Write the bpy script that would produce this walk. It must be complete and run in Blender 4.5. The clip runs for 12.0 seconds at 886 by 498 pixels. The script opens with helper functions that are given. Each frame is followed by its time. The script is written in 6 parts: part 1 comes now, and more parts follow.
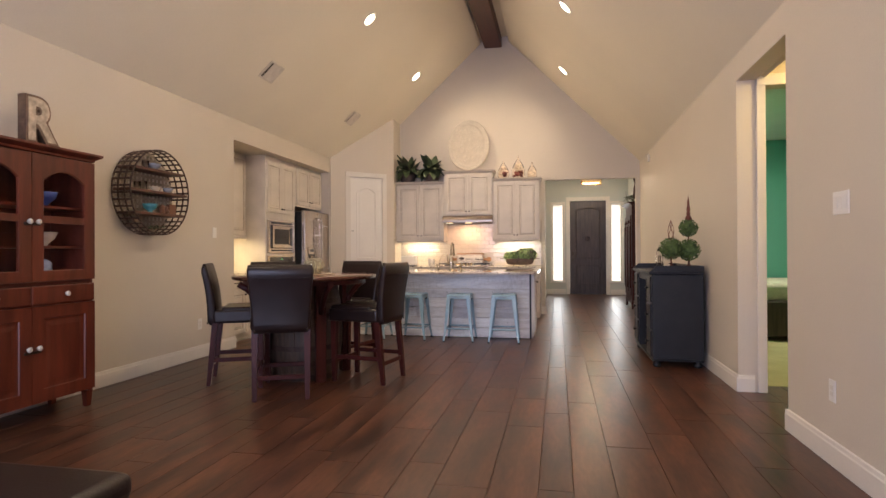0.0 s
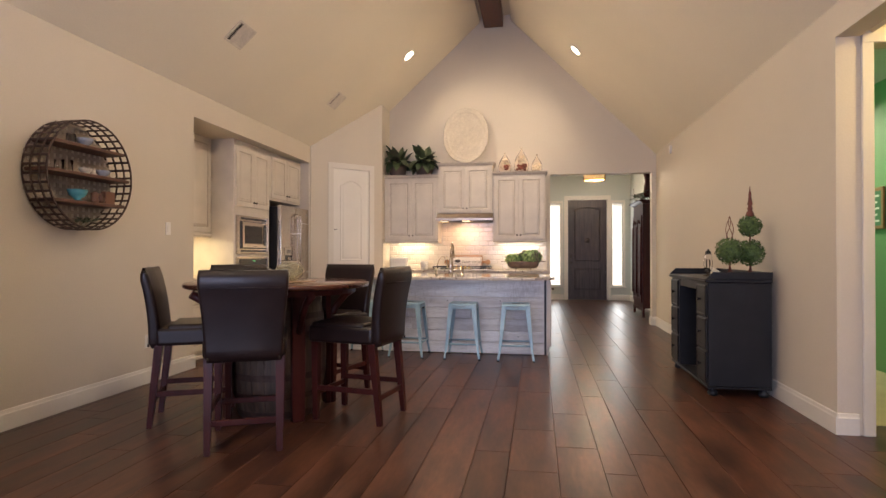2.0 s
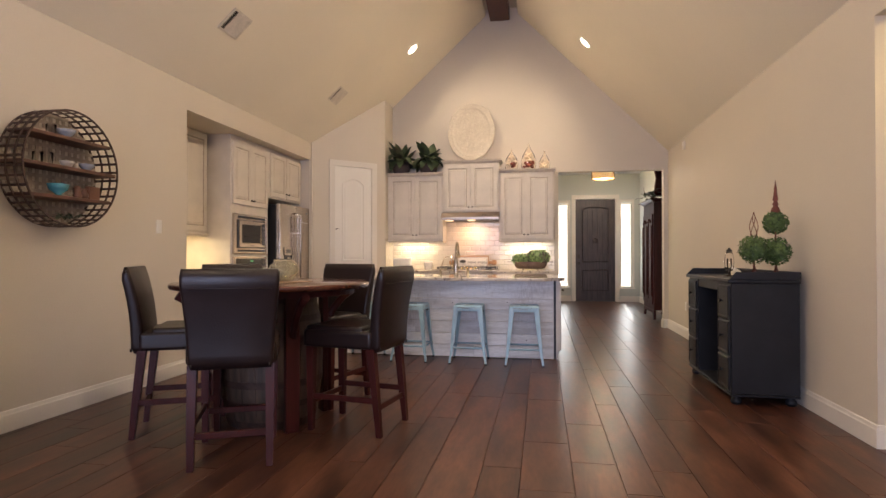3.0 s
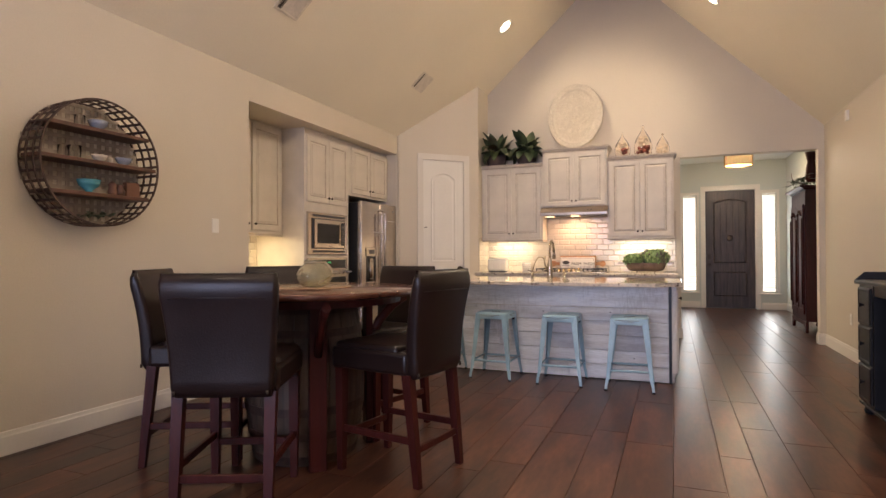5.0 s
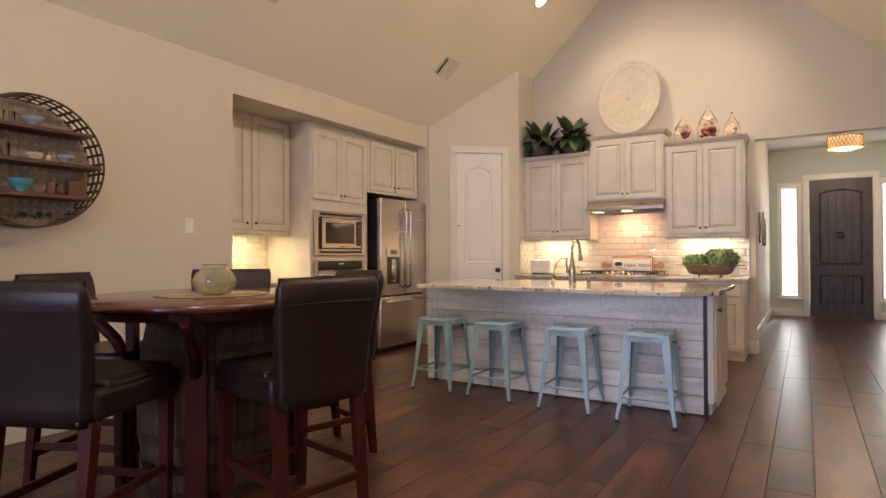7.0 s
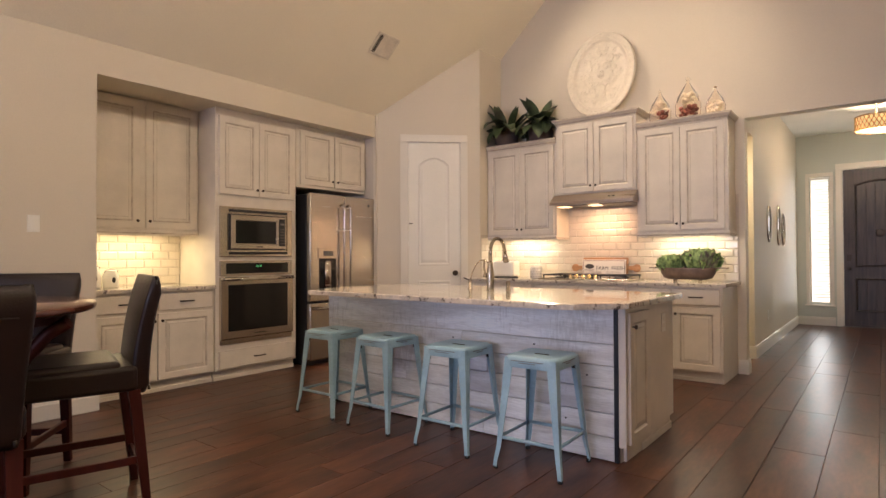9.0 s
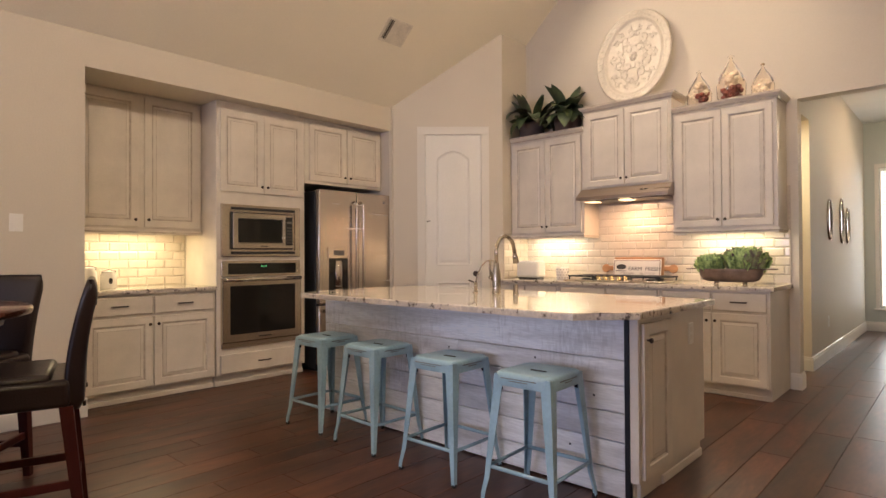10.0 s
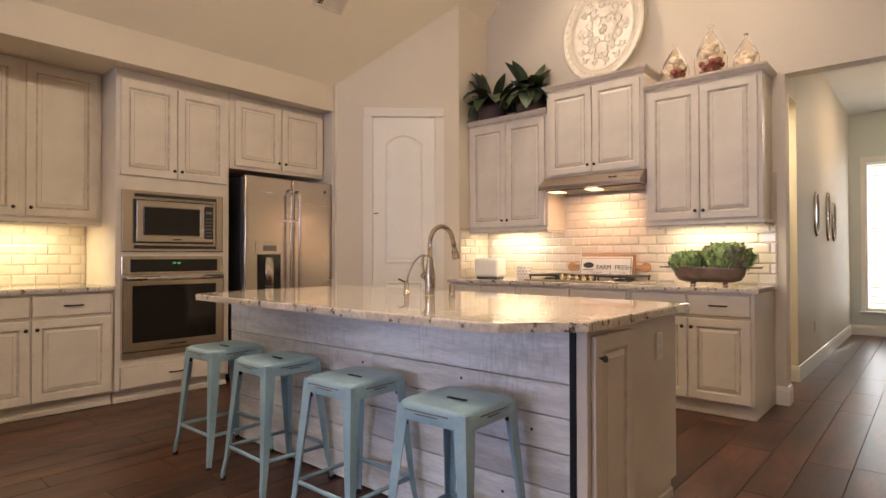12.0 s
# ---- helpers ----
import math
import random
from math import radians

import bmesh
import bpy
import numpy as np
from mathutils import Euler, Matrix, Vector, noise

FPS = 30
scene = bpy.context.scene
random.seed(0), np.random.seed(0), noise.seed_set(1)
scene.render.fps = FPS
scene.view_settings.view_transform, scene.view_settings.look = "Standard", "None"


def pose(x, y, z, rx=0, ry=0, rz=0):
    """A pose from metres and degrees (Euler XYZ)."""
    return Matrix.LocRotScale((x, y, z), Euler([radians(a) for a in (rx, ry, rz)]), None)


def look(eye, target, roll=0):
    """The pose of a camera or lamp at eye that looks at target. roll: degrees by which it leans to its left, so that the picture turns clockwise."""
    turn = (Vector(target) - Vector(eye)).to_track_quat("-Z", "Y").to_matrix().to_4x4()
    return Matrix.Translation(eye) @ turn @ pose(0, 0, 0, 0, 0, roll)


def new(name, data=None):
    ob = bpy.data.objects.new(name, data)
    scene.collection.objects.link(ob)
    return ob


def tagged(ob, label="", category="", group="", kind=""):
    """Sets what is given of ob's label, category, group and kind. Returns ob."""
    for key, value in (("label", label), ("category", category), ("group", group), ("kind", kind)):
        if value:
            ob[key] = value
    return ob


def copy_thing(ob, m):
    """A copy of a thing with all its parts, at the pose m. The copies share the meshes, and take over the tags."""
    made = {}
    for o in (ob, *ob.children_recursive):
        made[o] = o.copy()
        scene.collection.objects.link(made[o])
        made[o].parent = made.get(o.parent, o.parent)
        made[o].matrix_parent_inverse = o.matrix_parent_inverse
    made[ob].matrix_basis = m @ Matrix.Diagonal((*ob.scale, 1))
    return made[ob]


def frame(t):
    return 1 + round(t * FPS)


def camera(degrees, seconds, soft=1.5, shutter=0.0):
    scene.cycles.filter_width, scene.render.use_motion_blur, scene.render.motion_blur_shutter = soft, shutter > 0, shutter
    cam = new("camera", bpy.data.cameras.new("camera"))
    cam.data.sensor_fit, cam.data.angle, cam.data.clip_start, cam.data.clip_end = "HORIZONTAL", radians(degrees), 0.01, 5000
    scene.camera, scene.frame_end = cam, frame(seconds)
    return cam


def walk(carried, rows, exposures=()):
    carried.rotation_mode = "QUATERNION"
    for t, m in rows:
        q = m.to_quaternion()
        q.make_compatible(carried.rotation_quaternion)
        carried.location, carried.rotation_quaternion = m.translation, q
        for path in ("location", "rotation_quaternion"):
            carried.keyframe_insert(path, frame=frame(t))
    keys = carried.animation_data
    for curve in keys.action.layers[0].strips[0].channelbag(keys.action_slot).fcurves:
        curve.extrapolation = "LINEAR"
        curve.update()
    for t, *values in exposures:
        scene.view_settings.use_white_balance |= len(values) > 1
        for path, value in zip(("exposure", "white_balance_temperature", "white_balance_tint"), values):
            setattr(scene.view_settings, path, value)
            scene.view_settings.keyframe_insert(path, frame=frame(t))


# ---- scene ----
cam = camera(76.1, 12.0)
PATH = [
    (0, (-0.101, -0.305, 1.131), (-0.499, 1.655, 1.141), -0.3),
    (0.5, (-0.169, -0.033, 1.129), (-0.568, 1.927, 1.141), -0.2),
    (1, (-0.329, 0.236, 1.129), (-0.716, 2.199, 1.141), -0.2),
    (1.5, (-0.453, 0.471, 1.113), (-0.808, 2.439, 1.128), -0.1),
    (2, (-0.542, 0.709, 1.131), (-0.87, 2.682, 1.147), -0.0),
    (2.5, (-0.592, 0.854, 1.121), (-0.909, 2.829, 1.141), 0.0),
    (4.5, (-0.483, 1.557, 1.099), (-1.129, 3.45, 1.121), -0.2),
    (5, (-0.427, 1.848, 1.108), (-1.18, 3.701, 1.132), -0.2),
    (5.5, (-0.344, 2.065, 1.106), (-1.165, 3.889, 1.13), -0.2),
    (6, (-0.193, 2.271, 1.114), (-1.169, 4.016, 1.142), -0.3),
    (6.5, (-0.032, 2.509, 1.104), (-1.101, 4.199, 1.129), -0.2),
    (7, (0.132, 2.794, 1.124), (-0.945, 4.48, 1.146), -0.2),
    (7.5, (0.35, 3.074, 1.16), (-0.732, 4.756, 1.175), -0.2),
    (9.5, (0.703, 4.398, 1.115), (-0.595, 5.919, 1.142), -0.3),
    (10, (0.693, 4.617, 1.128), (-0.666, 6.084, 1.151), -0.3),
    (10.5, (0.688, 4.78, 1.121), (-0.69, 6.23, 1.147), -0.2),
    (11, (0.682, 4.92, 1.102), (-0.701, 6.364, 1.128), -0.1),
    (11.5, (0.64, 5.075, 1.085), (-0.74, 6.522, 1.113), -0.1),
    (12, (0.496, 5.318, 1.091), (-0.819, 6.825, 1.115), -0.1),
]
walk(cam, [(t, look(eye, target, roll)) for t, eye, target, roll in PATH])

# ---- world and lights ----
world = bpy.data.worlds.new("world")
scene.world = world
world.use_nodes = True
wn = world.node_tree
sky = wn.nodes.new("ShaderNodeTexSky")
sky.sky_type, sky.sun_disc, sky.sun_elevation, sky.sun_rotation = "NISHITA", False, radians(31), radians(5)
wn.links.new(sky.outputs[0], wn.nodes["Background"].inputs[0])
wn.nodes["Background"].inputs[1].default_value = 0.12

sun = new("sun", bpy.data.lights.new("sun", "SUN"))
sun.data.energy, sun.data.angle, sun.data.color = 3.5, radians(0.5), (1.0, 0.95, 0.86)
sun.matrix_world = look((0, 0, 0), (-0.085, -1.0, -0.60))

WARM = (1.0, 0.79, 0.575)


def area_lamp(name, m, sx, sy, watts, color, spread=180):
    d = bpy.data.lights.new(name, "AREA")
    d.shape, d.size, d.size_y, d.energy, d.color, d.spread = "RECTANGLE", sx, sy, watts, color, radians(spread)
    ob = new(name, d)
    ob.matrix_world = m
    return ob


def spot_lamp(name, eye, target, watts, color, angle=110, size=0.05):
    d = bpy.data.lights.new(name, "SPOT")
    d.energy, d.color, d.spot_size, d.spot_blend, d.shadow_soft_size = watts, color, radians(angle), 0.9, size
    ob = new(name, d)
    ob.matrix_world = look(eye, target)
    return ob


# ---- plan ----
XL, XR, YN, YS = -3.90, 1.31, 10.06, -4.2     # great room: side walls, gable wall, rear wall
ZL, SL, ZR, SR, ZTOP = 2.74, 0.92, 2.70, 1.00, 4.97   # eaves, pitches and flat of the vault
EAVE = 2.72
FX0, FX1 = XL + (ZTOP - ZL) / SL, XR - (ZTOP - ZR) / SR
XC = (FX0 + FX1) / 2


def gable_z(x):
    return min(ZL + SL * (x - XL), ZR + SR * (XR - x), ZTOP)


CTOP = 0.875

# daylight through the rear windows behind the walk
area_lamp("window_light", look((-1.3, YS + 0.05, 1.55), (-1.3, 5, 1.3)), 4.2, 2.0, 300, (0.63, 0.675, 1.0))
CANS = [(-2.43, y) for y in (8.95, 6.55, 4.2, 1.85)] + [(0.0, y) for y in (8.90, 6.51, 4.2, 1.9)]
for cx, cy in CANS:
    cz = gable_z(cx)
    spot_lamp("can_light", (cx, cy, cz - 0.035), (cx + (0.9 if cx < XC else -0.9), cy, cz - 1), 108, WARM, 156, 0.06)
UNDER = ((-2.60, 9.90, 1.33, 0.55, 0.10), (-0.81, 9.90, 1.33, 0.60, 0.10))
for ux, uy, uz, sx, sy in UNDER:
    area_lamp("under_cabinet_light", pose(ux, uy, uz), sx, sy, 4.6, (1.0, 0.86, 0.62))
area_lamp("under_cabinet_light", pose(-4.47, 6.35, 1.345), 0.1, 0.6, 6.5, (1.0, 0.82, 0.50))
area_lamp("hood_light", pose(-1.69, 9.82, 1.636), 0.35, 0.12, 6, (1.0, 0.62, 0.38))
area_lamp("vestibule_light", pose(2.1, 4.2, 2.70), 0.2, 0.2, 24, (1.0, 0.72, 0.30))
area_lamp("bedroom_light", pose(2.1, 7.5, 2.6), 0.3, 0.3, 42, (1.0, 0.9, 0.70))
area_lamp("sidelight_glow", look((-0.10, 14.86, 1.36), (-0.10, 5, 1.0)), 0.24, 2.0, 6.5, (0.9, 0.95, 1.0))
area_lamp("sidelight_glow", look((1.378, 14.86, 1.36), (1.378, 5, 1.0)), 0.24, 2.0, 6.5, (0.9, 0.95, 1.0))
area_lamp("passage_light", pose(-0.95, 10.6, 2.40), 0.2, 0.2, 26, (1.0, 0.84, 0.55))
hall_bulb = new("hall_lamp_light", bpy.data.lights.new("hall_lamp_light", "POINT"))
hall_bulb.data.energy, hall_bulb.data.color, hall_bulb.data.shadow_soft_size = 40, WARM, 0.10
hall_bulb.matrix_world = pose(0.65, 13.0, 2.60)

# ---- materials ----


def mat(name, base, rough=0.5, metal=0.0, var=0.12, scale=3.0, bump=0.0, bscale=60.0, stretch=(1, 1, 1), spec=None, coat=0.0, alt=None, fine=0.08, rand=0.0, soft=0.18, rvar=0.08):
    """A node material: colour varied at two scales, optional stretched grain, roughness variation and bump."""
    m = bpy.data.materials.new(name)
    m.use_nodes = True
    nt = m.node_tree
    b = nt.nodes["Principled BSDF"]
    L = nt.links.new
    co = nt.nodes.new("ShaderNodeTexCoord")
    mp = nt.nodes.new("ShaderNodeMapping")
    mp.inputs["Scale"].default_value = stretch
    L(co.outputs["Object"], mp.inputs[0])
    src = mp.outputs[0]
    if rand:
        oi = nt.nodes.new("ShaderNodeObjectInfo")
        sh = nt.nodes.new("ShaderNodeVectorMath")
        sh.operation = "MULTIPLY_ADD"
        sh.inputs[1].default_value = (37, 23, 11)
        cmb = nt.nodes.new("ShaderNodeCombineXYZ")
        for i in range(3):
            L(oi.outputs["Random"], cmb.inputs[i])
        L(cmb.outputs[0], sh.inputs[0])
        L(src, sh.inputs[2])
        src = sh.outputs[0]
    n1 = nt.nodes.new("ShaderNodeTexNoise")
    n1.inputs["Scale"].default_value, n1.inputs["Detail"].default_value = scale, 4
    n2 = nt.nodes.new("ShaderNodeTexNoise")
    n2.inputs["Scale"].default_value, n2.inputs["Detail"].default_value = bscale, 3
    L(src, n1.inputs["Vector"])
    L(src, n2.inputs["Vector"])
    lo = tuple(c * (1 - var) for c in base)
    hi = tuple(min(1, c * (1 + var)) for c in base)
    if alt:
        lo = alt
    ramp = nt.nodes.new("ShaderNodeValToRGB")
    ramp.color_ramp.elements[0].position, ramp.color_ramp.elements[1].position = 0.5 - soft, 0.5 + soft
    ramp.color_ramp.elements[0].color, ramp.color_ramp.elements[1].color = (*lo, 1), (*hi, 1)
    L(n1.outputs[0], ramp.inputs[0])
    mx = nt.nodes.new("ShaderNodeMix")
    mx.data_type, mx.blend_type = "RGBA", "MULTIPLY"
    mx.inputs[0].default_value = 1.0
    mr = nt.nodes.new("ShaderNodeMapRange")
    mr.inputs[3].default_value, mr.inputs[4].default_value = 1 - fine * 2, 1 + fine * 2
    L(n2.outputs[0], mr.inputs[0])
    L(ramp.outputs[0], mx.inputs[6])
    L(mr.outputs[0], mx.inputs[7])
    out = mx.outputs[2]
    if rand:
        hs = nt.nodes.new("ShaderNodeHueSaturation")
        r2 = nt.nodes.new("ShaderNodeMapRange")
        r2.inputs[3].default_value, r2.inputs[4].default_value = 1 - rand, 1 + rand
        L(oi.outputs["Random"], r2.inputs[0])
        L(r2.outputs[0], hs.inputs["Value"])
        L(out, hs.inputs["Color"])
        out = hs.outputs[0]
    L(out, b.inputs["Base Color"])
    rr = nt.nodes.new("ShaderNodeMapRange")
    rr.inputs[3].default_value, rr.inputs[4].default_value = max(0.02, rough - rvar), min(1, rough + rvar)
    L(n1.outputs[0], rr.inputs[0])
    L(rr.outputs[0], b.inputs["Roughness"])
    b.inputs["Metallic"].default_value = metal
    b.inputs["Coat Weight"].default_value = coat
    if spec is not None:
        b.inputs["Specular IOR Level"].default_value = spec
    if bump:
        bp = nt.nodes.new("ShaderNodeBump")
        bp.inputs["Strength"].default_value, bp.inputs["Distance"].default_value = bump, 0.004
        L(n2.outputs[0], bp.inputs["Height"])
        L(bp.outputs[0], b.inputs["Normal"])
    return m


def glass_mat(name, color=(1, 1, 1), rough=0.0, solid=True):
    m = bpy.data.materials.new(name)
    m.use_nodes = True
    b = m.node_tree.nodes["Principled BSDF"]
    b.inputs["Base Color"].default_value = (*color, 1)
    b.inputs["Transmission Weight"].default_value = 1
    b.inputs["Roughness"].default_value = rough
    b.inputs["IOR"].default_value = 1.16 if solid else 1.05
    return m


def glow_mat(name, color, strength):
    m = bpy.data.materials.new(name)
    m.use_nodes = True
    b = m.node_tree.nodes["Principled BSDF"]
    b.inputs["Base Color"].default_value = (*color, 1)
    b.inputs["Emission Color"].default_value = (*color, 1)
    b.inputs["Emission Strength"].default_value = strength
    return m


M_WALL = mat("greige_paint", (0.62, 0.55, 0.45), 0.55, var=0.03, scale=0.8, bump=0.25, bscale=90, fine=0.02)
M_CEIL = mat("ceiling_paint", (0.80, 0.725, 0.585), 0.65, var=0.03, scale=0.7, bump=0.3, bscale=80, fine=0.02)
M_HALL = mat("sage_paint", (0.54, 0.56, 0.51), 0.6, var=0.03, scale=0.8, bump=0.2, bscale=90, fine=0.02)
M_HCEIL = mat("white_ceiling_paint", (0.75, 0.74, 0.70), 0.7, var=0.02, fine=0.02)
M_LEAF_PAINT = mat("green_paint", (0.17, 0.34, 0.14), 0.6, var=0.04, scale=0.8, fine=0.02)
M_TEAL = mat("teal_paint", (0.14, 0.44, 0.33), 0.6, var=0.04, scale=0.8, fine=0.02)
M_TRIM = mat("trim_paint", (0.72, 0.675, 0.60), 0.35, var=0.03, scale=2, fine=0.02)
M_CAB = mat("glazed_cream_paint", (0.65, 0.585, 0.50), 0.42, var=0.06, scale=5, bump=0.05, bscale=120, fine=0.04)
M_GLAZE = mat("brown_glaze", (0.49, 0.42, 0.34), 0.5, var=0.2, scale=20)
M_PLANK = mat("plank_wood", (0.080, 0.0325, 0.0190), 0.31, var=0.42, scale=2.2, bump=0.10, bscale=13, stretch=(4, 0.8, 4), fine=0.26, rand=0.22, alt=(0.032, 0.0138, 0.0095), soft=0.17, rvar=0.04, spec=0.32)
M_GAP = mat("dark_subfloor", (0.026, 0.014, 0.010), 0.8)
M_DOORP = mat("white_door_paint", (0.80, 0.765, 0.70), 0.35, var=0.03, scale=2, fine=0.02)
M_CARPET = mat("pale_carpet", (0.42, 0.38, 0.22), 0.95, var=0.1, bump=0.8, bscale=220)
M_LEATHER = mat("brown_leather", (0.0160, 0.0088, 0.0080), 0.33, var=0.3, scale=4, bump=0.2, bscale=140, spec=0.34)
M_CHERRY = mat("cherry_wood", (0.048, 0.010, 0.008), 0.38, var=0.25, scale=4, stretch=(6, 6, 0.8), bump=0.05, spec=0.2)
M_TABLE = mat("table_wood", (0.078, 0.023, 0.013), 0.22, var=0.35, scale=3, stretch=(0.8, 6, 1), bump=0.05, bscale=30, coat=0.4)
M_HUTCH = mat("red_pine", (0.105, 0.022, 0.011), 0.36, var=0.3, scale=3, stretch=(5, 5, 0.6), bump=0.06, bscale=40)
M_BLACK = mat("black_paint", (0.012, 0.012, 0.014), 0.40, var=0.2, scale=6, bump=0.06, bscale=80, spec=0.32)
M_AQUA = mat("aqua_metal_paint", (0.32, 0.485, 0.58), 0.36, var=0.10, scale=5, fine=0.08, alt=(0.255, 0.39, 0.475))
M_RUB = mat("rubbed_metal", (0.16, 0.15, 0.14), 0.5, var=0.3)
M_RUBBER = mat("black_rubber", (0.015, 0.015, 0.015), 0.7)
M_STEEL = mat("brushed_steel", (0.56, 0.50, 0.43), 0.25, 1.0, var=0.04, scale=1.2, bscale=30, stretch=(1, 1, 12), fine=0.012)
M_NICKEL = mat("brushed_nickel", (0.50, 0.44, 0.36), 0.24, 1.0, var=0.05)
M_BRONZE = mat("dark_bronze", (0.06, 0.045, 0.035), 0.4, 0.8, var=0.2)
M_BGLASS = mat("black_glass", (0.010, 0.009, 0.008), 0.06, var=0.0, fine=0)
M_BPLAST = mat("black_plastic", (0.015, 0.015, 0.016), 0.35, var=0.1)
M_DOORW = mat("black_stained_oak", (0.046, 0.030, 0.025), 0.42, var=0.45, scale=4, stretch=(7, 7, 0.6), bump=0.15, bscale=30, fine=0.15)
M_BEAM = mat("stained_beam", (0.085, 0.026, 0.014), 0.45, var=0.25, scale=3, stretch=(6, 0.6, 6), bump=0.1)
M_TILE = mat("cream_glazed_tile", (0.64, 0.56, 0.46), 0.07, var=0.04, scale=6, fine=0.02, rand=0.05, rvar=0.02)
M_GROUT = mat("grout", (0.50, 0.43, 0.35), 0.9)
M_WHITE = mat("white_plastic", (0.80, 0.77, 0.71), 0.3, var=0.02, fine=0.01)
M_CERAM = mat("ivory_glazed_ceramic", (0.54, 0.48, 0.395), 0.30, var=0.05, scale=8, bump=0.5, bscale=34, rvar=0.03, spec=0.22)
M_LAMP = glow_mat("lamp_glow", (1.0, 0.86, 0.62), 22)
M_LENS = glow_mat("hood_lens_glow", (1.0, 0.72, 0.42), 2.2)
M_SHADEG = glow_mat("amber_crystal_glow", (1.0, 0.66, 0.32), 0.7)
M_PANE = glass_mat("window_glass", solid=False)
M_GLASS = glass_mat("clear_glass", solid=True)
M_IRON = mat("rusted_iron", (0.075, 0.045, 0.035), 0.6, 0.5, var=0.35, scale=15, bump=0.1)
M_SHELFW = mat("shelf_wood", (0.10, 0.042, 0.024), 0.5, var=0.3, scale=4, stretch=(4, 0.8, 4))


def granite_mat():
    m = mat("granite", (0.62, 0.55, 0.46), 0.045, var=0.16, scale=9, bscale=70, fine=0.22, coat=0.3)
    nt = m.node_tree
    b = nt.nodes["Principled BSDF"]
    old = b.inputs["Base Color"].links[0].from_socket
    co = nt.nodes.new("ShaderNodeTexCoord")
    nz = nt.nodes.new("ShaderNodeTexNoise")
    nz.inputs["Scale"].default_value, nz.inputs["Detail"].default_value, nz.inputs["Roughness"].default_value = 24, 6, 0.72
    nt.links.new(co.outputs["Object"], nz.inputs["Vector"])
    rp = nt.nodes.new("ShaderNodeValToRGB")
    rp.color_ramp.elements[0].position, rp.color_ramp.elements[1].position = 0.565, 0.62
    rp.color_ramp.elements[0].color, rp.color_ramp.elements[1].color = (0, 0, 0, 1), (1, 1, 1, 1)
    nt.links.new(nz.outputs[0], rp.inputs[0])
    mx = nt.nodes.new("ShaderNodeMix")
    mx.data_type = "RGBA"
    mx.inputs[7].default_value = (0.10, 0.075, 0.065, 1)
    nt.links.new(rp.outputs[0], mx.inputs[0])
    nt.links.new(old, mx.inputs[6])
    nt.links.new(mx.outputs[2], b.inputs["Base Color"])
    return m


def whitewash_mat():
    m = mat("whitewashed_board", (0.80, 0.81, 0.825), 0.75, var=0.16, scale=2.2, bump=0.5, bscale=24, stretch=(0.7, 5, 5), fine=0.12, rand=0.10, alt=(0.60, 0.585, 0.575))
    nt = m.node_tree
    b = nt.nodes["Principled BSDF"]
    old = b.inputs["Base Color"].links[0].from_socket
    co = nt.nodes.new("ShaderNodeTexCoord")
    mp = nt.nodes.new("ShaderNodeMapping")
    mp.inputs["Scale"].default_value, mp.inputs["Rotation"].default_value = (46, 1, 9), (0, 0.45, 0)
    nz = nt.nodes.new("ShaderNodeTexNoise")
    nz.inputs["Scale"].default_value, nz.inputs["Detail"].default_value = 1.6, 5
    pat = nt.nodes.new("ShaderNodeTexNoise")
    pat.inputs["Scale"].default_value = 2.3
    nt.links.new(co.outputs["Object"], mp.inputs[0])
    nt.links.new(mp.outputs[0], nz.inputs["Vector"])
    nt.links.new(co.outputs["Object"], pat.inputs["Vector"])
    mul = nt.nodes.new("ShaderNodeMath")
    mul.operation = "MULTIPLY"
    nt.links.new(nz.outputs[0], mul.inputs[0])
    nt.links.new(pat.outputs[0], mul.inputs[1])
    rp = nt.nodes.new("ShaderNodeValToRGB")
    rp.color_ramp.elements[0].position, rp.color_ramp.elements[1].position = 0.32, 0.42
    rp.color_ramp.elements[0].color, rp.color_ramp.elements[1].color = (0, 0, 0, 1), (0.17, 0.17, 0.17, 1)
    nt.links.new(mul.outputs[0], rp.inputs[0])
    mx = nt.nodes.new("ShaderNodeMix")
    mx.data_type = "RGBA"
    mx.inputs[7].default_value = (0.20, 0.155, 0.13, 1)
    nt.links.new(rp.outputs[0], mx.inputs[0])
    nt.links.new(old, mx.inputs[6])
    nt.links.new(mx.outputs[2], b.inputs["Base Color"])
    return m


M_GRANITE = granite_mat()
M_WASH = whitewash_mat()

# ---- mesh helpers ----


def box(bm, x0, x1, y0, y1, z0, z1, bevel=0.0, mi=0, seg=1):
    vs = [bm.verts.new((x, y, z)) for z in (z0, z1) for y in (y0, y1) for x in (x0, x1)]
    fs = [bm.faces.new([vs[i] for i in q]) for q in ((0, 2, 3, 1), (4, 5, 7, 6), (0, 1, 5, 4), (2, 6, 7, 3), (0, 4, 6, 2), (1, 3, 7, 5))]
    for f in fs:
        f.material_index = mi
    if bevel:
        es = list({e for f in fs for e in f.edges})
        r = bmesh.ops.bevel(bm, geom=es, offset=bevel, segments=seg, profile=0.5, affect="EDGES", clamp_overlap=True)
        for f in r["faces"]:
            f.material_index = mi
            f.smooth = seg > 1
    return bm


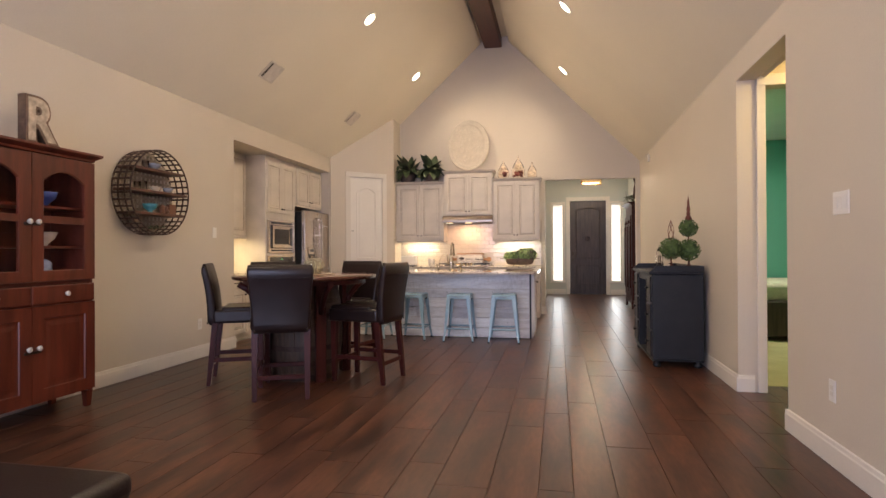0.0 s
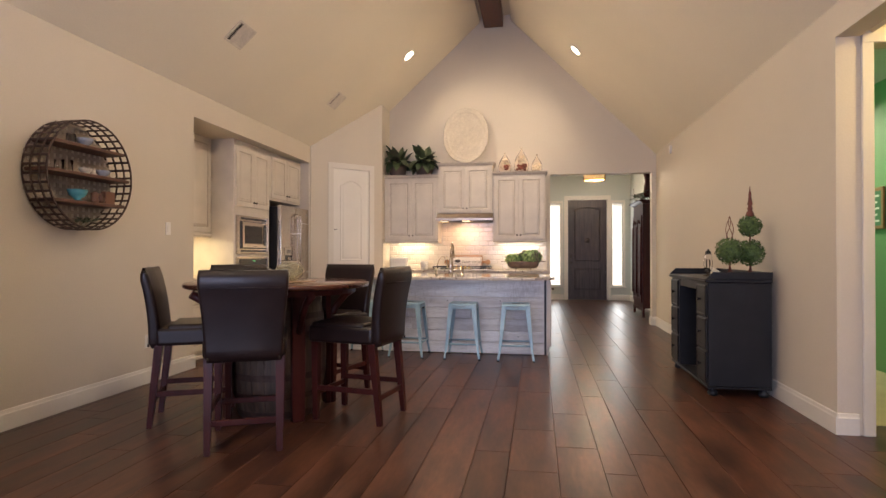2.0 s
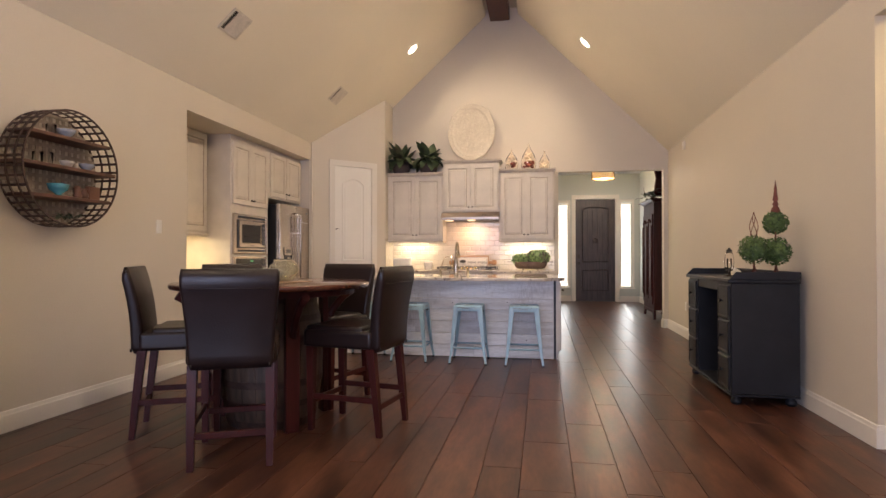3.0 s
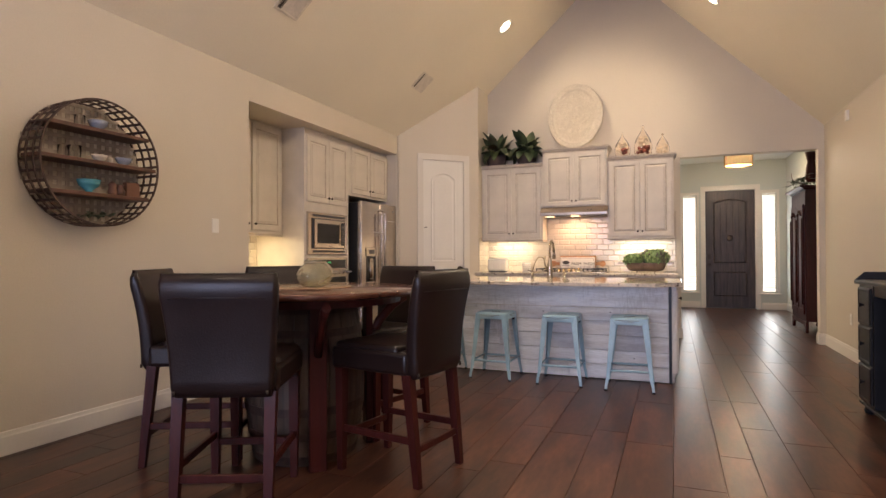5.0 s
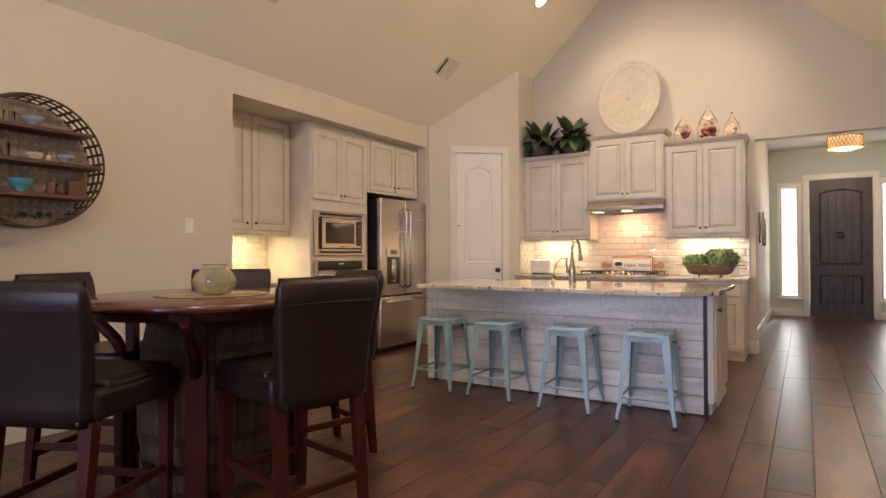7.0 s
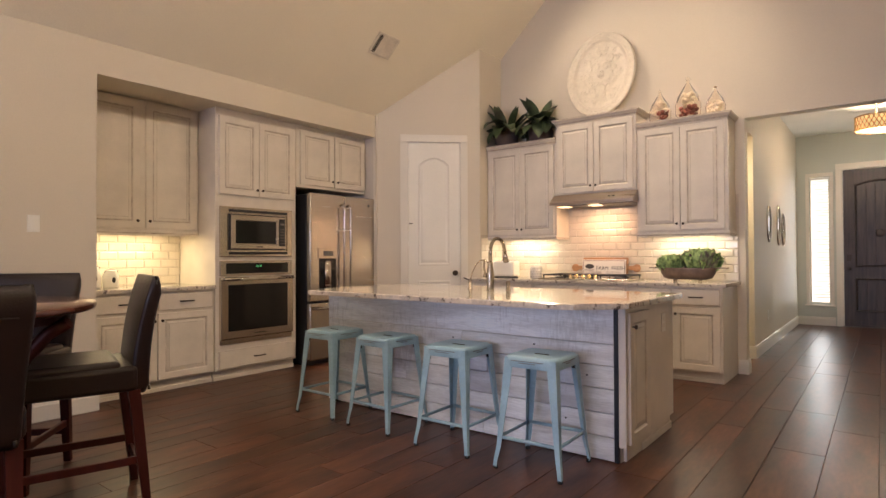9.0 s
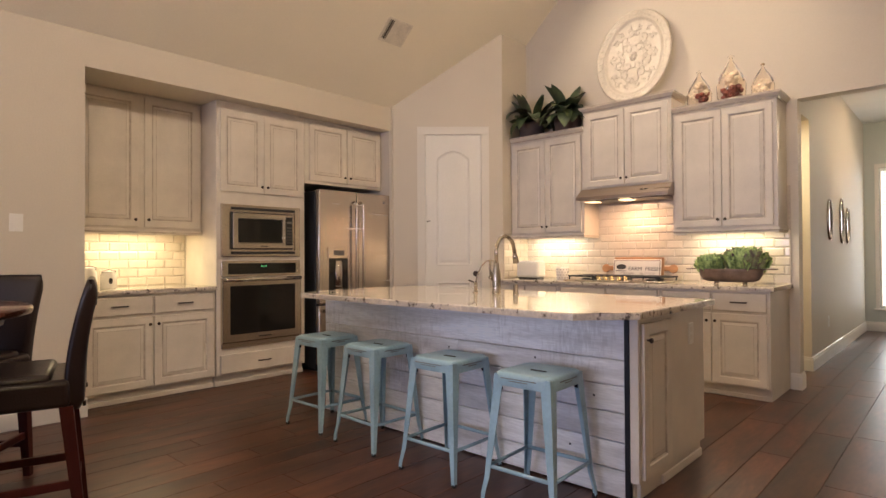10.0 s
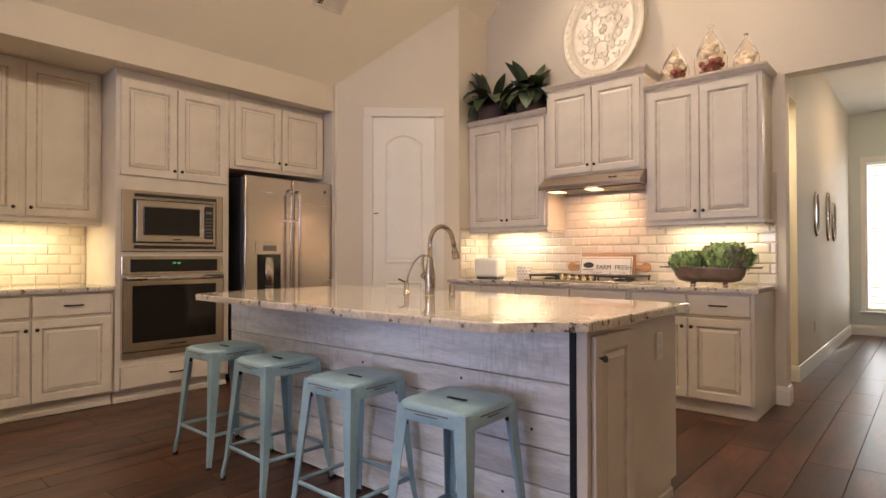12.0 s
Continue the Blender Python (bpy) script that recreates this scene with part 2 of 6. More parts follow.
def loft(bm, loops, closed=True, cap0=True, cap1=True, mis=None, smooth=False):
    """Skin between loops of equal point count; mis gives a material index per band."""
    rows = [[bm.verts.new(p) for p in lp] for lp in loops]
    n = len(rows[0])
    for k in range(len(rows) - 1):
        for i in range(n if closed else n - 1):
            j = (i + 1) % n
            f = bm.faces.new((rows[k][i], rows[k][j], rows[k + 1][j], rows[k + 1][i]))
            f.smooth = smooth
            if mis:
                f.material_index = mis[k]
    if cap0:
        bm.faces.new(list(reversed(rows[0])))
    if cap1:
        bm.faces.new(rows[-1])
    return rows


def lathe(bm, profile, cx=0, cy=0, seg=24, sx=1.0, sy=1.0, caps=True, smooth=True, mis=None):
    loops = [[(cx + r * sx * math.cos(2 * math.pi * i / seg), cy + r * sy * math.sin(2 * math.pi * i / seg), z) for i in range(seg)] for r, z in profile]
    loft(bm, loops, True, caps, caps, mis, smooth)
    return bm


def tube(bm, pts, r, seg=8, smooth=True, r1=None, flat=1.0):
    """A round bar along pts; r1 tapers its end, flat squeezes its section."""
    pts = [Vector(p) for p in pts]
    loops = []
    up = Vector((0, 0, 1))
    for i, p in enumerate(pts):
        d = (pts[min(i + 1, len(pts) - 1)] - pts[max(i - 1, 0)]).normalized()
        a = d.cross(up) if abs(d.dot(up)) < 0.98 else d.cross(Vector((1, 0, 0)))
        a.normalize()
        b = d.cross(a).normalized()
        rr = r if r1 is None else r + (r1 - r) * i / max(1, len(pts) - 1)
        loops.append([p + a * rr * math.cos(2 * math.pi * k / seg) + b * rr * flat * math.sin(2 * math.pi * k / seg) for k in range(seg)])
    loft(bm, loops, True, True, True, None, smooth)
    return bm


def prism(bm, poly, z0, z1, bevel=0.0, seg=2):
    """An upright solid over a plan polygon given counter-clockwise."""
    rows = loft(bm, [[(x, y, z0) for x, y in poly], [(x, y, z1) for x, y in poly]])
    if bevel:
        es = [e for e in bm.edges if abs(e.verts[0].co.z - e.verts[1].co.z) < 1e-6 and abs(e.verts[0].co.z - z1) < 1e-6]
        bmesh.ops.bevel(bm, geom=es, offset=bevel, segments=seg, profile=0.5, affect="EDGES")
    return bm


def spherish(bm, c, r, sub=2, sz=1.0, jitter=0.0):
    res = bmesh.ops.create_icosphere(bm, subdivisions=sub, radius=1)
    for v in res["verts"]:
        k = r * (1 + jitter * (noise.noise(v.co * 3 + Vector(c) * 7)))
        v.co = Vector(c) + Vector((v.co.x * k, v.co.y * k, v.co.z * k * sz))
    for f in bm.faces:
        f.smooth = True
    return bm


def mesh_ob(name, bm, mats):
    bmesh.ops.recalc_face_normals(bm, faces=bm.faces)
    me = bpy.data.meshes.new(name)
    bm.to_mesh(me)
    bm.free()
    for m in (mats if isinstance(mats, (list, tuple)) else [mats]):
        me.materials.append(m)
    return new(name, me)


def part(name, bm, mats, parent, label=""):
    ob = mesh_ob(name, bm, mats)
    ob.parent = parent
    return tagged(ob, label)


def thing(name, m, label, category, group="", kind=""):
    ob = new(name)
    ob.empty_display_size = 0.1
    ob.matrix_world = m
    return tagged(ob, label, category, group, kind)


def one(name, bm, mats, label, category, group="", kind="", m=None):
    ob = mesh_ob(name, bm, mats)
    if m is not None:
        ob.matrix_world = m
    return tagged(ob, label, category, group, kind)


def structure(name, bm, mats, label=""):
    return tagged(mesh_ob(name, bm, mats), label, "", "", "structure")


def B():
    return bmesh.new()


def rect_rings(w, h, y, inset):
    return [(inset, y, inset), (w - inset, y, inset), (w - inset, y, h - inset), (inset, y, h - inset)]


def raised_panel(bm, w, h, t=0.02, rail=0.058, glaze=True):
    """A raised-panel door in the xz plane, front towards -y, with glaze in its grooves."""
    rings = [(0, 0), (0, -t + 0.003), (0.003, -t), (rail - 0.006, -t), (rail, -t + 0.004), (rail + 0.006, -t + 0.009), (rail + 0.012, -t + 0.009), (rail + 0.032, -t + 0.002), (rail + 0.036, -t + 0.0015)]
    g = 1 if glaze else 0
    loft(bm, [rect_rings(w, h, y, i) for i, y in rings], mis=[0, 0, 0, 0, g, g, 0, g])
    return bm


def cabinet_door(parent, m, w, h, knob=None, t=0.02, rail=0.058):
    """Adds a door part, with its knob, under a cabinet; m is the door's lower-left corner in the cabinet's frame."""
    d = part("door", raised_panel(B(), w, h, t, rail), (M_CAB, M_GLAZE), parent)
    d.matrix_local = m
    if knob:
        kb = B()
        prof = [(0.004, 0), (0.005, 0.012), (0.011, 0.016), (0.013, 0.021), (0.011, 0.027), (0.004, 0.029)]
        lathe(kb, prof, seg=12)
        bmesh.ops.transform(kb, matrix=pose(knob[0], -t, knob[1], 90), verts=kb.verts)
        part("knob", kb, M_BRONZE, d, "dark bronze round knob")
    return d


def drawer_front(parent, m, w, h, t=0.02, pull=True):
    b = B()
    loft(b, [rect_rings(w, h, y, i) for i, y in ((0, 0), (0, -t + 0.004), (0.006, -t + 0.001), (0.012, -t))], mis=[0, 1, 0])
    d = part("drawer", b, (M_CAB, M_GLAZE), parent)
    d.matrix_local = m
    if pull:
        pb = B()
        tube(pb, [(w / 2 - 0.055, -t, h / 2), (w / 2 - 0.055, -t - 0.022, h / 2), (w / 2, -t - 0.028, h / 2), (w / 2 + 0.055, -t - 0.022, h / 2), (w / 2 + 0.055, -t, h / 2)], 0.0055, 8)
        part("pull", pb, M_BRONZE, d, "dark bronze bar pull")
    return d

# ---- structure ----
T = 0.14

# floor slab under the boards
b = B()
box(b, XL - 1.0, XR + 1.2, YS - 0.3, 15.6, -0.20, -0.016)
floor = structure("floor", b, M_GAP, "dark wide-plank hardwood floor with a satin finish")
b = B()
box(b, XR + T, 5.2, 4.85, 9.0, -0.15, 0.004)
structure("floor_bedroom", b, M_CARPET, "pale carpet beyond the bedroom doorway")

# west wall: with the kitchen alcove y 5.84 to 8.80
AY0, AY1, ATOP, ABACK = 5.835, 8.745, 2.49, -4.70
b = B()
box(b, XL - T, XL, YS - T, AY0, 0, EAVE + 0.1)
box(b, ABACK - T, XL - T, AY0 - T, AY0, 0, ATOP + T)
structure("wall_west", b, M_WALL, "greige painted wall with fine texture")
b = B()
box(b, ABACK - 0.002, XL, AY0, AY1, ATOP, EAVE + 0.1)
structure("wall_west_header", b, M_WALL, "greige drywall soffit over the cabinet alcove")
b = B()
box(b, ABACK - T, ABACK, AY0 - 0.001, AY1 + 0.1, 0, ATOP - 0.001)
box(b, ABACK, XL + 0.02, AY1, AY1 + 0.10, 0, ATOP + 0.3)
structure("wall_alcove", b, M_WALL, "greige wall at the back of the cabinet alcove")

# pantry corner: a wall across the corner, with a door, then a return to the gable wall
XP, YP = -3.02, 9.585            # corner of the pantry wall and its return
P0, P1 = Vector((XL, AY1 + 0.005, 0)), Vector((XP, YP, 0))
PD = (P1 - P0).normalized()
PLEN = (P1 - P0).length
PM = Matrix.Translation(P0) @ pose(0, 0, 0, 0, 0, math.degrees(math.atan2(PD.y, PD.x)))
DX0, DW, DH = 0.376, 0.60, 2.44
b = B()
outline = [(-0.02, 0), (DX0 - 0.02, 0), (DX0 - 0.02, 2.46), (DX0 + DW + 0.02, 2.46), (DX0 + DW + 0.02, 0), (PLEN, 0), (PLEN, 3.85), (-0.02, 3.85)]
loft(b, [[(x, y, z) for x, z in outline] for y in (0, 0.11)])
w = structure("wall_pantry", b, M_WALL, "greige wall set across the corner, with the pantry door")
w.matrix_world = PM
b = B()
box(b, XP - 0.11, XP, YP, YN, 0, 3.85, 0.004)
structure("wall_pantry_return", b, M_WALL)

# north gable wall with the hall opening
HX0, HX1, HTOP = -0.33, 1.245, 2.415
HWX, HWY = -0.412, 11.01          # hall west wall and its near corner


def gable(bm, x0, x1, zlow, y0, y1):
    xs = sorted({x0, x1, *[v for v in (FX0, FX1) if x0 < v < x1]})
    poly = [(x0, zlow), (x1, zlow)] + [(x, gable_z(x) + 0.115) for x in reversed(xs)]
    loft(bm, [[(x, y0, z) for x, z in poly], [(x, y1, z) for x, z in poly]])


b = B()
gable(b, -3.15, HX0, 0, YN, YN + T)
gable(b, HX0, HX1, HTOP, YN, YN + T)
gable(b, HX1, XR + T, 0, YN, YN + T)
structure("wall_north", b, M_WALL, "greige gable wall with the opening to the hall")

# east wall with the vestibule opening y 3.78 to 4.74
VY0, VY1, VTOP = 3.61, 4.615, 2.49
b = B()
box(b, XR, XR + T, YS - T, VY0, 0, EAVE + 0.1)
box(b, XR, XR + T, VY0, VY1, VTOP, EAVE + 0.1)
box(b, XR, XR + T, VY1, YN, 0, EAVE + 0.1)
structure("wall_east", b, M_WALL, "greige painted wall with an opening to a vestibule")
BX0, BX1 = 1.52, 2.44
b = B()
box(b, XR + T, BX0, VY1, VY1 + 0.12, 0, 2.78)
box(b, BX0, BX1, VY1, VY1 + 0.12, 2.44, 2.78)
box(b, BX1, 2.9, VY1, VY1 + 0.12, 0, 2.78)
box(b, 2.76, 2.9, VY0 - 0.5, VY1, 0, 2.78)
box(b, XR + T, 2.76, VY0 - 0.64, VY0 - 0.5, 0, 2.78)
structure("wall_vestibule", b, M_WALL, "greige wall around the vestibule")
b = B()
box(b, XR + T, 2.9, VY0 - 0.64, VY1 + 0.12, 2.781, 2.88)
structure("ceiling_vestibule", b, M_CEIL)
b = B()
for x0, x1 in ((BX0 - 0.068, BX0), (BX1, BX1 + 0.068)):
    box(b, x0, x1, VY1 - 0.02, VY1 - 0.001, 0, 2.529, 0.004)
box(b, BX0 - 0.068, BX1 + 0.068, VY1 - 0.022, VY1 - 0.001, 2.44, 2.53, 0.004)
structure("trim_bedroom_door", b, M_TRIM, "cream door casing")
b = B()
box(b, 2.9, 5.3, VY1 - 0.005, VY1 + 0.135, 0, 2.78)
box(b, XR + T, 5.3, 9.0, 9.12, 0, 2.78)
box(b, 5.2, 5.32, VY1 + 0.135, 9.0, 0, 2.78)
box(b, XR + T + 0.001, XR + T + 0.04, VY1 + 0.136, 9.0, 0, 2.78)
structure("wall_bedroom", b, M_TEAL, "teal painted bedroom wall")
b = B()
box(b, 2.70, 2.82, VY1 + 0.137, 7.26, 0, 2.78)
structure("wall_bedroom_entry", b, M_LEAF_PAINT, "green painted wall beside the bedroom entry")
b = B()
box(b, XR + T + 0.001, 5.32, VY1 + 0.137, 9.12, 2.783, 2.9)
structure("ceiling_bedroom", b, M_HCEIL)

# rear wall with three windows, behind the walk
b = B()
wins = [(-3.3, -2.1), (-1.9, -0.7), (-0.5, 0.7)]
cuts = [XL - T] + [v for p in wins for v in p] + [XR + T]
for i in range(0, len(cuts), 2):
    box(b, cuts[i], cuts[i + 1], YS - T, YS, 0, EAVE + 0.1)
for x0, x1 in wins:
    box(b, x0, x1, YS - T, YS, 0, 0.55)
    box(b, x0, x1, YS - T, YS, 2.35, EAVE + 0.1)
gable(b, XL - T, XR + T, EAVE, YS - T - 0.002, YS + 0.002)
structure("wall_south", b, M_WALL, "greige rear wall with three windows")
for i, (x0, x1) in enumerate(wins):
    wob = tagged(thing("window_%d" % (i + 1), pose(0, 0, 0), "white framed window", "window"), kind="structure")
    b = B()
    for a in (x0, x1 - 0.05):
        box(b, a, a + 0.05, YS - 0.10, YS - 0.04, 0.55, 2.35)
    for z in (0.55, 1.42, 2.30):
        box(b, x0 + 0.05, x1 - 0.05, YS - 0.10, YS - 0.04, z, z + 0.05)
    part("window_frame", b, M_TRIM, wob)
    b = B()
    box(b, x0 + 0.05, x1 - 0.05, YS - 0.075, YS - 0.07, 0.60, 2.30)
    p = part("pane", b, M_PANE, wob)
    p.visible_shadow = False

# vaulted ceiling: two slopes and a recessed flat strip at the ridge
b = B()
for xa, za, xb in ((XL - 0.2, ZL - 0.2 * SL, FX0), (XR + 0.2, ZR - 0.2 * SR, FX1)):
    poly = [(xa, za), (xb, ZTOP), (xb, ZTOP + 0.12), (xa, za + 0.12)]
    loft(b, [[(x, YS - T, z) for x, z in poly], [(x, YN + T, z) for x, z in poly]])
box(b, FX0 - 0.02, FX1 + 0.02, YS - T, YN + T, ZTOP + 0.10, ZTOP + 0.2)
structure("ceiling", b, M_CEIL, "vaulted ceiling with two painted slopes")
b = B()
box(b, -1.40, -1.09, YS, YN, 4.87, ZTOP + 0.098, 0.008)
one("ridge_beam", b, M_BEAM, "dark red-brown stained timber beam along the ceiling ridge", "beam")

# hall
HY1, HCEIL, HXR = 14.90, 2.98, 1.68
b = B()
box(b, HWX - 0.5, HWX, HWY, HY1 + 0.2, 0, HCEIL + 0.05)
structure("wall_hall_west", b, M_WALL, "greige painted hall wall")
b = B()
box(b, -2.4, HWX - 0.501, HWY + 0.001, HWY + 0.12, 0, 2.6)
box(b, -2.5, -2.38, YN + T, HWY, 0, 2.6)
structure("wall_side_passage", b, M_WALL)
b = B()
box(b, -2.5, HWX - 0.001, YN + T + 0.001, HWY - 0.001, 2.415, HCEIL + 0.05)
structure("ceiling_side_passage", b, M_WALL)
b = B()
box(b, HXR, HXR + T, YN + T, HY1 + 0.2, 0, HCEIL + 0.05)
structure("wall_hall_east", b, M_HALL, "sage painted hall wall")
FDX0, FDX1 = 0.21, 1.122
SLS = [(-0.235, 0.035), (1.25, 1.505)]
b = B()
xs = [HX0 - 0.4, SLS[0][0], SLS[0][1], FDX0 - 0.02, FDX1 + 0.02, SLS[1][0], SLS[1][1], HXR + T]
for i in range(0, 8, 2):
    box(b, xs[i], xs[i + 1], HY1, HY1 + T, 0, HCEIL + 0.05)
for x0, x1 in SLS:
    box(b, x0, x1, HY1, HY1 + T, 0, 0.36)
    box(b, x0, x1, HY1, HY1 + T, 2.36, HCEIL + 0.05)
box(b, FDX0 - 0.02, FDX1 + 0.02, HY1, HY1 + T, 2.46, HCEIL + 0.05)
structure("wall_hall_front", b, M_HALL, "sage wall around the front door")
b = B()
box(b, -2.6, HXR + T, YN + T + 0.001, HY1 + T, HCEIL + 0.051, HCEIL + 0.15)
structure("ceiling_hall", b, M_HCEIL, "white hall ceiling")

# baseboards
b = B()
BBH, BBT = 0.135, 0.016


def bb(bm, x0, y0, x1, y1, nx, ny):
    """A baseboard with a stepped top along a line; (nx, ny) points into the room."""
    d = Vector((x1 - x0, y1 - y0, 0))
    n = Vector((nx, ny, 0))
    prof = [(0.0005, 0.001), (BBT, 0.001), (BBT, BBH - 0.03), (BBT * 0.75, BBH - 0.022), (BBT * 0.6, BBH - 0.004), (0.0005, BBH)]
    o = Vector((x0, y0, 0))
    loops = [[p + n * t + Vector((0, 0, z)) for t, z in prof] for p in (o, o + d)]
    loft(bm, loops)


bb(b, XL, YS, XL, AY0 + BBT, 1, 0)
bb(b, XL, AY0, XL - 0.15, AY0, 0, 1)
bb(b, XR, YS, XR, VY0, -1, 0)
bb(b, XR - BBT, VY0, XR + T, VY0, 0, 1)
bb(b, XR, VY1 - BBT, XR, YN, -1, 0)
bb(b, XR, VY1, BX0 - 0.091, VY1, 0, -1)
bb(b, HX1 - BBT, YN, XR, YN, 0, -1)
bb(b, HX1, YN - BBT, HX1, YN + T, -1, 0)
bb(b, -0.395, YN, HX0 + BBT, YN, 0, -1)
bb(b, HX0, YN, HX0, YN + T, 1, 0)
bb(b, HWX, HWY - BBT, HWX, HY1, 1, 0)
bb(b, HWX - 0.4, HWY, HWX, HWY, 0, -1)
bb(b, HWX, HY1, FDX0 - 0.11, HY1, 0, -1)
bb(b, FDX1 + 0.11, HY1, HXR, HY1, 0, -1)
bb(b, HXR, YN + T, HXR, HY1, -1, 0)
structure("baseboard", b, M_TRIM, "cream painted baseboard with a stepped top")


# ---- cabinets ----


def crown(bm, w, d, z0, left=True, right=True, k=1.0):
    prof = [(0.0, 0.0), (0.006, 0.004), (0.010, 0.018), (0.030, 0.038), (0.034, 0.044), (0.034, 0.058), (0.0, 0.058)]
    loops = []
    for o, z in prof:
        o *= k
        l, r = (o if left else 0), (o if right else 0)
        loops.append([(-l, -o, z0 + z), (w + r, -o, z0 + z), (w + r, d, z0 + z), (-l, d, z0 + z)])
    loft(bm, loops, mis=[0, 1, 0, 0, 1, 0])


def rail(bm, w, d, z1, left=True, right=True):
    loops = []
    for o, z in ((0.0, 0.002), (0.012, -0.004), (0.014, -0.020), (0.006, -0.030), (0.006, -0.042)):
        l, r = (o if left else 0), (o if right else 0)
        loops.append([(-l, -o, z1 + z), (w + r, -o, z1 + z), (w + r, d, z1 + z), (-l, d, z1 + z)])
    # the light rail is open below: a frame of four sides
    loft(bm, loops, cap0=False, cap1=False, mis=[0, 0, 1, 0])


def upper_cabinet(m, w, h, d, label, top=True, low=True, left=True, right=True, edge=0.028, knobs=True, gap=0.006):
    c = thing("upper_cabinet", m, label, "cabinet", "kitchen upper cabinets")
    b = B()
    box(b, 0, w, 0, d, 0, h, 0.002)
    part("body", b, M_CAB, c)
    if top:
        b = B()
        crown(b, w, d, h, left, right)
        part("crown_moulding", b, (M_CAB, M_GLAZE), c)
    if low:
        b = B()
        rail(b, w, d, 0, left, right)
        part("light_rail", b, (M_CAB, M_GLAZE), c)
    dw = (w - 2 * edge - gap) / 2
    for i in (0, 1):
        x = edge + i * (dw + gap)
        kx = dw - 0.026 if i == 0 else 0.026
        cabinet_door(c, pose(x, 0, 0.018), dw, h - 0.04, (kx, 0.06) if knobs else None)
    return c


UY, UD = 9.745, YN - 9.747          # front and depth of the upper cabinets
upper_cabinet(pose(XP + 0.004, UY, 1.345), 0.896, 1.0115, UD, "cream glazed two-door upper cabinet beside the range hood", left=False, right=False)
upper_cabinet(pose(-2.116, UY - 0.02, 1.776), 0.875, 0.7605, UD + 0.02, "cream glazed two-door upper cabinet above the range hood", low=False)
upper_cabinet(pose(-1.238, UY, 1.345), 0.826, 1.0315, UD, "tall cream glazed upper cabinet with two raised-panel doors", left=False)
upper_cabinet(pose(-4.35, 5.855, 1.36, 0, 0, 90), 1.012, 1.128, 0.348, "cream glazed two-door upper cabinet in the alcove", top=False, left=False, right=False, gap=0.05)


def base_cabinet(m, w, d, label, n=2, toe=0.055, h=0.843, drawers=True):
    c = thing("base_cabinet", m, label, "cabinet", "kitchen base cabinets")
    b = B()
    box(b, 0, w, 0, d, 0.09, h, 0.002)
    part("body", b, M_CAB, c)
    b = B()
    box(b, 0.002, w - 0.002, 0.045, d, 0.001, 0.0895)
    box(b, 0.002, w - 0.002, 0.030, 0.0445, 0.001, 0.035, 0.003)
    part("toe_kick", b, M_CAB, c)
    e = 0.02
    dw = (w - 2 * e - (n - 1) * 0.012) / n
    for i in range(n):
        x = e + i * (dw + 0.012)
        top = h - 0.02
        if drawers:
            drawer_front(c, pose(x, 0, h - 0.165), dw, 0.145)
            top = h - 0.185
        kx = (dw - 0.026 if i % 2 == 0 else 0.026) if n > 1 else 0.026
        cabinet_door(c, pose(x, 0, 0.105), dw, top - 0.105, (kx, top - 0.105 - 0.06))
    return c


BY = 9.435
base_cabinet(pose(-4.075, 5.85, 0, 0, 0, 90), 1.015, 0.62, "cream glazed base cabinet with two drawers and doors")
base_cabinet(pose(XP + 0.006, BY, 0), 0.785, 0.62, "cream glazed base cabinet under the back counter")
base_cabinet(pose(-2.226, BY, 0), 0.985, 0.62, "cream glazed base cabinet under the cooktop")
base_cabinet(pose(-1.238, BY, 0), 0.835, 0.62, "cream glazed base cabinet at the end of the back counter")


def counter(name, poly, label):
    b = B()
    prism(b, poly, CTOP - 0.032, CTOP, 0.008, 3)
    return one(name, b, M_GRANITE, label, "countertop")


counter("countertop", [(-4.695, 5.845), (-4.035, 5.845), (-4.035, 6.865), (-4.695, 6.865)], "speckled cream granite countertop in the alcove")
counter("countertop", [(XP + 0.005, BY - 0.035), (-0.372, BY - 0.035), (-0.372, YN - 0.005), (XP + 0.005, YN - 0.005)], "speckled cream granite countertop along the back wall")

# oven tower
tower = thing("oven_cabinet", pose(-4.06, 6.87, 0, 0, 0, 90), "tall cream glazed cabinet holding the microwave and oven", "cabinet")
TW = 0.885
b = B()
box(b, 0, TW, 0, 0.63, 0.09, 2.4885, 0.002)
part("body", b, M_CAB, tower)
b = B()
box(b, 0.002, TW - 0.002, 0.045, 0.6, 0.001, 0.0895)
box(b, 0.002, TW - 0.002, 0.030, 0.0445, 0.001, 0.035, 0.003)
part("toe_kick", b, M_CAB, tower)
dw = 0.41
cabinet_door(tower, pose(0.03, 0, 1.70), dw, 0.715, (dw - 0.026, 0.06))
cabinet_door(tower, pose(0.03 + dw + 0.006, 0, 1.70), dw, 0.715, (0.026, 0.06))
drawer_front(tower, pose(0.03, 0, 0.105), 0.826, 0.165)

oc = thing("over_fridge_cabinet", pose(-4.06, 7.76, 1.845, 0, 0, 90), "cream glazed two-door cabinet above the refrigerator", "cabinet")
b = B()
box(b, 0, 0.98, 0, 0.63, 0, 0.6435, 0.002)
part("body", b, M_CAB, oc)
cabinet_door(oc, pose(0.045, 0, 0.03), 0.445, 0.57, (0.419, 0.06))
cabinet_door(oc, pose(0.51, 0, 0.03), 0.445, 0.57, (0.026, 0.06))

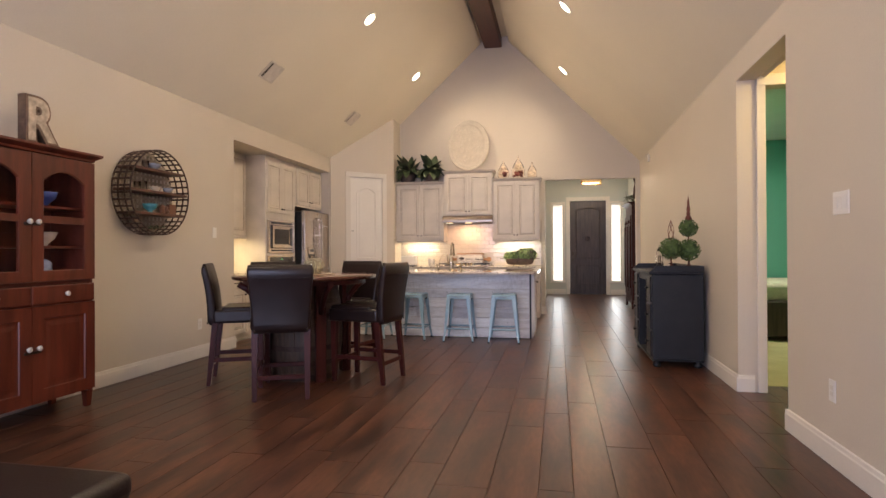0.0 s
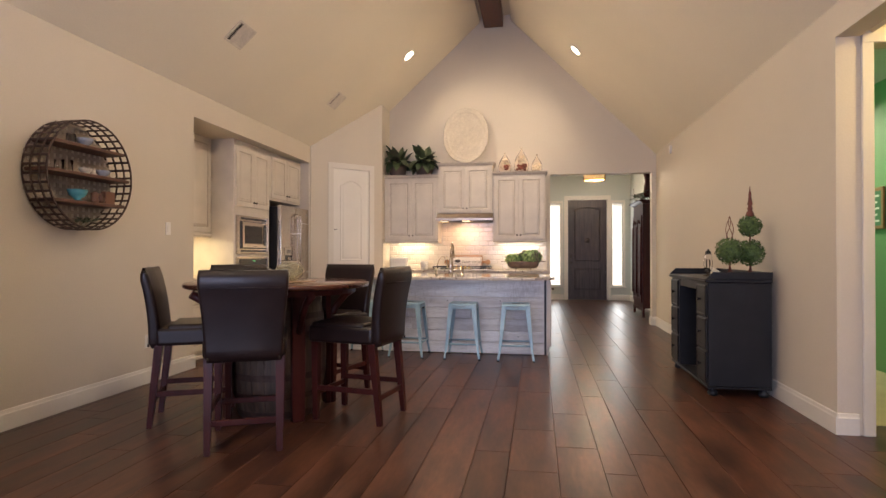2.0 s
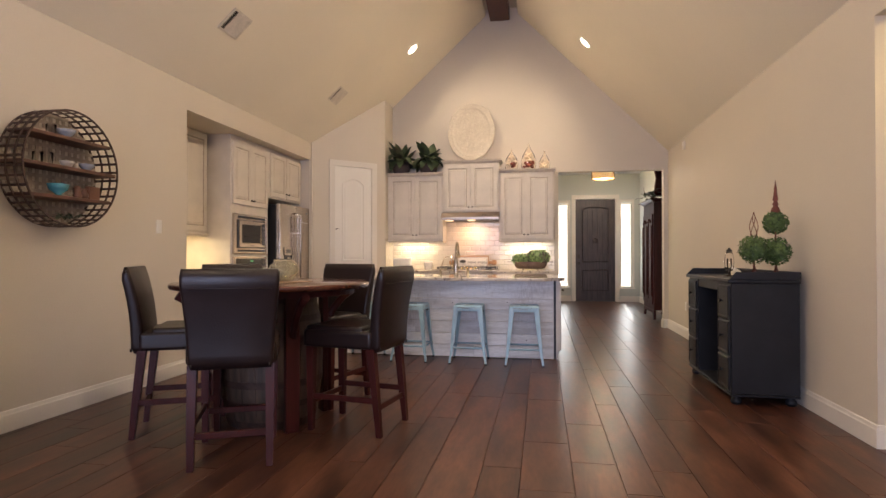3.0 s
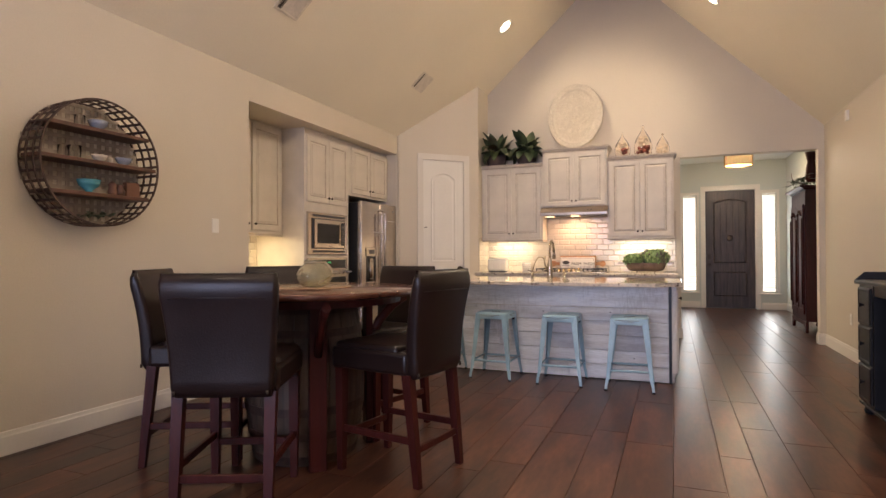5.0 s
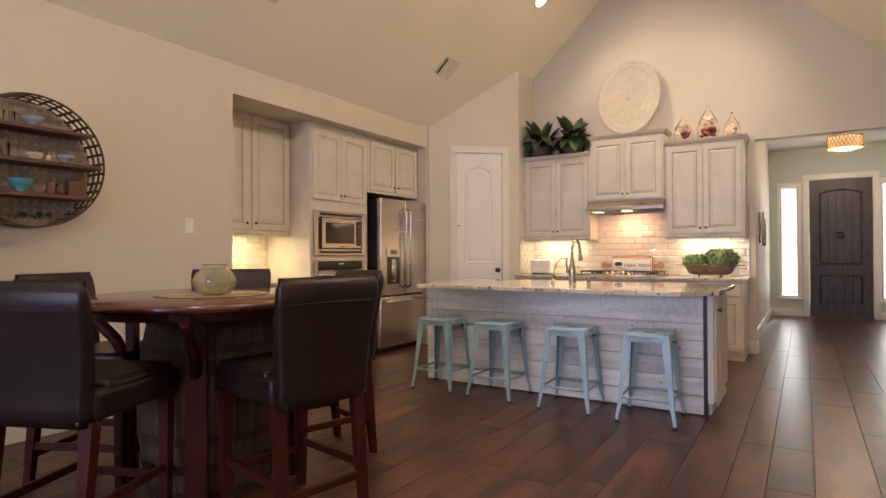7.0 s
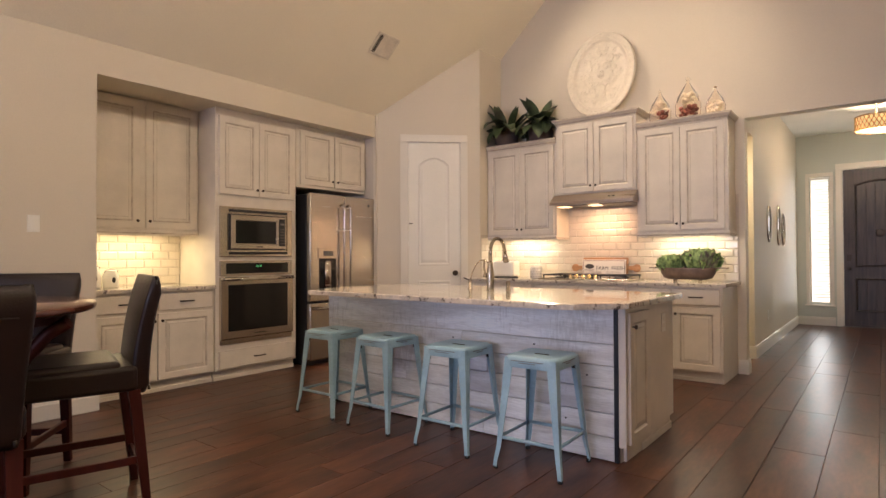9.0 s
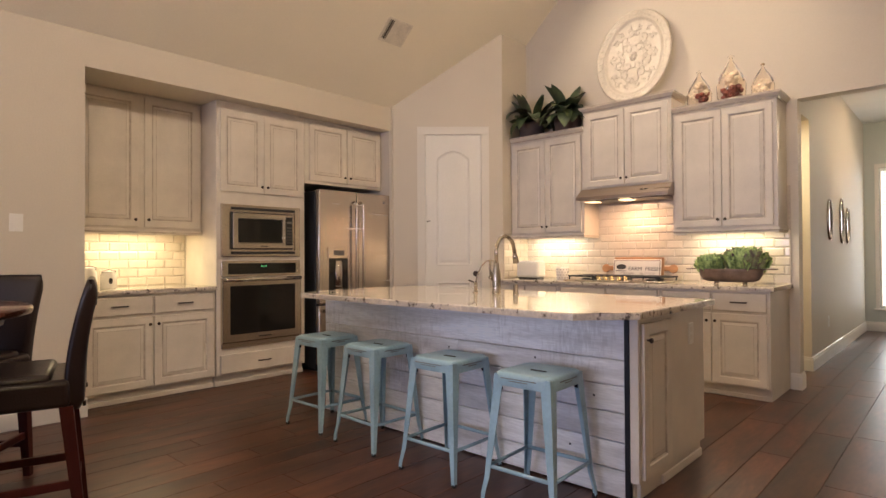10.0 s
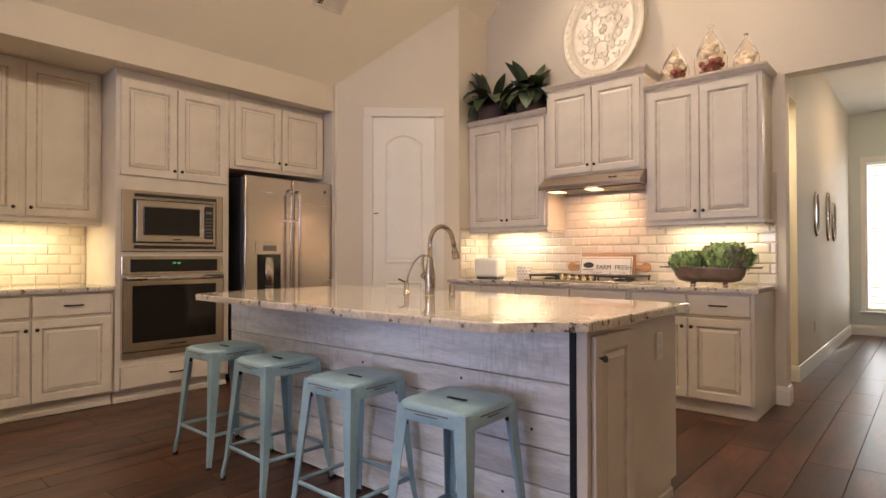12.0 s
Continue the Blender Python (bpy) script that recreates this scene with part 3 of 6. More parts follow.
# microwave
mw = thing("microwave", pose(-4.061, 6.907, 1.125, 0, 0, 90), "built-in stainless steel microwave with a trim kit", "microwave")
W, Hh = 0.785, 0.465
b = B()
loft(b, [rect_rings(W, Hh, y, i) for i, y in ((0, 0.0), (0, -0.020), (0.006, -0.024), (0.055, -0.024), (0.055, -0.010))], mis=[0, 0, 0, 0])
part("trim_frame", b, M_STEEL, mw)
for z in (0.024, Hh - 0.048):
    b = B()
    box(b, 0.085, W - 0.060, -0.0275, -0.020, z, z + 0.024)
    part("vent_slot", b, M_BPLAST, mw)
b = B()
loft(b, [[(x + 0.095, y, z + 0.075) for x, y, z in rect_rings(W - 0.19, Hh - 0.15, y0, i)] for i, y0 in ((0, -0.008), (0, -0.040), (0.005, -0.044), (0.045, -0.044), (0.048, -0.041))])
md = part("door", b, M_STEEL, mw)
# Black plate takes the place of the shaded gap around the door.
b = B()
box(b, 0.086, W - 0.086, -0.0265, -0.0105, 0.066, Hh - 0.066)
part("gap_shade_plate", b, M_BPLAST, mw, "black plate standing in for the shaded gap around the door")
b = B()
box(b, 0.145, 0.575, -0.046, -0.0415, 0.128, Hh - 0.125, 0.001)
part("window", b, M_BGLASS, md, "black glass window")
b = B()
box(b, 0.617, 0.685, -0.047, -0.0415, 0.105, Hh - 0.095, 0.001)
kp = part("keypad", b, M_BPLAST, mw, "black keypad with small pale keys")
b = B()
for r in range(6):
    for c in range(3):
        box(b, 0.627 + c * 0.018, 0.638 + c * 0.018, -0.0478, -0.0468, 0.125 + r * 0.028, 0.135 + r * 0.028)
box(b, 0.625, 0.677, -0.0478, -0.0468, 0.31, 0.33)
tagged(part("keys", b, M_RUB, kp), kind="stuff")
# Bright strip put in for the highlight line on the steel.
b = B()
box(b, 0.580, 0.592, -0.0485, -0.0425, 0.110, Hh - 0.105, 0.002)
part("edge_strip", b, M_NICKEL, md, "bright metal strip added for the highlight line beside the window")
b = B()
box(b, 0.36, 0.43, -0.0455, -0.0435, 0.092, 0.100)
part("badge", b, M_BPLAST, mw)

# wall oven
ov = thing("wall_oven", pose(-4.061, 6.907, 0.325, 0, 0, 90), "built-in stainless steel wall oven with black glass", "oven")
Hh = 0.765
b = B()
box(b, 0, W, -0.022, 0, Hh - 0.139, Hh, 0.003)
part("control_panel", b, M_STEEL, ov)
b = B()
box(b, 0.06, W - 0.05, -0.026, -0.0225, Hh - 0.118, Hh - 0.022, 0.001)
cg = part("control_glass", b, M_BGLASS, ov, "black glass control strip with a green clock")
b = B()
for x in (0.372, 0.385, 0.407, 0.420):
    box(b, x, x + 0.008, -0.0275, -0.0262, Hh - 0.058, Hh - 0.044)
part("clock_digits", b, glow_mat("green_digits", (0.1, 0.7, 0.25), 0.45), cg, "green lit digits")
b = B()
loft(b, [rect_rings(W, 0.565, y, i) for i, y in ((0, 0.0), (0, -0.038), (0.006, -0.042), (0.070, -0.042), (0.073, -0.038))])
bmesh.ops.translate(b, verts=b.verts, vec=(0, 0, 0.050))
od = part("door", b, M_STEEL, ov)
b = B()
box(b, 0.068, W - 0.068, -0.0445, -0.0385, 0.118, 0.545, 0.004)
part("window", b, M_BGLASS, od, "black glass window")
b = B()
tube(b, [(0.03, -0.042, 0.600), (0.03, -0.082, 0.600), (W / 2, -0.090, 0.600), (W - 0.03, -0.082, 0.600), (W - 0.03, -0.042, 0.600)], 0.016, 12)
part("handle", b, M_STEEL, od)
b = B()
box(b, 0.34, 0.47, -0.0435, -0.0415, 0.080, 0.088)
part("badge", b, M_BPLAST, od)
b = B()
box(b, 0, W, -0.020, 0, 0, 0.046, 0.003)
part("vent_strip", b, M_STEEL, ov)

# refrigerator
FW = 0.935
fr = thing("refrigerator", pose(-3.985, 7.83, 0, 0, 0, 90), "stainless steel french-door refrigerator with a dispenser", "refrigerator")
b = B()
box(b, 0, FW, 0.004, 0.68, 0.03, 1.77, 0.004)
part("body", b, M_BPLAST, fr, "black refrigerator body")
b = B()
box(b, 0.02, FW - 0.02, 0.03, 0.6, 0.001, 0.03)
part("base_grille", b, M_BPLAST, fr)
for x0, x1 in ((0.0, FW / 2 - 0.003), (FW / 2 + 0.003, FW)):
    b = B()
    box(b, x0, x1, -0.062, 0, 0.66, 1.785, 0.012, seg=3)
    dr = part("door", b, M_STEEL, fr)
    s = 1 if x0 == 0 else -1
    hx = FW / 2 - s * 0.045
    b = B()
    tube(b, [(hx, -0.060, 0.74), (hx, -0.105, 0.76), (hx, -0.112, 0.80), (hx, -0.112, 1.62), (hx, -0.105, 1.66), (hx, -0.060, 1.68)], 0.013, 12)
    part("handle", b, M_STEEL, dr)
    if x0 == 0:
        b = B()
        box(b, 0.10, 0.36, -0.072, -0.0625, 1.105, 1.215, 0.004)
        part("dispenser_panel", b, M_STEEL, dr)
        b = B()
        box(b, 0.115, 0.345, -0.0655, -0.0625, 0.79, 1.104, 0.002)
        part("dispenser_recess", b, M_BGLASS, dr, "dark recess of the dispenser")
        b = B()
        box(b, 0.165, 0.295, -0.0755, -0.0728, 1.135, 1.185, 0.001)
        part("dispenser_display", b, M_RUB, dr)
        b = B()
        lathe(b, [(0.045, 0.80), (0.045, 1.08)], 0.23, -0.068, 16, 1.0, 0.5)
        part("dispenser_chute", b, M_STEEL, dr)
b = B()
box(b, 0, FW, -0.062, 0, 0.06, 0.645, 0.012, seg=3)
fd = part("freezer_drawer", b, M_STEEL, fr)
b = B()
tube(b, [(0.06, -0.060, 0.585), (0.06, -0.108, 0.590), (FW / 2, -0.114, 0.590), (FW - 0.06, -0.108, 0.590), (FW - 0.06, -0.060, 0.585)], 0.013, 12)
part("handle", b, M_STEEL, fd)
b = B()
lathe(b, [(0.016, 0), (0.016, 0.003)], seg=14)
bmesh.ops.transform(b, matrix=pose(0.83, -0.0625, 1.70, 90), verts=b.verts)
part("badge", b, M_RUB, fr)

# pantry door and casing
pd = tagged(thing("door_1", PM @ pose(DX0, 0.006, 0), "closed white pantry door with an arched raised panel", "door"), kind="structure")


def arch_outline(x0, x1, z0, z1, rise, y, n=10):
    pts = [(x0, y, z0), (x1, y, z0)]
    for i in range(n + 1):
        u = i / n
        x = x1 + (x0 - x1) * u
        pts.append((x, y, z1 + rise * (1 - (2 * u - 1) ** 2)))
    return pts


def panel_ring(bm, x0, x1, z0, z1, rise, y, depth, step, mis=None):
    """A sunk moulding with a raised field, on the face at y, front towards -y."""
    loops = [arch_outline(x0 + i, x1 - i, z0 + i, z1 - i, rise, y - d) for i, d in ((0, -0.001), (0, depth * 0.6), (step * 0.5, depth), (step, depth * 0.35), (step * 1.7, -depth * 0.1 + 0.001), (step * 3.2, depth * 0.5))]
    loft(bm, loops, cap0=False, mis=mis)


b = B()
box(b, -0.001, DW + 0.001, 0, 0.035, 0.008, DH + 0.003, 0.002)
slab = part("slab", b, M_DOORP, pd)
b = B()
panel_ring(b, 0.115, DW - 0.115, 1.02, 2.19, 0.085, 0, 0.011, 0.018)
panel_ring(b, 0.115, DW - 0.115, 0.20, 0.84, 0.0, 0, 0.011, 0.018)
part("panel_moulding", b, M_DOORP, pd)
b = B()
lathe(b, [(0.030, 0), (0.030, 0.006), (0.012, 0.010), (0.012, 0.03), (0.028, 0.040), (0.031, 0.052), (0.020, 0.062)], seg=18)
bmesh.ops.transform(b, matrix=pose(DW - 0.06, 0, 0.93, 90), verts=b.verts)
part("door_knob", b, M_BRONZE, pd, "dark bronze door knob")
b = B()
tube(b, [(0.012, -0.004, 1.50), (0.012, -0.02, 1.50), (0.05, -0.022, 1.505)], 0.005, 8)
part("hook_latch", b, M_BRONZE, pd)
for z in (0.25, 1.2, 2.2):
    b = B()
    tube(b, [(-0.004, -0.003, z), (-0.004, -0.003, z + 0.09)], 0.006, 8)
    part("hinge", b, M_TRIM, pd)
b = B()
CW = 0.085
for x0, x1 in ((DX0 - 0.006 - CW, DX0 - 0.006), (DX0 + DW + 0.006, DX0 + DW + 0.006 + CW)):
    loft(b, [[(x0, 0, 0), (x0, 0, DH + 0.006), (x1, 0, DH + 0.006), (x1, 0, 0)], [(x0, -0.016, 0), (x0, -0.016, DH + 0.006), (x1, -0.016, DH + 0.006), (x1, -0.016, 0)]])
box(b, DX0 - 0.006 - CW, DX0 + DW + 0.006 + CW, -0.018, 0, DH + 0.006, DH + 0.006 + CW, 0.003)
box(b, DX0 - 0.02, DX0 - 0.003, 0.0005, 0.109, 0, DH + 0.004)
box(b, DX0 + DW + 0.003, DX0 + DW + 0.02, 0.0005, 0.109, 0, DH + 0.004)
box(b, DX0 - 0.0199, DX0 + DW + 0.0199, 0.0005, 0.109, DH + 0.0045, DH + 0.02)
tr = structure("trim_pantry_door", b, M_TRIM, "white door casing")
tr.matrix_world = PM

# range hood
M_HOOD = mat("bronzed_steel", (0.40, 0.33, 0.27), 0.30, 1.0, var=0.05, scale=1.2, bscale=40, stretch=(1, 12, 12), fine=0.03)
hood = thing("range_hood", pose(-2.132, 9.60, 1.660), "stainless steel under-cabinet range hood, lit below", "range hood")
b = B()
prof = [(0.0, 0.0), (0.0, 0.030), (0.11, 0.115), (0.455, 0.115), (0.455, 0.0)]
HWD = 0.905
outer = [[(x, y, z) for y, z in prof] for x in (0, HWD)]
loft(b, outer)
box(b, 0.03, HWD - 0.03, 0.03, 0.44, -0.002, 0.006)
part("canopy", b, M_HOOD, hood)
b = B()
box(b, 0.05, 0.42, 0.05, 0.40, -0.010, -0.0025, 0.002)
part("filter", b, M_RUB, hood)
b = B()
box(b, 0.53, 0.87, 0.05, 0.40, -0.010, -0.0025, 0.002)
part("filter", b, M_RUB, hood)
for x in (0.06, 0.41):
    b = B()
    box(b, x, x + 0.11, 0.06, 0.20, -0.018, -0.0105, 0.002)
    part("lamp_lens", b, M_LENS, hood, "glowing lamp lens")
for x in (0.64, 0.68):
    b = B()
    box(b, x, x + 0.022, 0.004, 0.05, 0.055, 0.062)
    bmesh.ops.transform(b, matrix=Matrix.Translation((0, 0.018, 0.006)), verts=b.verts)
    part("switch", b, M_BPLAST, hood)

# ---- island ----
IX0, IX1, IY0, IY1 = -2.78, -0.42, 7.09, 7.97
isl = thing("kitchen_island", pose(0, 0, 0), "kitchen island clad in whitewashed reclaimed boards", "kitchen island")
b = B()
box(b, IX0 + 0.02, IX1 - 0.021, IY0 + 0.022, IY1 - 0.02, 0.10, CTOP - 0.033)
part("carcass", b, M_CAB, isl)
b = B()
box(b, IX0 + 0.02, IX1 - 0.021, IY0 + 0.03, IY1 - 0.06, 0.001, 0.0995)
part("plinth", b, M_CAB, isl)
rnd = random.Random(5)
zs = [0.006, 0.135, 0.262, 0.395, 0.520, 0.640, 0.841]
for i in range(6):
    cuts = [IX0, IX1 - 0.045] if i == 5 else [IX0, rnd.uniform(-2.0, -0.9), IX1 - 0.045]
    for j in range(len(cuts) - 1):
        b = B()
        t = rnd.uniform(0.0, 0.004)
        box(b, cuts[j] + 0.001, cuts[j + 1] - 0.001, IY0 - t, IY0 + 0.019, zs[i] + 0.0022, zs[i + 1] - 0.0022, 0.003)
        part("board", b, M_WASH, isl)
for z, x in ((0.60, -0.95), (0.59, -1.55), (0.46, -0.62), (0.33, -1.25), (0.20, -0.75), (0.48, -2.2)):
    b = B()
    lathe(b, [(0.006, 0), (0.005, 0.002)], seg=10)
    bmesh.ops.transform(b, matrix=pose(x, IY0 - 0.0042, z, 90), verts=b.verts)
    part("nail_hole", b, M_BPLAST, isl)
b = B()
box(b, IX1 - 0.044, IX1 - 0.022, IY0 - 0.010, IY0 + 0.0185, 0.006, 0.841, 0.001)
part("edge_strip", b, M_BLACK, isl, "narrow black edge strip")
b = B()
box(b, IX1 - 0.021, IX1 + 0.02, IY0 - 0.004, IY0 + 0.024, 0.09, 0.841, 0.002)
box(b, IX1 - 0.02, IX1 + 0.012, IY0 + 0.0245, IY1, 0.09, 0.841, 0.002)
part("side_panel", b, M_CAB, isl)
b = B()
box(b, IX1 - 0.02, IX1 - 0.003, IY0 + 0.06, IY1 - 0.03, 0.001, 0.0895)
box(b, IX1 - 0.003, IX1 + 0.008, IY0 + 0.30, IY1 - 0.03, 0.001, 0.045, 0.003)
part("toe_kick", b, M_CAB, isl)
cabinet_door(isl, pose(IX1 + 0.0125, IY0 + 0.035, 0.10, 0, 0, 90), 0.325, 0.71, (0.03, 0.635))
b = B()
box(b, IX1 + 0.0125, IX1 + 0.018, 7.725, 7.797, 0.645, 0.76, 0.002)
op = part("outlet", b, M_WHITE, isl, "white outlet plate")
b = B()
for z in (0.67, 0.71):
    box(b, IX1 + 0.0182, IX1 + 0.0192, 7.744, 7.778, z, z + 0.028, 0.0004)
part("sockets", b, M_TRIM, op)
counter("island_countertop", [(-2.81, 7.00), (-2.72, 6.835), (-2.68, 6.82), (-0.64, 6.785), (-0.565, 6.80), (-0.48, 6.90), (-0.39, 6.97), (-0.355, 7.01), (-0.355, 8.0), (-2.81, 8.0)], "polished speckled cream granite island countertop")

# faucet set
fc = thing("kitchen_faucet", pose(-1.59, 7.60, CTOP), "brushed nickel gooseneck kitchen faucet", "faucet")
b = B()
lathe(b, [(0.030, 0.0), (0.030, 0.006), (0.026, 0.012), (0.027, 0.05), (0.030, 0.09), (0.026, 0.14), (0.019, 0.17), (0.018, 0.20), (0.015, 0.205)], seg=20)
part("base", b, M_NICKEL, fc)
b = B()
pts = [(0, 0, 0.20), (0, 0, 0.28)] + [(0, 0.10 - 0.10 * math.cos(a), 0.28 + 0.10 * math.sin(a)) for a in [math.pi * i / 12 for i in range(1, 11)]] + [(0.0, 0.205, 0.27)]
tube(b, pts, 0.0135, 12)
part("spout", b, M_NICKEL, fc)
b = B()
tube(b, [(0, 0.203, 0.285), (0, 0.212, 0.24), (0, 0.222, 0.20)], 0.016, 12, r1=0.022)
part("spray_head", b, M_NICKEL, fc)
b = B()
tube(b, [(-0.03, 0, 0.10), (-0.052, 0, 0.11)], 0.018, 12)
tube(b, [(-0.045, 0, 0.11), (-0.055, 0.0, 0.17), (-0.05, 0, 0.225)], 0.008, 8)
part("lever", b, M_NICKEL, fc)
ff = thing("water_filter_faucet", pose(-1.77, 7.60, CTOP), "slim brushed nickel filtered-water faucet", "faucet")
b = B()
lathe(b, [(0.020, 0), (0.020, 0.004), (0.013, 0.010), (0.013, 0.07)], seg=14)
part("base", b, M_NICKEL, ff)
b = B()
tube(b, [(0, 0, 0.06), (0.01, 0.01, 0.12), (0.03, 0.03, 0.18), (0.055, 0.055, 0.215), (0.085, 0.085, 0.215), (0.095, 0.095, 0.195)], 0.005, 8)
part("spout", b, M_NICKEL, ff)
b = B()
tube(b, [(0, 0, 0.065), (-0.045, -0.02, 0.085)], 0.005, 8)
part("lever", b, M_BRONZE, ff)
sd = thing("soap_dispenser", pose(-1.45, 7.62, CTOP), "short brushed nickel soap dispenser", "soap dispenser")
b = B()
lathe(b, [(0.020, 0), (0.020, 0.006), (0.016, 0.008), (0.016, 0.062), (0.012, 0.066)], seg=16)
part("body", b, M_NICKEL, sd)

# ---- backsplash tiles ----
b = B()
box(b, XP + 0.006, -0.385, YN - 0.006, YN - 0.001, CTOP, 1.70)
grout = structure("backsplash_back", b, M_GROUT, "cream bevelled subway tile backsplash")
b = B()
box(b, ABACK + 0.001, ABACK + 0.006, 5.845, 6.868, CTOP, 1.36)
grout2 = structure("backsplash_alcove", b, M_GROUT, "cream bevelled subway tile backsplash in the alcove")
b = B()
box(b, XP + 0.0005, XP + 0.005, YP + 0.005, YN - 0.007, CTOP, 1.37)
grout3 = structure("backsplash_return", b, M_GROUT, "cream bevelled subway tiles on the pantry return wall")
TWD, THT = 0.152, 0.0765
tile_meshes = {}


def tile_mesh(w):
    k = round(w, 3)
    if k not in tile_meshes:
        bm = B()
        h = THT - 0.003
        loft(bm, [rect_rings(w, h, y, i) for i, y in ((0, 0), (0, -0.005), (0.011, -0.009))])
        bmesh.ops.recalc_face_normals(bm, faces=bm.faces)
        me = bpy.data.meshes.new("tile")
        bm.to_mesh(me)
        bm.free()
        me.materials.append(M_TILE)
        tile_meshes[k] = me
    return tile_meshes[k]


def lay_tiles(parent, m, length, rows, skip=None):
    for r in range(rows):
        x = 0.0 if r % 2 else -TWD / 2
        while x < length - 0.01:
            a, e = max(x, 0), min(x + TWD, length)
            if e - a > 0.02 and not (skip and skip(a, r)):
                ob = new("tile", tile_mesh(e - a - 0.003))
                ob.parent = parent
                ob.matrix_world = m @ pose(a + 0.0015, 0, r * THT + 0.0015)
            x += TWD


lay_tiles(grout, pose(XP + 0.006, YN - 0.0065, CTOP), 2.629, 10, lambda a, r: r >= 6 and not (0.72 < a < 1.80))
lay_tiles(grout2, pose(ABACK + 0.0065, 5.845, CTOP, 0, 0, 90), 1.022, 6)
lay_tiles(grout3, pose(XP + 0.0055, YP + 0.008, CTOP, 0, 0, 90), YN - YP - 0.016, 6)

# ---- stools ----


def bar_stool(m):
    s = thing("bar_stool", m, "pale aqua painted metal bar stool with worn edges", "stool", "bar stools at the island")
    H = 0.597
    b = B()

    def rr(hw, z, r, n=5):
        pts = []
        for cx, cy, a0 in ((1, 1, 0), (-1, 1, 90), (-1, -1, 180), (1, -1, 270)):
            for i in range(n + 1):
                a = radians(a0 + 90 * i / n)
                pts.append((cx * (hw - r) + r * math.cos(a), cy * (hw - r) + r * math.sin(a), z))
        return pts
    loft(b, [rr(0.150, H - 0.060, 0.045), rr(0.152, H - 0.020, 0.045), rr(0.148, H - 0.006, 0.043), rr(0.140, H, 0.04), rr(0.10, H - 0.004, 0.03), rr(0.04, H - 0.005, 0.015)], cap0=False, smooth=True)
    loft(b, [rr(0.147, H - 0.059, 0.045), rr(0.147, H - 0.024, 0.045)], cap0=False, smooth=True)
    part("seat", b, M_AQUA, s)
    b = B()
    box(b, -0.035, 0.035, -0.008, 0.008, H - 0.0045, H - 0.0025)
    for e in (-0.035, 0.035):
        lathe(b, [(0.008, H - 0.0045), (0.008, H - 0.0026)], e, 0, 12)
    part("hand_slot", b, M_RUBBER, s, "dark hand slot")
    for k in range(4):
        q = [(-0.09, -0.1525), (0.02, -0.1525), (0.06, -0.1525)][k % 3]
        a = radians(90 * k)
        ca, sa = math.cos(a), math.sin(a)
        for zz, l in ((H - 0.024, 0.16), (H - 0.034, 0.07)):
            b = B()
            p0, p1 = (-l / 2 + q[0] * 0.3, -0.1518), (l / 2, -0.1518)
            tube(b, [(p0[0] * ca - p0[1] * sa, p0[0] * sa + p0[1] * ca, zz), (p1[0] * ca - p1[1] * sa, p1[0] * sa + p1[1] * ca, zz)], 0.0022, 5)
            part("worn_edge", b, M_RUB, s, "rubbed grey metal edge")
    for sx in (-1, 1):
        for sy in (-1, 1):
            b = B()
            loops = []
            for u in (0.0, 0.12, 0.5, 0.82, 0.94, 1.0):
                z = (H - 0.022) * (1 - u) + 0.012
                off = 0.146 + (0.188 - 0.146) * u + (0.006 if u > 0.9 else 0)
                wd = 0.052 * (1 - u) + 0.020 * u
                cx, cy = sx * off, sy * off
                th = 0.004
                pts = [(cx, cy), (cx - sx * wd, cy), (cx - sx * wd, cy - sy * th), (cx - sx * th * 1.2, cy - sy * th * 1.2), (cx - sx * th, cy - sy * wd), (cx, cy - sy * wd)]
                loops.append([(x, y, z) for x, y in pts])
            loft(b, loops)
            lg = part("leg", b, M_AQUA, s)
            b = B()
            lathe(b, [(0.013, 0.001), (0.014, 0.010), (0.012, 0.016)], sx * 0.184, sy * 0.184, 10)
            part("rubber_foot", b, M_RUBBER, lg, "black rubber foot")
            b = B()
            box(b, sx * 0.128 - 0.012, sx * 0.128 + 0.012, sy * 0.132 - 0.010, sy * 0.132 + 0.010, H - 0.085, H - 0.060, 0.002)
            part("stop_bumper", b, M_RUBBER, lg)
    z = 0.165
    o = 0.168
    for p0, p1 in (((-o, -o), (o, -o)), ((-o, o), (o, o)), ((-o, -o), (-o, o)), ((o, -o), (o, o))):
        b = B()
        tube(b, [(p0[0], p0[1], z), (p1[0], p1[1], z)], 0.007, 8, flat=1.4)
        part("footrest", b, M_AQUA, s)
    return s


st = bar_stool(pose(-2.495, 6.895, 0, 0, 0, 1))
for x, y, a in ((-1.946, 6.88, -1.5), (-1.335, 6.855, 1), (-0.768, 6.84, 2)):
    copy_thing(st, pose(x, y, 0, 0, 0, a))

# ---- dining set ----
TC = (-2.39, 4.575)
tb = thing("dining_table", pose(TC[0], TC[1], 0), "round counter-height wooden table on a wine barrel base", "table")
b = B()
lathe(b, [(0.0005, 0.890), (0.615, 0.890), (0.641, 0.896), (0.647, 0.908), (0.645, 0.922), (0.635, 0.929), (0.0005, 0.929)], seg=72, caps=False)
part("tabletop", b, M_TABLE, tb)
b = B()
lathe(b, [(0.42, 0.850), (0.545, 0.8505), (0.55, 0.8895), (0.42, 0.8892)], seg=48, caps=False, smooth=False)
part("apron", b, M_CHERRY, tb)
b = B()
lathe(b, [(0.0005, 0.9295), (0.262, 0.9295), (0.268, 0.932), (0.266, 0.9345), (0.0005, 0.935)], seg=56, caps=False)
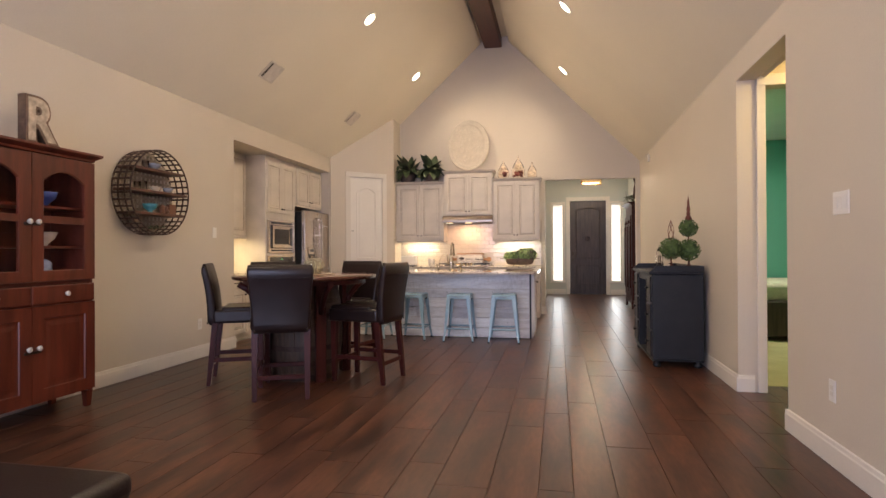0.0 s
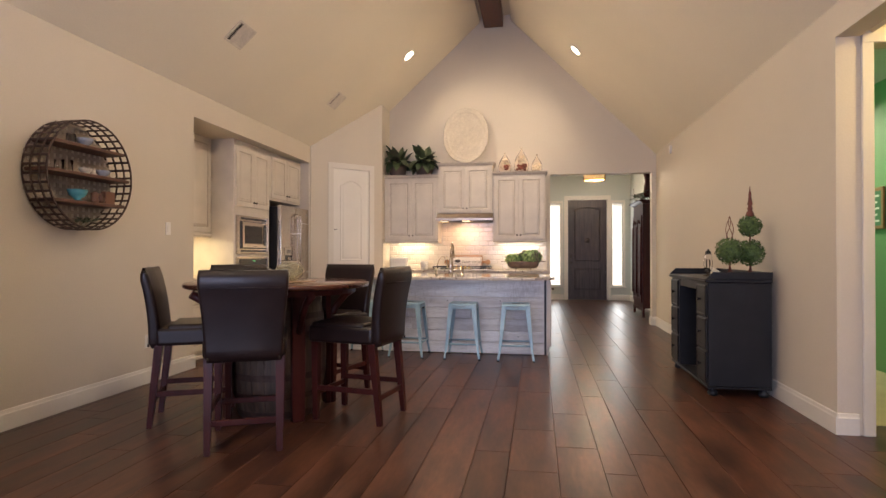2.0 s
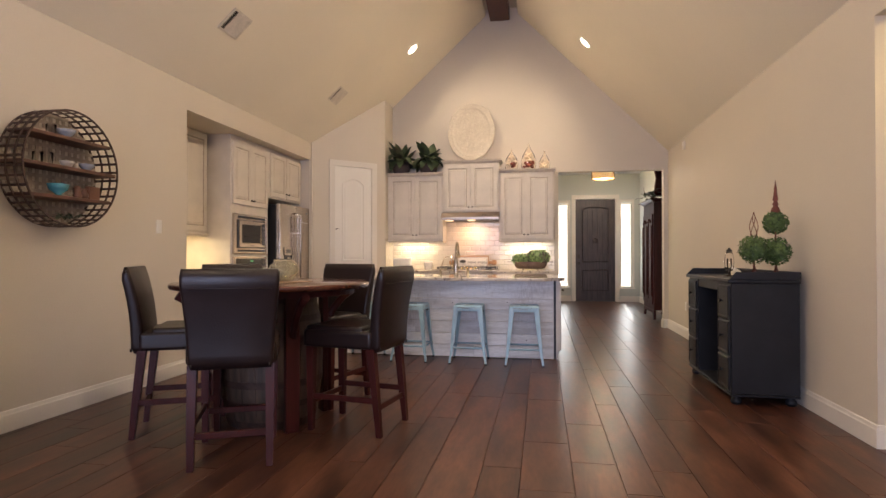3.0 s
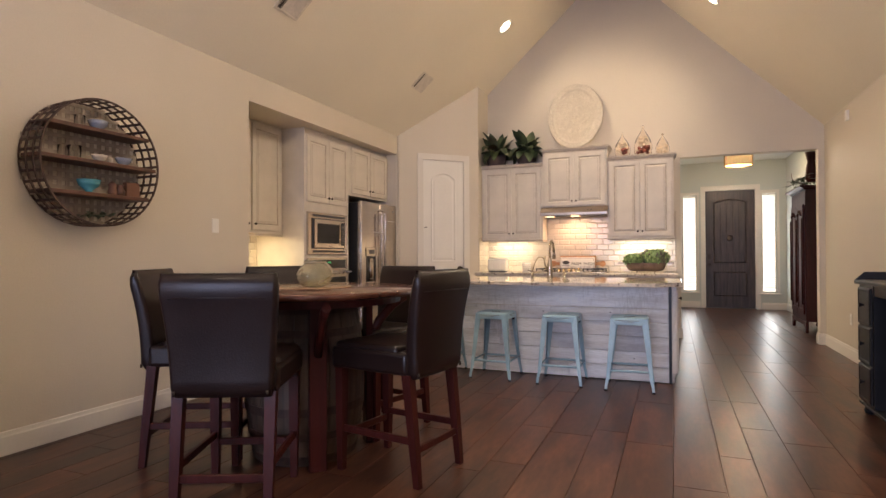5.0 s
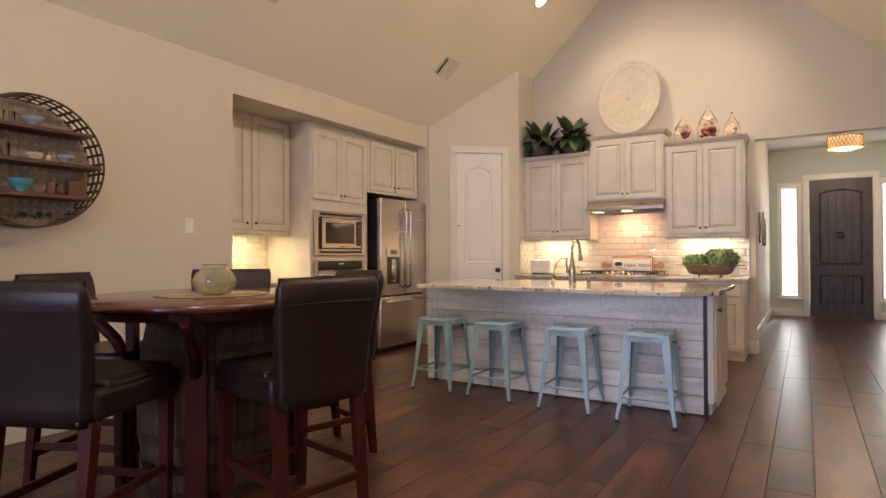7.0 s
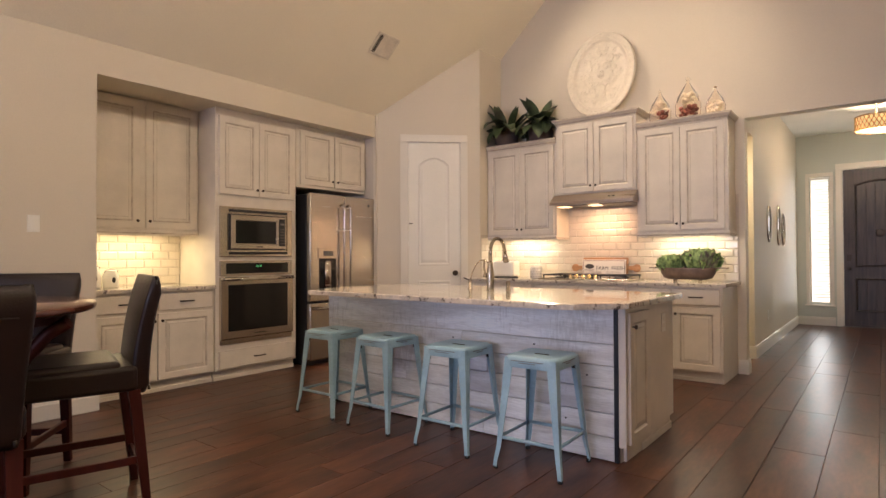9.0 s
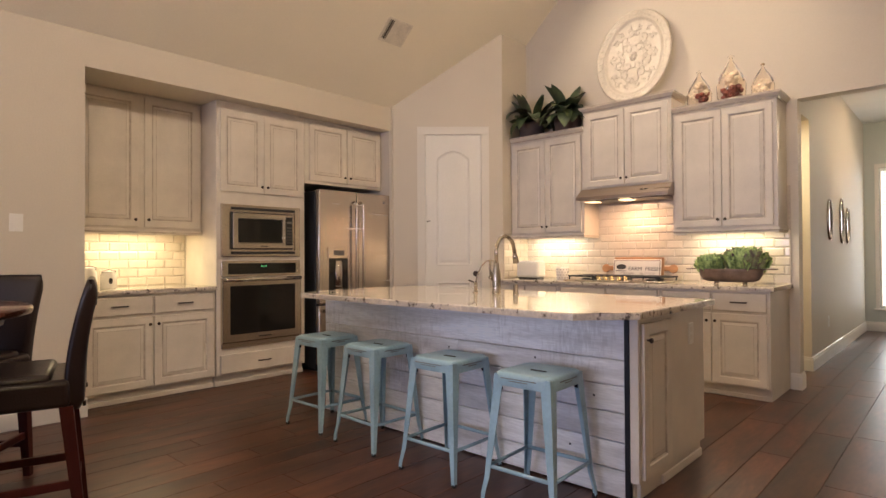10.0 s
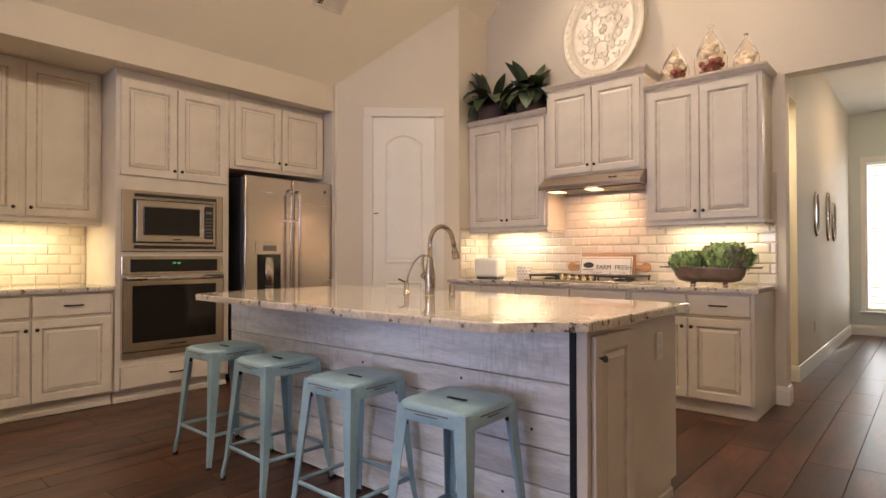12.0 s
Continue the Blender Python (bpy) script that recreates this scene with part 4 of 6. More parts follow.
part("lazy_susan", b, mat("pale_disc", (0.30, 0.20, 0.13), 0.25, var=0.2, scale=6, stretch=(1, 6, 1)), tb, "pale turning disc set on the tabletop")
M_BARREL = mat("barrel_oak", (0.080, 0.050, 0.032), 0.6, var=0.45, scale=4, stretch=(6, 6, 0.7), bump=0.2, bscale=30)
barrel = new("barrel")
barrel.parent = tb
NST = 22


def barrel_r(z):
    u = (z - 0.43) / 0.43
    return 0.335 - 0.055 * u * u


for i in range(NST):
    a0, a1 = 2 * math.pi * (i + 0.02) / NST, 2 * math.pi * (i + 0.98) / NST
    b = B()
    loops = []
    for k in range(9):
        z = 0.002 + 0.858 * k / 8
        r = barrel_r(z)
        loops.append([(rr_ * math.cos(a), rr_ * math.sin(a), z) for rr_, a in ((r - 0.02, a0), (r - 0.001, a0), (r, (a0 + a1) / 2), (r - 0.001, a1), (r - 0.02, a1))])
    loft(b, loops)
    part("stave", b, M_BARREL, barrel)
for z0, z1 in ((0.012, 0.055), (0.14, 0.18), (0.27, 0.315), (0.55, 0.595), (0.68, 0.72), (0.80, 0.845)):
    b = B()
    lathe(b, [(barrel_r(z0) + 0.0008, z0), (barrel_r(z0) + 0.0035, z0), (barrel_r(z1) + 0.0035, z1), (barrel_r(z1) + 0.0008, z1)], seg=44, caps=False, smooth=False)
    part("hoop", b, M_IRON, barrel, "dark iron hoop")
for k in range(4):
    a = radians(45 + 90 * k)
    b = B()
    box(b, 0.345, 0.385, -0.045, 0.045, 0.001, 0.861, 0.004)
    tube(b, [(0.38, 0, 0.60), (0.44, 0, 0.72), (0.52, 0, 0.81), (0.60, 0, 0.86)], 0.022, 8, flat=1.3)
    bmesh.ops.transform(b, matrix=pose(0, 0, 0, 0, 0, math.degrees(a)), verts=b.verts)
    part("post", b, M_CHERRY, tb)


def dining_chair(m):
    """Origin under the middle of the rear legs, facing +x."""
    c = thing("dining_chair", m, "counter-height dining chair in dark brown leather on cherry legs", "chair", "chairs round the table")
    SW, SD, SZ = 0.46, 0.47, 0.655
    b = B()
    box(b, -0.015, SD, -SW / 2, SW / 2, SZ - 0.125, SZ - 0.012, 0.022, seg=3)
    seat = part("seat", b, M_LEATHER, c)
    b = B()
    box(b, 0.05, SD - 0.012, -SW / 2 + 0.012, SW / 2 - 0.012, SZ - 0.035, SZ + 0.012, 0.022, seg=3)
    part("cushion", b, M_LEATHER, seat)
    # the back: a padded slab that leans and curls outwards at the top
    b = B()
    loops = []
    for k in range(15):
        u = k / 14
        z = 0.515 + 0.512 * u
        x = -0.005 - 0.02 * u - 0.065 * u ** 2.4
        th = 0.078 - 0.022 * u
        w = SW / 2 - 0.019 + 0.042 * u ** 1.4
        if k == 13:
            th, w = th - 0.010, w - 0.003
        if k == 14:
            th, w = th - 0.03, w - 0.016
        if k == 0:
            th, w = th - 0.016, w - 0.008
        r = 0.020
        n = []
        for cx, cy, a0 in ((1, 1, 0), (-1, 1, 90), (-1, -1, 180), (1, -1, 270)):
            for i in range(4):
                a = radians(a0 + 30 * i)
                yy = cy * (w - r) + r * math.sin(a)
                n.append((x - th / 2 + 0.02 + cx * (th / 2 - r) + r * math.cos(a), yy, z + 0.03 * u ** 5 * ((yy / w) ** 2 - 0.6)))
        loops.append(n)
    loft(b, loops, smooth=True)
    back = part("backrest", b, M_LEATHER, c)
    b = B()
    u = 0.82
    xs_ = -0.005 - 0.02 * u - 0.065 * u ** 2.4 + 0.02 - (0.078 - 0.022 * u) - 0.0005
    tube(b, [(xs_, -SW / 2 + 0.03, 0.515 + 0.512 * u), (xs_ - 0.001, 0, 0.515 + 0.512 * u + 0.002), (xs_, SW / 2 - 0.03, 0.515 + 0.512 * u)], 0.0028, 6)
    part("seam", b, M_LEATHER, back)
    for y in (-SW / 2 + 0.036, SW / 2 - 0.036):
        b = B()
        tube(b, [(-0.062, y, 0.525), (-0.062, y, 0.545)], 0.006, 8)
        part("corner_tack", b, M_BRONZE, back)
    for y in (-0.195, 0.195):
        for x, lean in ((0.0, -0.055), (SD - 0.045, 0.0)):
            b = B()
            loft(b, [[(x + lean * (1 - u) + dx * s, y + dy * s, z) for dx, dy in ((-1, -1), (1, -1), (1, 1), (-1, 1))] for u, z, s in ((0.0, 0.001, 0.016), (0.35, 0.19, 0.020), (1.0, 0.535, 0.024))])
            part("leg", b, M_CHERRY, c)
        b = B()
        box(b, -0.02, SD - 0.06, y - 0.010, y + 0.010, 0.20, 0.235, 0.003)
        part("stretcher", b, M_CHERRY, c)
    for x, z in ((-0.035, 0.155), (SD - 0.045, 0.165)):
        b = B()
        box(b, x - 0.010, x + 0.010, -0.178, 0.178, z, z + 0.035, 0.003)
        part("stretcher", b, M_CHERRY, c)
    return c


def seat_at(x, y, facing):
    # rear feet lean back 0.055 from the seat's rear edge
    a = radians(facing)
    return pose(x + 0.055 * math.cos(a), y + 0.055 * math.sin(a), 0, 0, 0, facing)


ch = dining_chair(seat_at(-3.105, 4.195, 26))
for x, y, a in ((-2.185, 3.70, 114), (-1.526, 4.50, 170), (-2.14, 5.365, 254), (-3.02, 5.165, 320)):
    copy_thing(ch, seat_at(x, y, a))

# glass vase on the table
M_VASE = mat("amber_crackle_glass", (0.93, 0.84, 0.66), 0.10, 0.0, var=0.2, scale=14, bump=0.6, bscale=38, fine=0.12)
M_VASE.node_tree.nodes["Principled BSDF"].inputs["Transmission Weight"].default_value = 0.88
vs = thing("glass_vase", pose(-2.29, 4.52, 0.9355) @ Matrix.Scale(0.85, 4), "round amber crackle-glass vase with a rope collar", "vase")
b = B()
lathe(b, [(0.055, 0.0), (0.085, 0.012), (0.115, 0.055), (0.118, 0.085), (0.100, 0.125), (0.068, 0.150), (0.064, 0.165), (0.072, 0.175), (0.066, 0.174), (0.058, 0.163), (0.062, 0.148), (0.094, 0.122), (0.112, 0.085), (0.109, 0.056), (0.080, 0.016), (0.05, 0.006)], seg=36)
part("bowl", b, M_VASE, vs)
b = B()
lathe(b, [(0.070, 0.158), (0.075, 0.163), (0.070, 0.168), (0.064, 0.163)], seg=28, caps=False)
tube(b, [(0.072, 0.02, 0.16), (0.105, 0.035, 0.12), (0.118, 0.03, 0.08), (0.10, -0.03, 0.05), (0.085, -0.07, 0.03)], 0.007, 6)
part("rope_collar", b, mat("jute_rope", (0.42, 0.34, 0.22), 0.9, var=0.2, bump=0.5), vs, "pale jute rope")

# ---- wall basket shelf ----
bk = thing("wall_basket_shelf", pose(XL + 0.003, 4.312, 1.692, 0, 0, 90), "round rusty iron basket shelf on the wall with small dishes", "wall shelf")
R, D = 0.39, 0.20


def ring(bm, r, y, thick, seg=56):
    pts = [(r * math.cos(2 * math.pi * i / seg), y, r * math.sin(2 * math.pi * i / seg)) for i in range(seg)]
    loops = [[(x * (1 + o / r), yy + q, z * (1 + o / r)) for o, q in ((-thick, -thick), (thick, -thick), (thick, thick), (-thick, thick))] for x, yy, z in pts]
    rows = [[bm.verts.new(p) for p in lp] for lp in loops]
    for i in range(seg):
        a, c = rows[i], rows[(i + 1) % seg]
        for k in range(4):
            bm.faces.new((a[k], a[(k + 1) % 4], c[(k + 1) % 4], c[k]))


for y, r in ((-0.012, R * 0.99), (-0.075, R), (-0.14, R), (-D, R)):
    b = B()
    ring(b, r, y, 0.005)
    part("hoop", b, M_IRON, bk)
for k in range(40):
    a = 2 * math.pi * (k + 0.5) / 40
    b = B()
    box(b, R - 0.003, R + 0.0, -D + 0.002, -0.008, -0.0085, 0.0085)
    bmesh.ops.transform(b, matrix=Matrix.Rotation(-a, 4, "Y"), verts=b.verts)
    part("band", b, M_IRON, bk)
M_WOVEN = mat("woven_iron_strip", (0.36, 0.295, 0.225), 0.6, 0.1, var=0.3, scale=12, bump=0.2)
for k in range(-7, 8):
    o = k * 0.052
    h = math.sqrt(max(0, R * R - o * o)) - 0.004
    b = B()
    box(b, o - 0.0135, o + 0.0135, -0.011 - 0.003 * (k % 2), -0.008 - 0.003 * (k % 2), -h, h)
    part("woven_strip", b, M_WOVEN, bk)
    b = B()
    box(b, -h, h, -0.0175 - 0.003 * (k % 2), -0.0145 - 0.003 * (k % 2), o - 0.012, o + 0.012)
    part("woven_strip", b, M_WOVEN, bk)
SHZ = (0.20, 0.0, -0.20)
for z in SHZ:
    h = math.sqrt(R * R - z * z) - 0.006
    b = B()
    box(b, -h, h, -D + 0.008, -0.022, z - 0.012, z + 0.012, 0.003)
    part("shelf", b, M_SHELFW, bk, "dark wooden shelf board")


def on_shelf(name, dy, z, prof, material, label, category, sc=1.0):
    ob = one(name, lathe(B(), [(r * sc, h * sc) for r, h in prof], seg=20), material, label, category, m=pose(XL + 0.115, 4.312 + dy, z))
    return ob


S1, S2, S3 = 1.692 + 0.2125, 1.692 + 0.0125, 1.692 - 0.1875
M_TURQ = mat("turquoise_glass", (0.075, 0.27, 0.31), 0.15, var=0.1)
M_BLUEG = mat("cut_blue_glass", (0.30, 0.32, 0.37), 0.12, var=0.2, scale=20)
M_TERRA = mat("terracotta", (0.17, 0.075, 0.042), 0.6, var=0.2)
BOWL = [(0.02, 0), (0.022, 0.008), (0.045, 0.03), (0.055, 0.055), (0.052, 0.055), (0.04, 0.03), (0.015, 0.012)]
CUP = [(0.022, 0), (0.028, 0.002), (0.031, 0.07), (0.029, 0.07), (0.026, 0.006), (0.01, 0.005)]
on_shelf("glass_dish", 0.02, S1, BOWL, M_BLUEG, "cut glass dish on the wall shelf", "dish", 1.1)
on_shelf("glass_tumbler", -0.10, S1, CUP, M_GLASS, "clear glass tumbler on the wall shelf", "glass")
on_shelf("glass_tumbler", -0.20, S2, CUP, M_GLASS, "clear glass tumbler on the wall shelf", "glass")
on_shelf("glass_tumbler", -0.13, S2, CUP, M_GLASS, "clear glass tumbler on the wall shelf", "glass", 1.15)
on_shelf("ceramic_bowl", 0.03, S2, BOWL, M_CERAM, "small patterned ceramic bowl", "bowl", 0.85)
on_shelf("ceramic_cup", 0.10, S2, CUP, M_CERAM, "small cream ceramic cup", "cup", 0.6)
on_shelf("glass_dish", 0.20, S2, BOWL, M_BLUEG, "blue cut glass dish", "dish", 0.95)
on_shelf("turquoise_dish", -0.04, S3, [(0.03, 0), (0.03, 0.006), (0.016, 0.014), (0.05, 0.04), (0.062, 0.075), (0.058, 0.076), (0.046, 0.042), (0.01, 0.02)], M_TURQ, "scalloped turquoise footed dish", "dish", 1.1)
on_shelf("clay_figure", 0.12, S3, [(0.02, 0), (0.03, 0.02), (0.022, 0.05), (0.028, 0.07), (0.01, 0.09)], M_TERRA, "small brown clay jug", "jug")
on_shelf("clay_jug", 0.17, S3, [(0.028, 0), (0.036, 0.03), (0.02, 0.06), (0.024, 0.075)], M_SHELFW, "small dark clay jug", "jug")
bkb = box(B(), -0.05, 0.05, -0.02, 0.02, 0, 0.10, 0.003)
one("small_book", bkb, M_TERRA, "small rust-brown book on the wall shelf", "book", m=pose(XL + 0.10, 4.312 + 0.27, S3, 0, 0, 90))

# ---- switches, outlets, thermostat, vents, cans ----


def plate(name, m, w, h, label, category, n=1, outlet=False):
    p = thing(name, m, label, category)
    b = B()
    loft(b, [[(x - w / 2, y, z - h / 2) for x, y, z in rect_rings(w, h, yy, i)] for i, yy in ((0, -0.0005), (0, -0.003), (0.004, -0.006))])
    part("cover", b, M_WHITE, p)
    for k in range(n):
        x = (k - (n - 1) / 2) * 0.046
        if outlet:
            for z in (-0.026, 0.006):
                b = B()
                box(b, x - 0.016, x + 0.016, -0.0085, -0.0065, z, z + 0.022, 0.0006)
                part("socket", b, M_TRIM, p)
        else:
            b = B()
            box(b, x - 0.0155, x + 0.0155, -0.010, -0.0065, -0.032, 0.032, 0.0012)
            part("rocker", b, M_WHITE, p)
    return p


plate("light_switch", pose(XL, 5.44, 1.36, 0, 0, 90), 0.075, 0.118, "white rocker light switch on the wall", "light switch")
plate("wall_outlet", pose(XL, 5.17, 0.365, 0, 0, 90), 0.072, 0.116, "white wall outlet above the baseboard", "outlet", outlet=True)
plate("light_switch", pose(XR, 2.91, 1.37, 0, 0, -90), 0.165, 0.118, "white triple rocker light switch on the wall", "light switch", 3)
plate("wall_outlet", pose(XR, 3.02, 0.39, 0, 0, -90), 0.072, 0.116, "white wall outlet above the baseboard", "outlet", outlet=True)
plate("wall_outlet", pose(XR, 9.0, 0.42, 0, 0, -90), 0.072, 0.116, "white wall outlet above the baseboard", "outlet", outlet=True)
plate("wall_outlet", pose(HWX, 11.9, 0.40, 0, 0, 90), 0.072, 0.116, "white wall outlet in the hall", "outlet", outlet=True)
sens = thing("wall_sensor", pose(XR, 9.02, 2.585, 0, 0, -90), "small white sensor box high on the wall", "sensor")
b = B()
box(b, -0.035, 0.035, -0.028, -0.0005, -0.055, 0.055, 0.006, seg=2)
part("case", b, M_WHITE, sens)
b = B()
box(b, -0.02, 0.02, -0.0295, -0.0282, -0.04, -0.012, 0.0005)
part("lens", b, M_TRIM, sens)


def on_slope(x, y, drop=0.0):
    """A frame lying on the ceiling's slope, its z pointing out of the room."""
    left = x < XC
    a = math.degrees(math.atan(SL if left else SR))
    return pose(x, y, gable_z(x) - drop, 0, -a if left else a, 0)


M_VENT = mat("dusty_vent_paint", (0.66, 0.59, 0.49), 0.5, var=0.08, scale=12)
M_DUCT = mat("duct_shade", (0.05, 0.04, 0.03), 0.8)


def vent(m):
    v = thing("ceiling_vent", m, "white slatted air vent on the sloped ceiling", "vent", "ceiling vents")
    b = B()
    w, l = 0.17, 0.30
    for x0, x1, y0, y1 in ((-w, -w + 0.03, -l / 2, l / 2), (w - 0.03, w, -l / 2, l / 2)):
        box(b, x0 * 0.72, x1 * 0.72 if x1 > 0 else x1 * 0.72, y0, y1, -0.012, -0.001, 0.003)
    box(b, -w * 0.72 + 0.02, w * 0.72 - 0.02, -l / 2, -l / 2 + 0.025, -0.0115, -0.001)
    box(b, -w * 0.72 + 0.02, w * 0.72 - 0.02, l / 2 - 0.025, l / 2, -0.0115, -0.001)
    part("frame", b, M_VENT, v)
    # Dark sheet on the ceiling stands in for the shade inside a duct.
    b = B()
    box(b, -0.108, 0.108, -l / 2 + 0.01, l / 2 - 0.01, -0.0009, -0.0004)
    part("backing", b, M_DUCT, v, "dark sheet standing in for the shaded duct behind the slats")
    for k in range(9):
        y = -l / 2 + 0.032 + k * 0.0275
        b = B()
        s = -0.012 if k < 2 else 0.022
        loft(b, [[(x, y + 0.006 + s / 2, -0.012), (x, y + 0.008 + s / 2, -0.012), (x, y + 0.008 - s / 2, -0.002), (x, y + 0.006 - s / 2, -0.002)] for x in (-0.105, 0.105)])
        part("slat", b, M_VENT, v)
    return v


v1 = vent(on_slope(-3.36, 5.75))
copy_thing(v1, on_slope(-3.315, 8.286))


def can(m):
    c = thing("recessed_light", m, "lit recessed ceiling light with a white trim ring", "ceiling light", "recessed ceiling lights")
    b = B()
    lathe(b, [(0.078, -0.001), (0.080, -0.010), (0.105, -0.007), (0.108, -0.001)], seg=28, caps=False)
    part("trim_ring", b, M_WHITE, c)
    b = B()
    lathe(b, [(0.0005, -0.003), (0.077, -0.003)], seg=24, caps=False)
    part("lens", b, M_LAMP, c, "glowing warm lens")
    return c


c0 = can(on_slope(*CANS[0]))
for p in CANS[1:]:
    copy_thing(c0, on_slope(*p))

# ---- chest with topiaries ----
CX0, CX1, CY0, CY1 = 0.79, 1.255, 5.465, 6.66
chest = thing("kneehole_chest", pose(CX0, CY1, 0, 0, 0, -90), "black painted kneehole chest with six drawers on ball feet", "chest")
CL, CD, CZ = CY1 - CY0, CX1 - CX0, 0.93
b = B()
box(b, 0, 0.30, 0.0, CD, 0.085, CZ - 0.03, 0.003)
part("drawer_case", b, M_BLACK, chest)
b = B()
box(b, CL - 0.30, CL, 0.0, CD, 0.085, CZ - 0.03, 0.003)
part("drawer_case", b, M_BLACK, chest)
b = B()
box(b, 0.301, CL - 0.301, CD - 0.02, CD, 0.085, CZ - 0.03)
part("back_panel", b, M_BLACK, chest)
b = B()
box(b, 0.301, CL - 0.301, 0.004, CD - 0.021, CZ - 0.10, CZ - 0.03, 0.002)
part("apron", b, M_BLACK, chest)
b = B()
box(b, -0.006, CL + 0.006, -0.008, CD, 0.065, 0.084, 0.004)
part("base_moulding", b, M_BLACK, chest)
b = B()
box(b, -0.022, CL + 0.022, -0.028, CD + 0.002, CZ - 0.029, CZ, 0.008, seg=2)
top = part("top", b, M_BLACK, chest)
for x0, x1 in ((-0.022, -0.004), (CL + 0.004, CL + 0.022)):
    b = B()
    loft(b, [[(x, -0.020, CZ + 0.0005), (x, 0.035, CZ + 0.055), (x, CD, CZ + 0.055), (x, CD, CZ + 0.0005)] for x in (x0, x1)])
    part("gallery_end", b, M_BLACK, chest)
b = B()
box(b, -0.0035, CL + 0.0035, CD - 0.016, CD, CZ + 0.0005, CZ + 0.055, 0.003)
part("gallery_back", b, M_BLACK, chest)
for x0 in (0.02, CL - 0.28):
    for k in range(3):
        z0 = 0.105 + k * 0.262
        b = B()
        loft(b, [[(x0 + x, y - 0.002, z0 + z) for x, y, z in rect_rings(0.26, 0.25, yy, i)] for i, yy in ((0, 0), (0, -0.010), (0.010, -0.016), (0.020, -0.016), (0.024, -0.013))])
        d = part("drawer", b, M_BLACK, chest)
        b = B()
        lathe(b, [(0.008, 0), (0.008, 0.012), (0.016, 0.02), (0.014, 0.028)], seg=14)
        bmesh.ops.transform(b, matrix=pose(x0 + 0.13, -0.016, z0 + 0.135, 90), verts=b.verts)
        part("knob", b, M_BLACK, d)
for x in (0.05, CL - 0.05):
    for y in (0.045, CD - 0.045):
        b = B()
        lathe(b, [(0.020, 0.001), (0.034, 0.008), (0.040, 0.026), (0.034, 0.044), (0.022, 0.052), (0.030, 0.0645)], x, y, 18)
        part("foot", b, M_BLACK, chest)
CZT = CZ


def leaf_ball(parent, c, r, n, material, seed, size=0.022, name="foliage"):
    """A clipped ball of many small leaves over a dark core."""
    rn = random.Random(seed)
    b = B()
    for i in range(n):
        z = 1 - 2 * (i + 0.5) / n
        a = i * 2.399963
        q = math.sqrt(1 - z * z)
        d = Vector((q * math.cos(a), q * math.sin(a), z))
        p = Vector(c) + d * r * rn.uniform(0.90, 1.06)
        t = Vector((rn.uniform(-1, 1), rn.uniform(-1, 1), rn.uniform(-1, 1))).cross(d).normalized()
        w = d.cross(t)
        out = d * rn.uniform(0.2, 0.9) + t
        out.normalize()
        s = size * rn.uniform(0.7, 1.3)
        vs_ = [b.verts.new(v) for v in (p, p + out * s * 0.5 + w * s * 0.38, p + out * s, p + out * s * 0.5 - w * s * 0.38)]
        b.faces.new(vs_)
    spherish(b, c, r * 0.88, 2, 1.0, 0.1)
    return part(name, b, material, parent)


M_BOX = mat("boxwood_leaf", (0.085, 0.135, 0.035), 0.6, var=0.45, scale=30, alt=(0.035, 0.065, 0.016), fine=0.2)
M_RUSTR = mat("rust_red_metal", (0.16, 0.045, 0.03), 0.55, 0.3, var=0.3, scale=20)


def topiary(m, balls, tip, label, seed, spiral):
    t = thing("topiary", m, label, "topiary", "topiaries on the chest")
    b = B()
    for k in range(3):
        a = 2 * math.pi * k / 3
        tube(b, [(0.045 * math.cos(a), 0.045 * math.sin(a), 0.003), (0.030 * math.cos(a), 0.030 * math.sin(a), 0.03), (0.012 * math.cos(a), 0.012 * math.sin(a), 0.06), (0.004 * math.cos(a), 0.004 * math.sin(a), 0.10)], 0.004, 6)
    part("foot_scrolls", b, M_RUSTR, t)
    b = B()
    tube(b, [(0, 0, 0.05), (0, 0, balls[-1][0])], 0.006, 8)
    part("stem", b, M_RUSTR, t)
    for i, (z, r) in enumerate(balls):
        leaf_ball(t, (0, 0, z), r, 520, M_BOX, seed + i)
    z0 = balls[-1][0] + balls[-1][1] * 0.9
    b = B()
    if spiral:
        for k in range(4):
            a = 2 * math.pi * k / 4
            tube(b, [(0.03 * math.cos(a + 0.4 * s) * math.sin(math.pi * (0.25 + 0.75 * s / 6)), 0.03 * math.sin(a + 0.4 * s) * math.sin(math.pi * (0.25 + 0.75 * s / 6)), z0 + (tip - z0) * s / 6) for s in range(7)], 0.003, 5)
    else:
        h = tip - z0
        lathe(b, [(0.026, z0), (0.034, z0 + 0.04 * h), (0.026, z0 + 0.16 * h), (0.014, z0 + 0.22 * h), (0.022, z0 + 0.28 * h), (0.012, z0 + 0.36 * h), (0.020, z0 + 0.42 * h), (0.014, z0 + 0.55 * h), (0.010, z0 + 0.68 * h), (0.012, z0 + 0.74 * h), (0.005, z0 + 0.86 * h), (0.002, tip)], seg=14)
    part("finial", b, M_RUSTR, t, "rust-red turned finial")
    return t


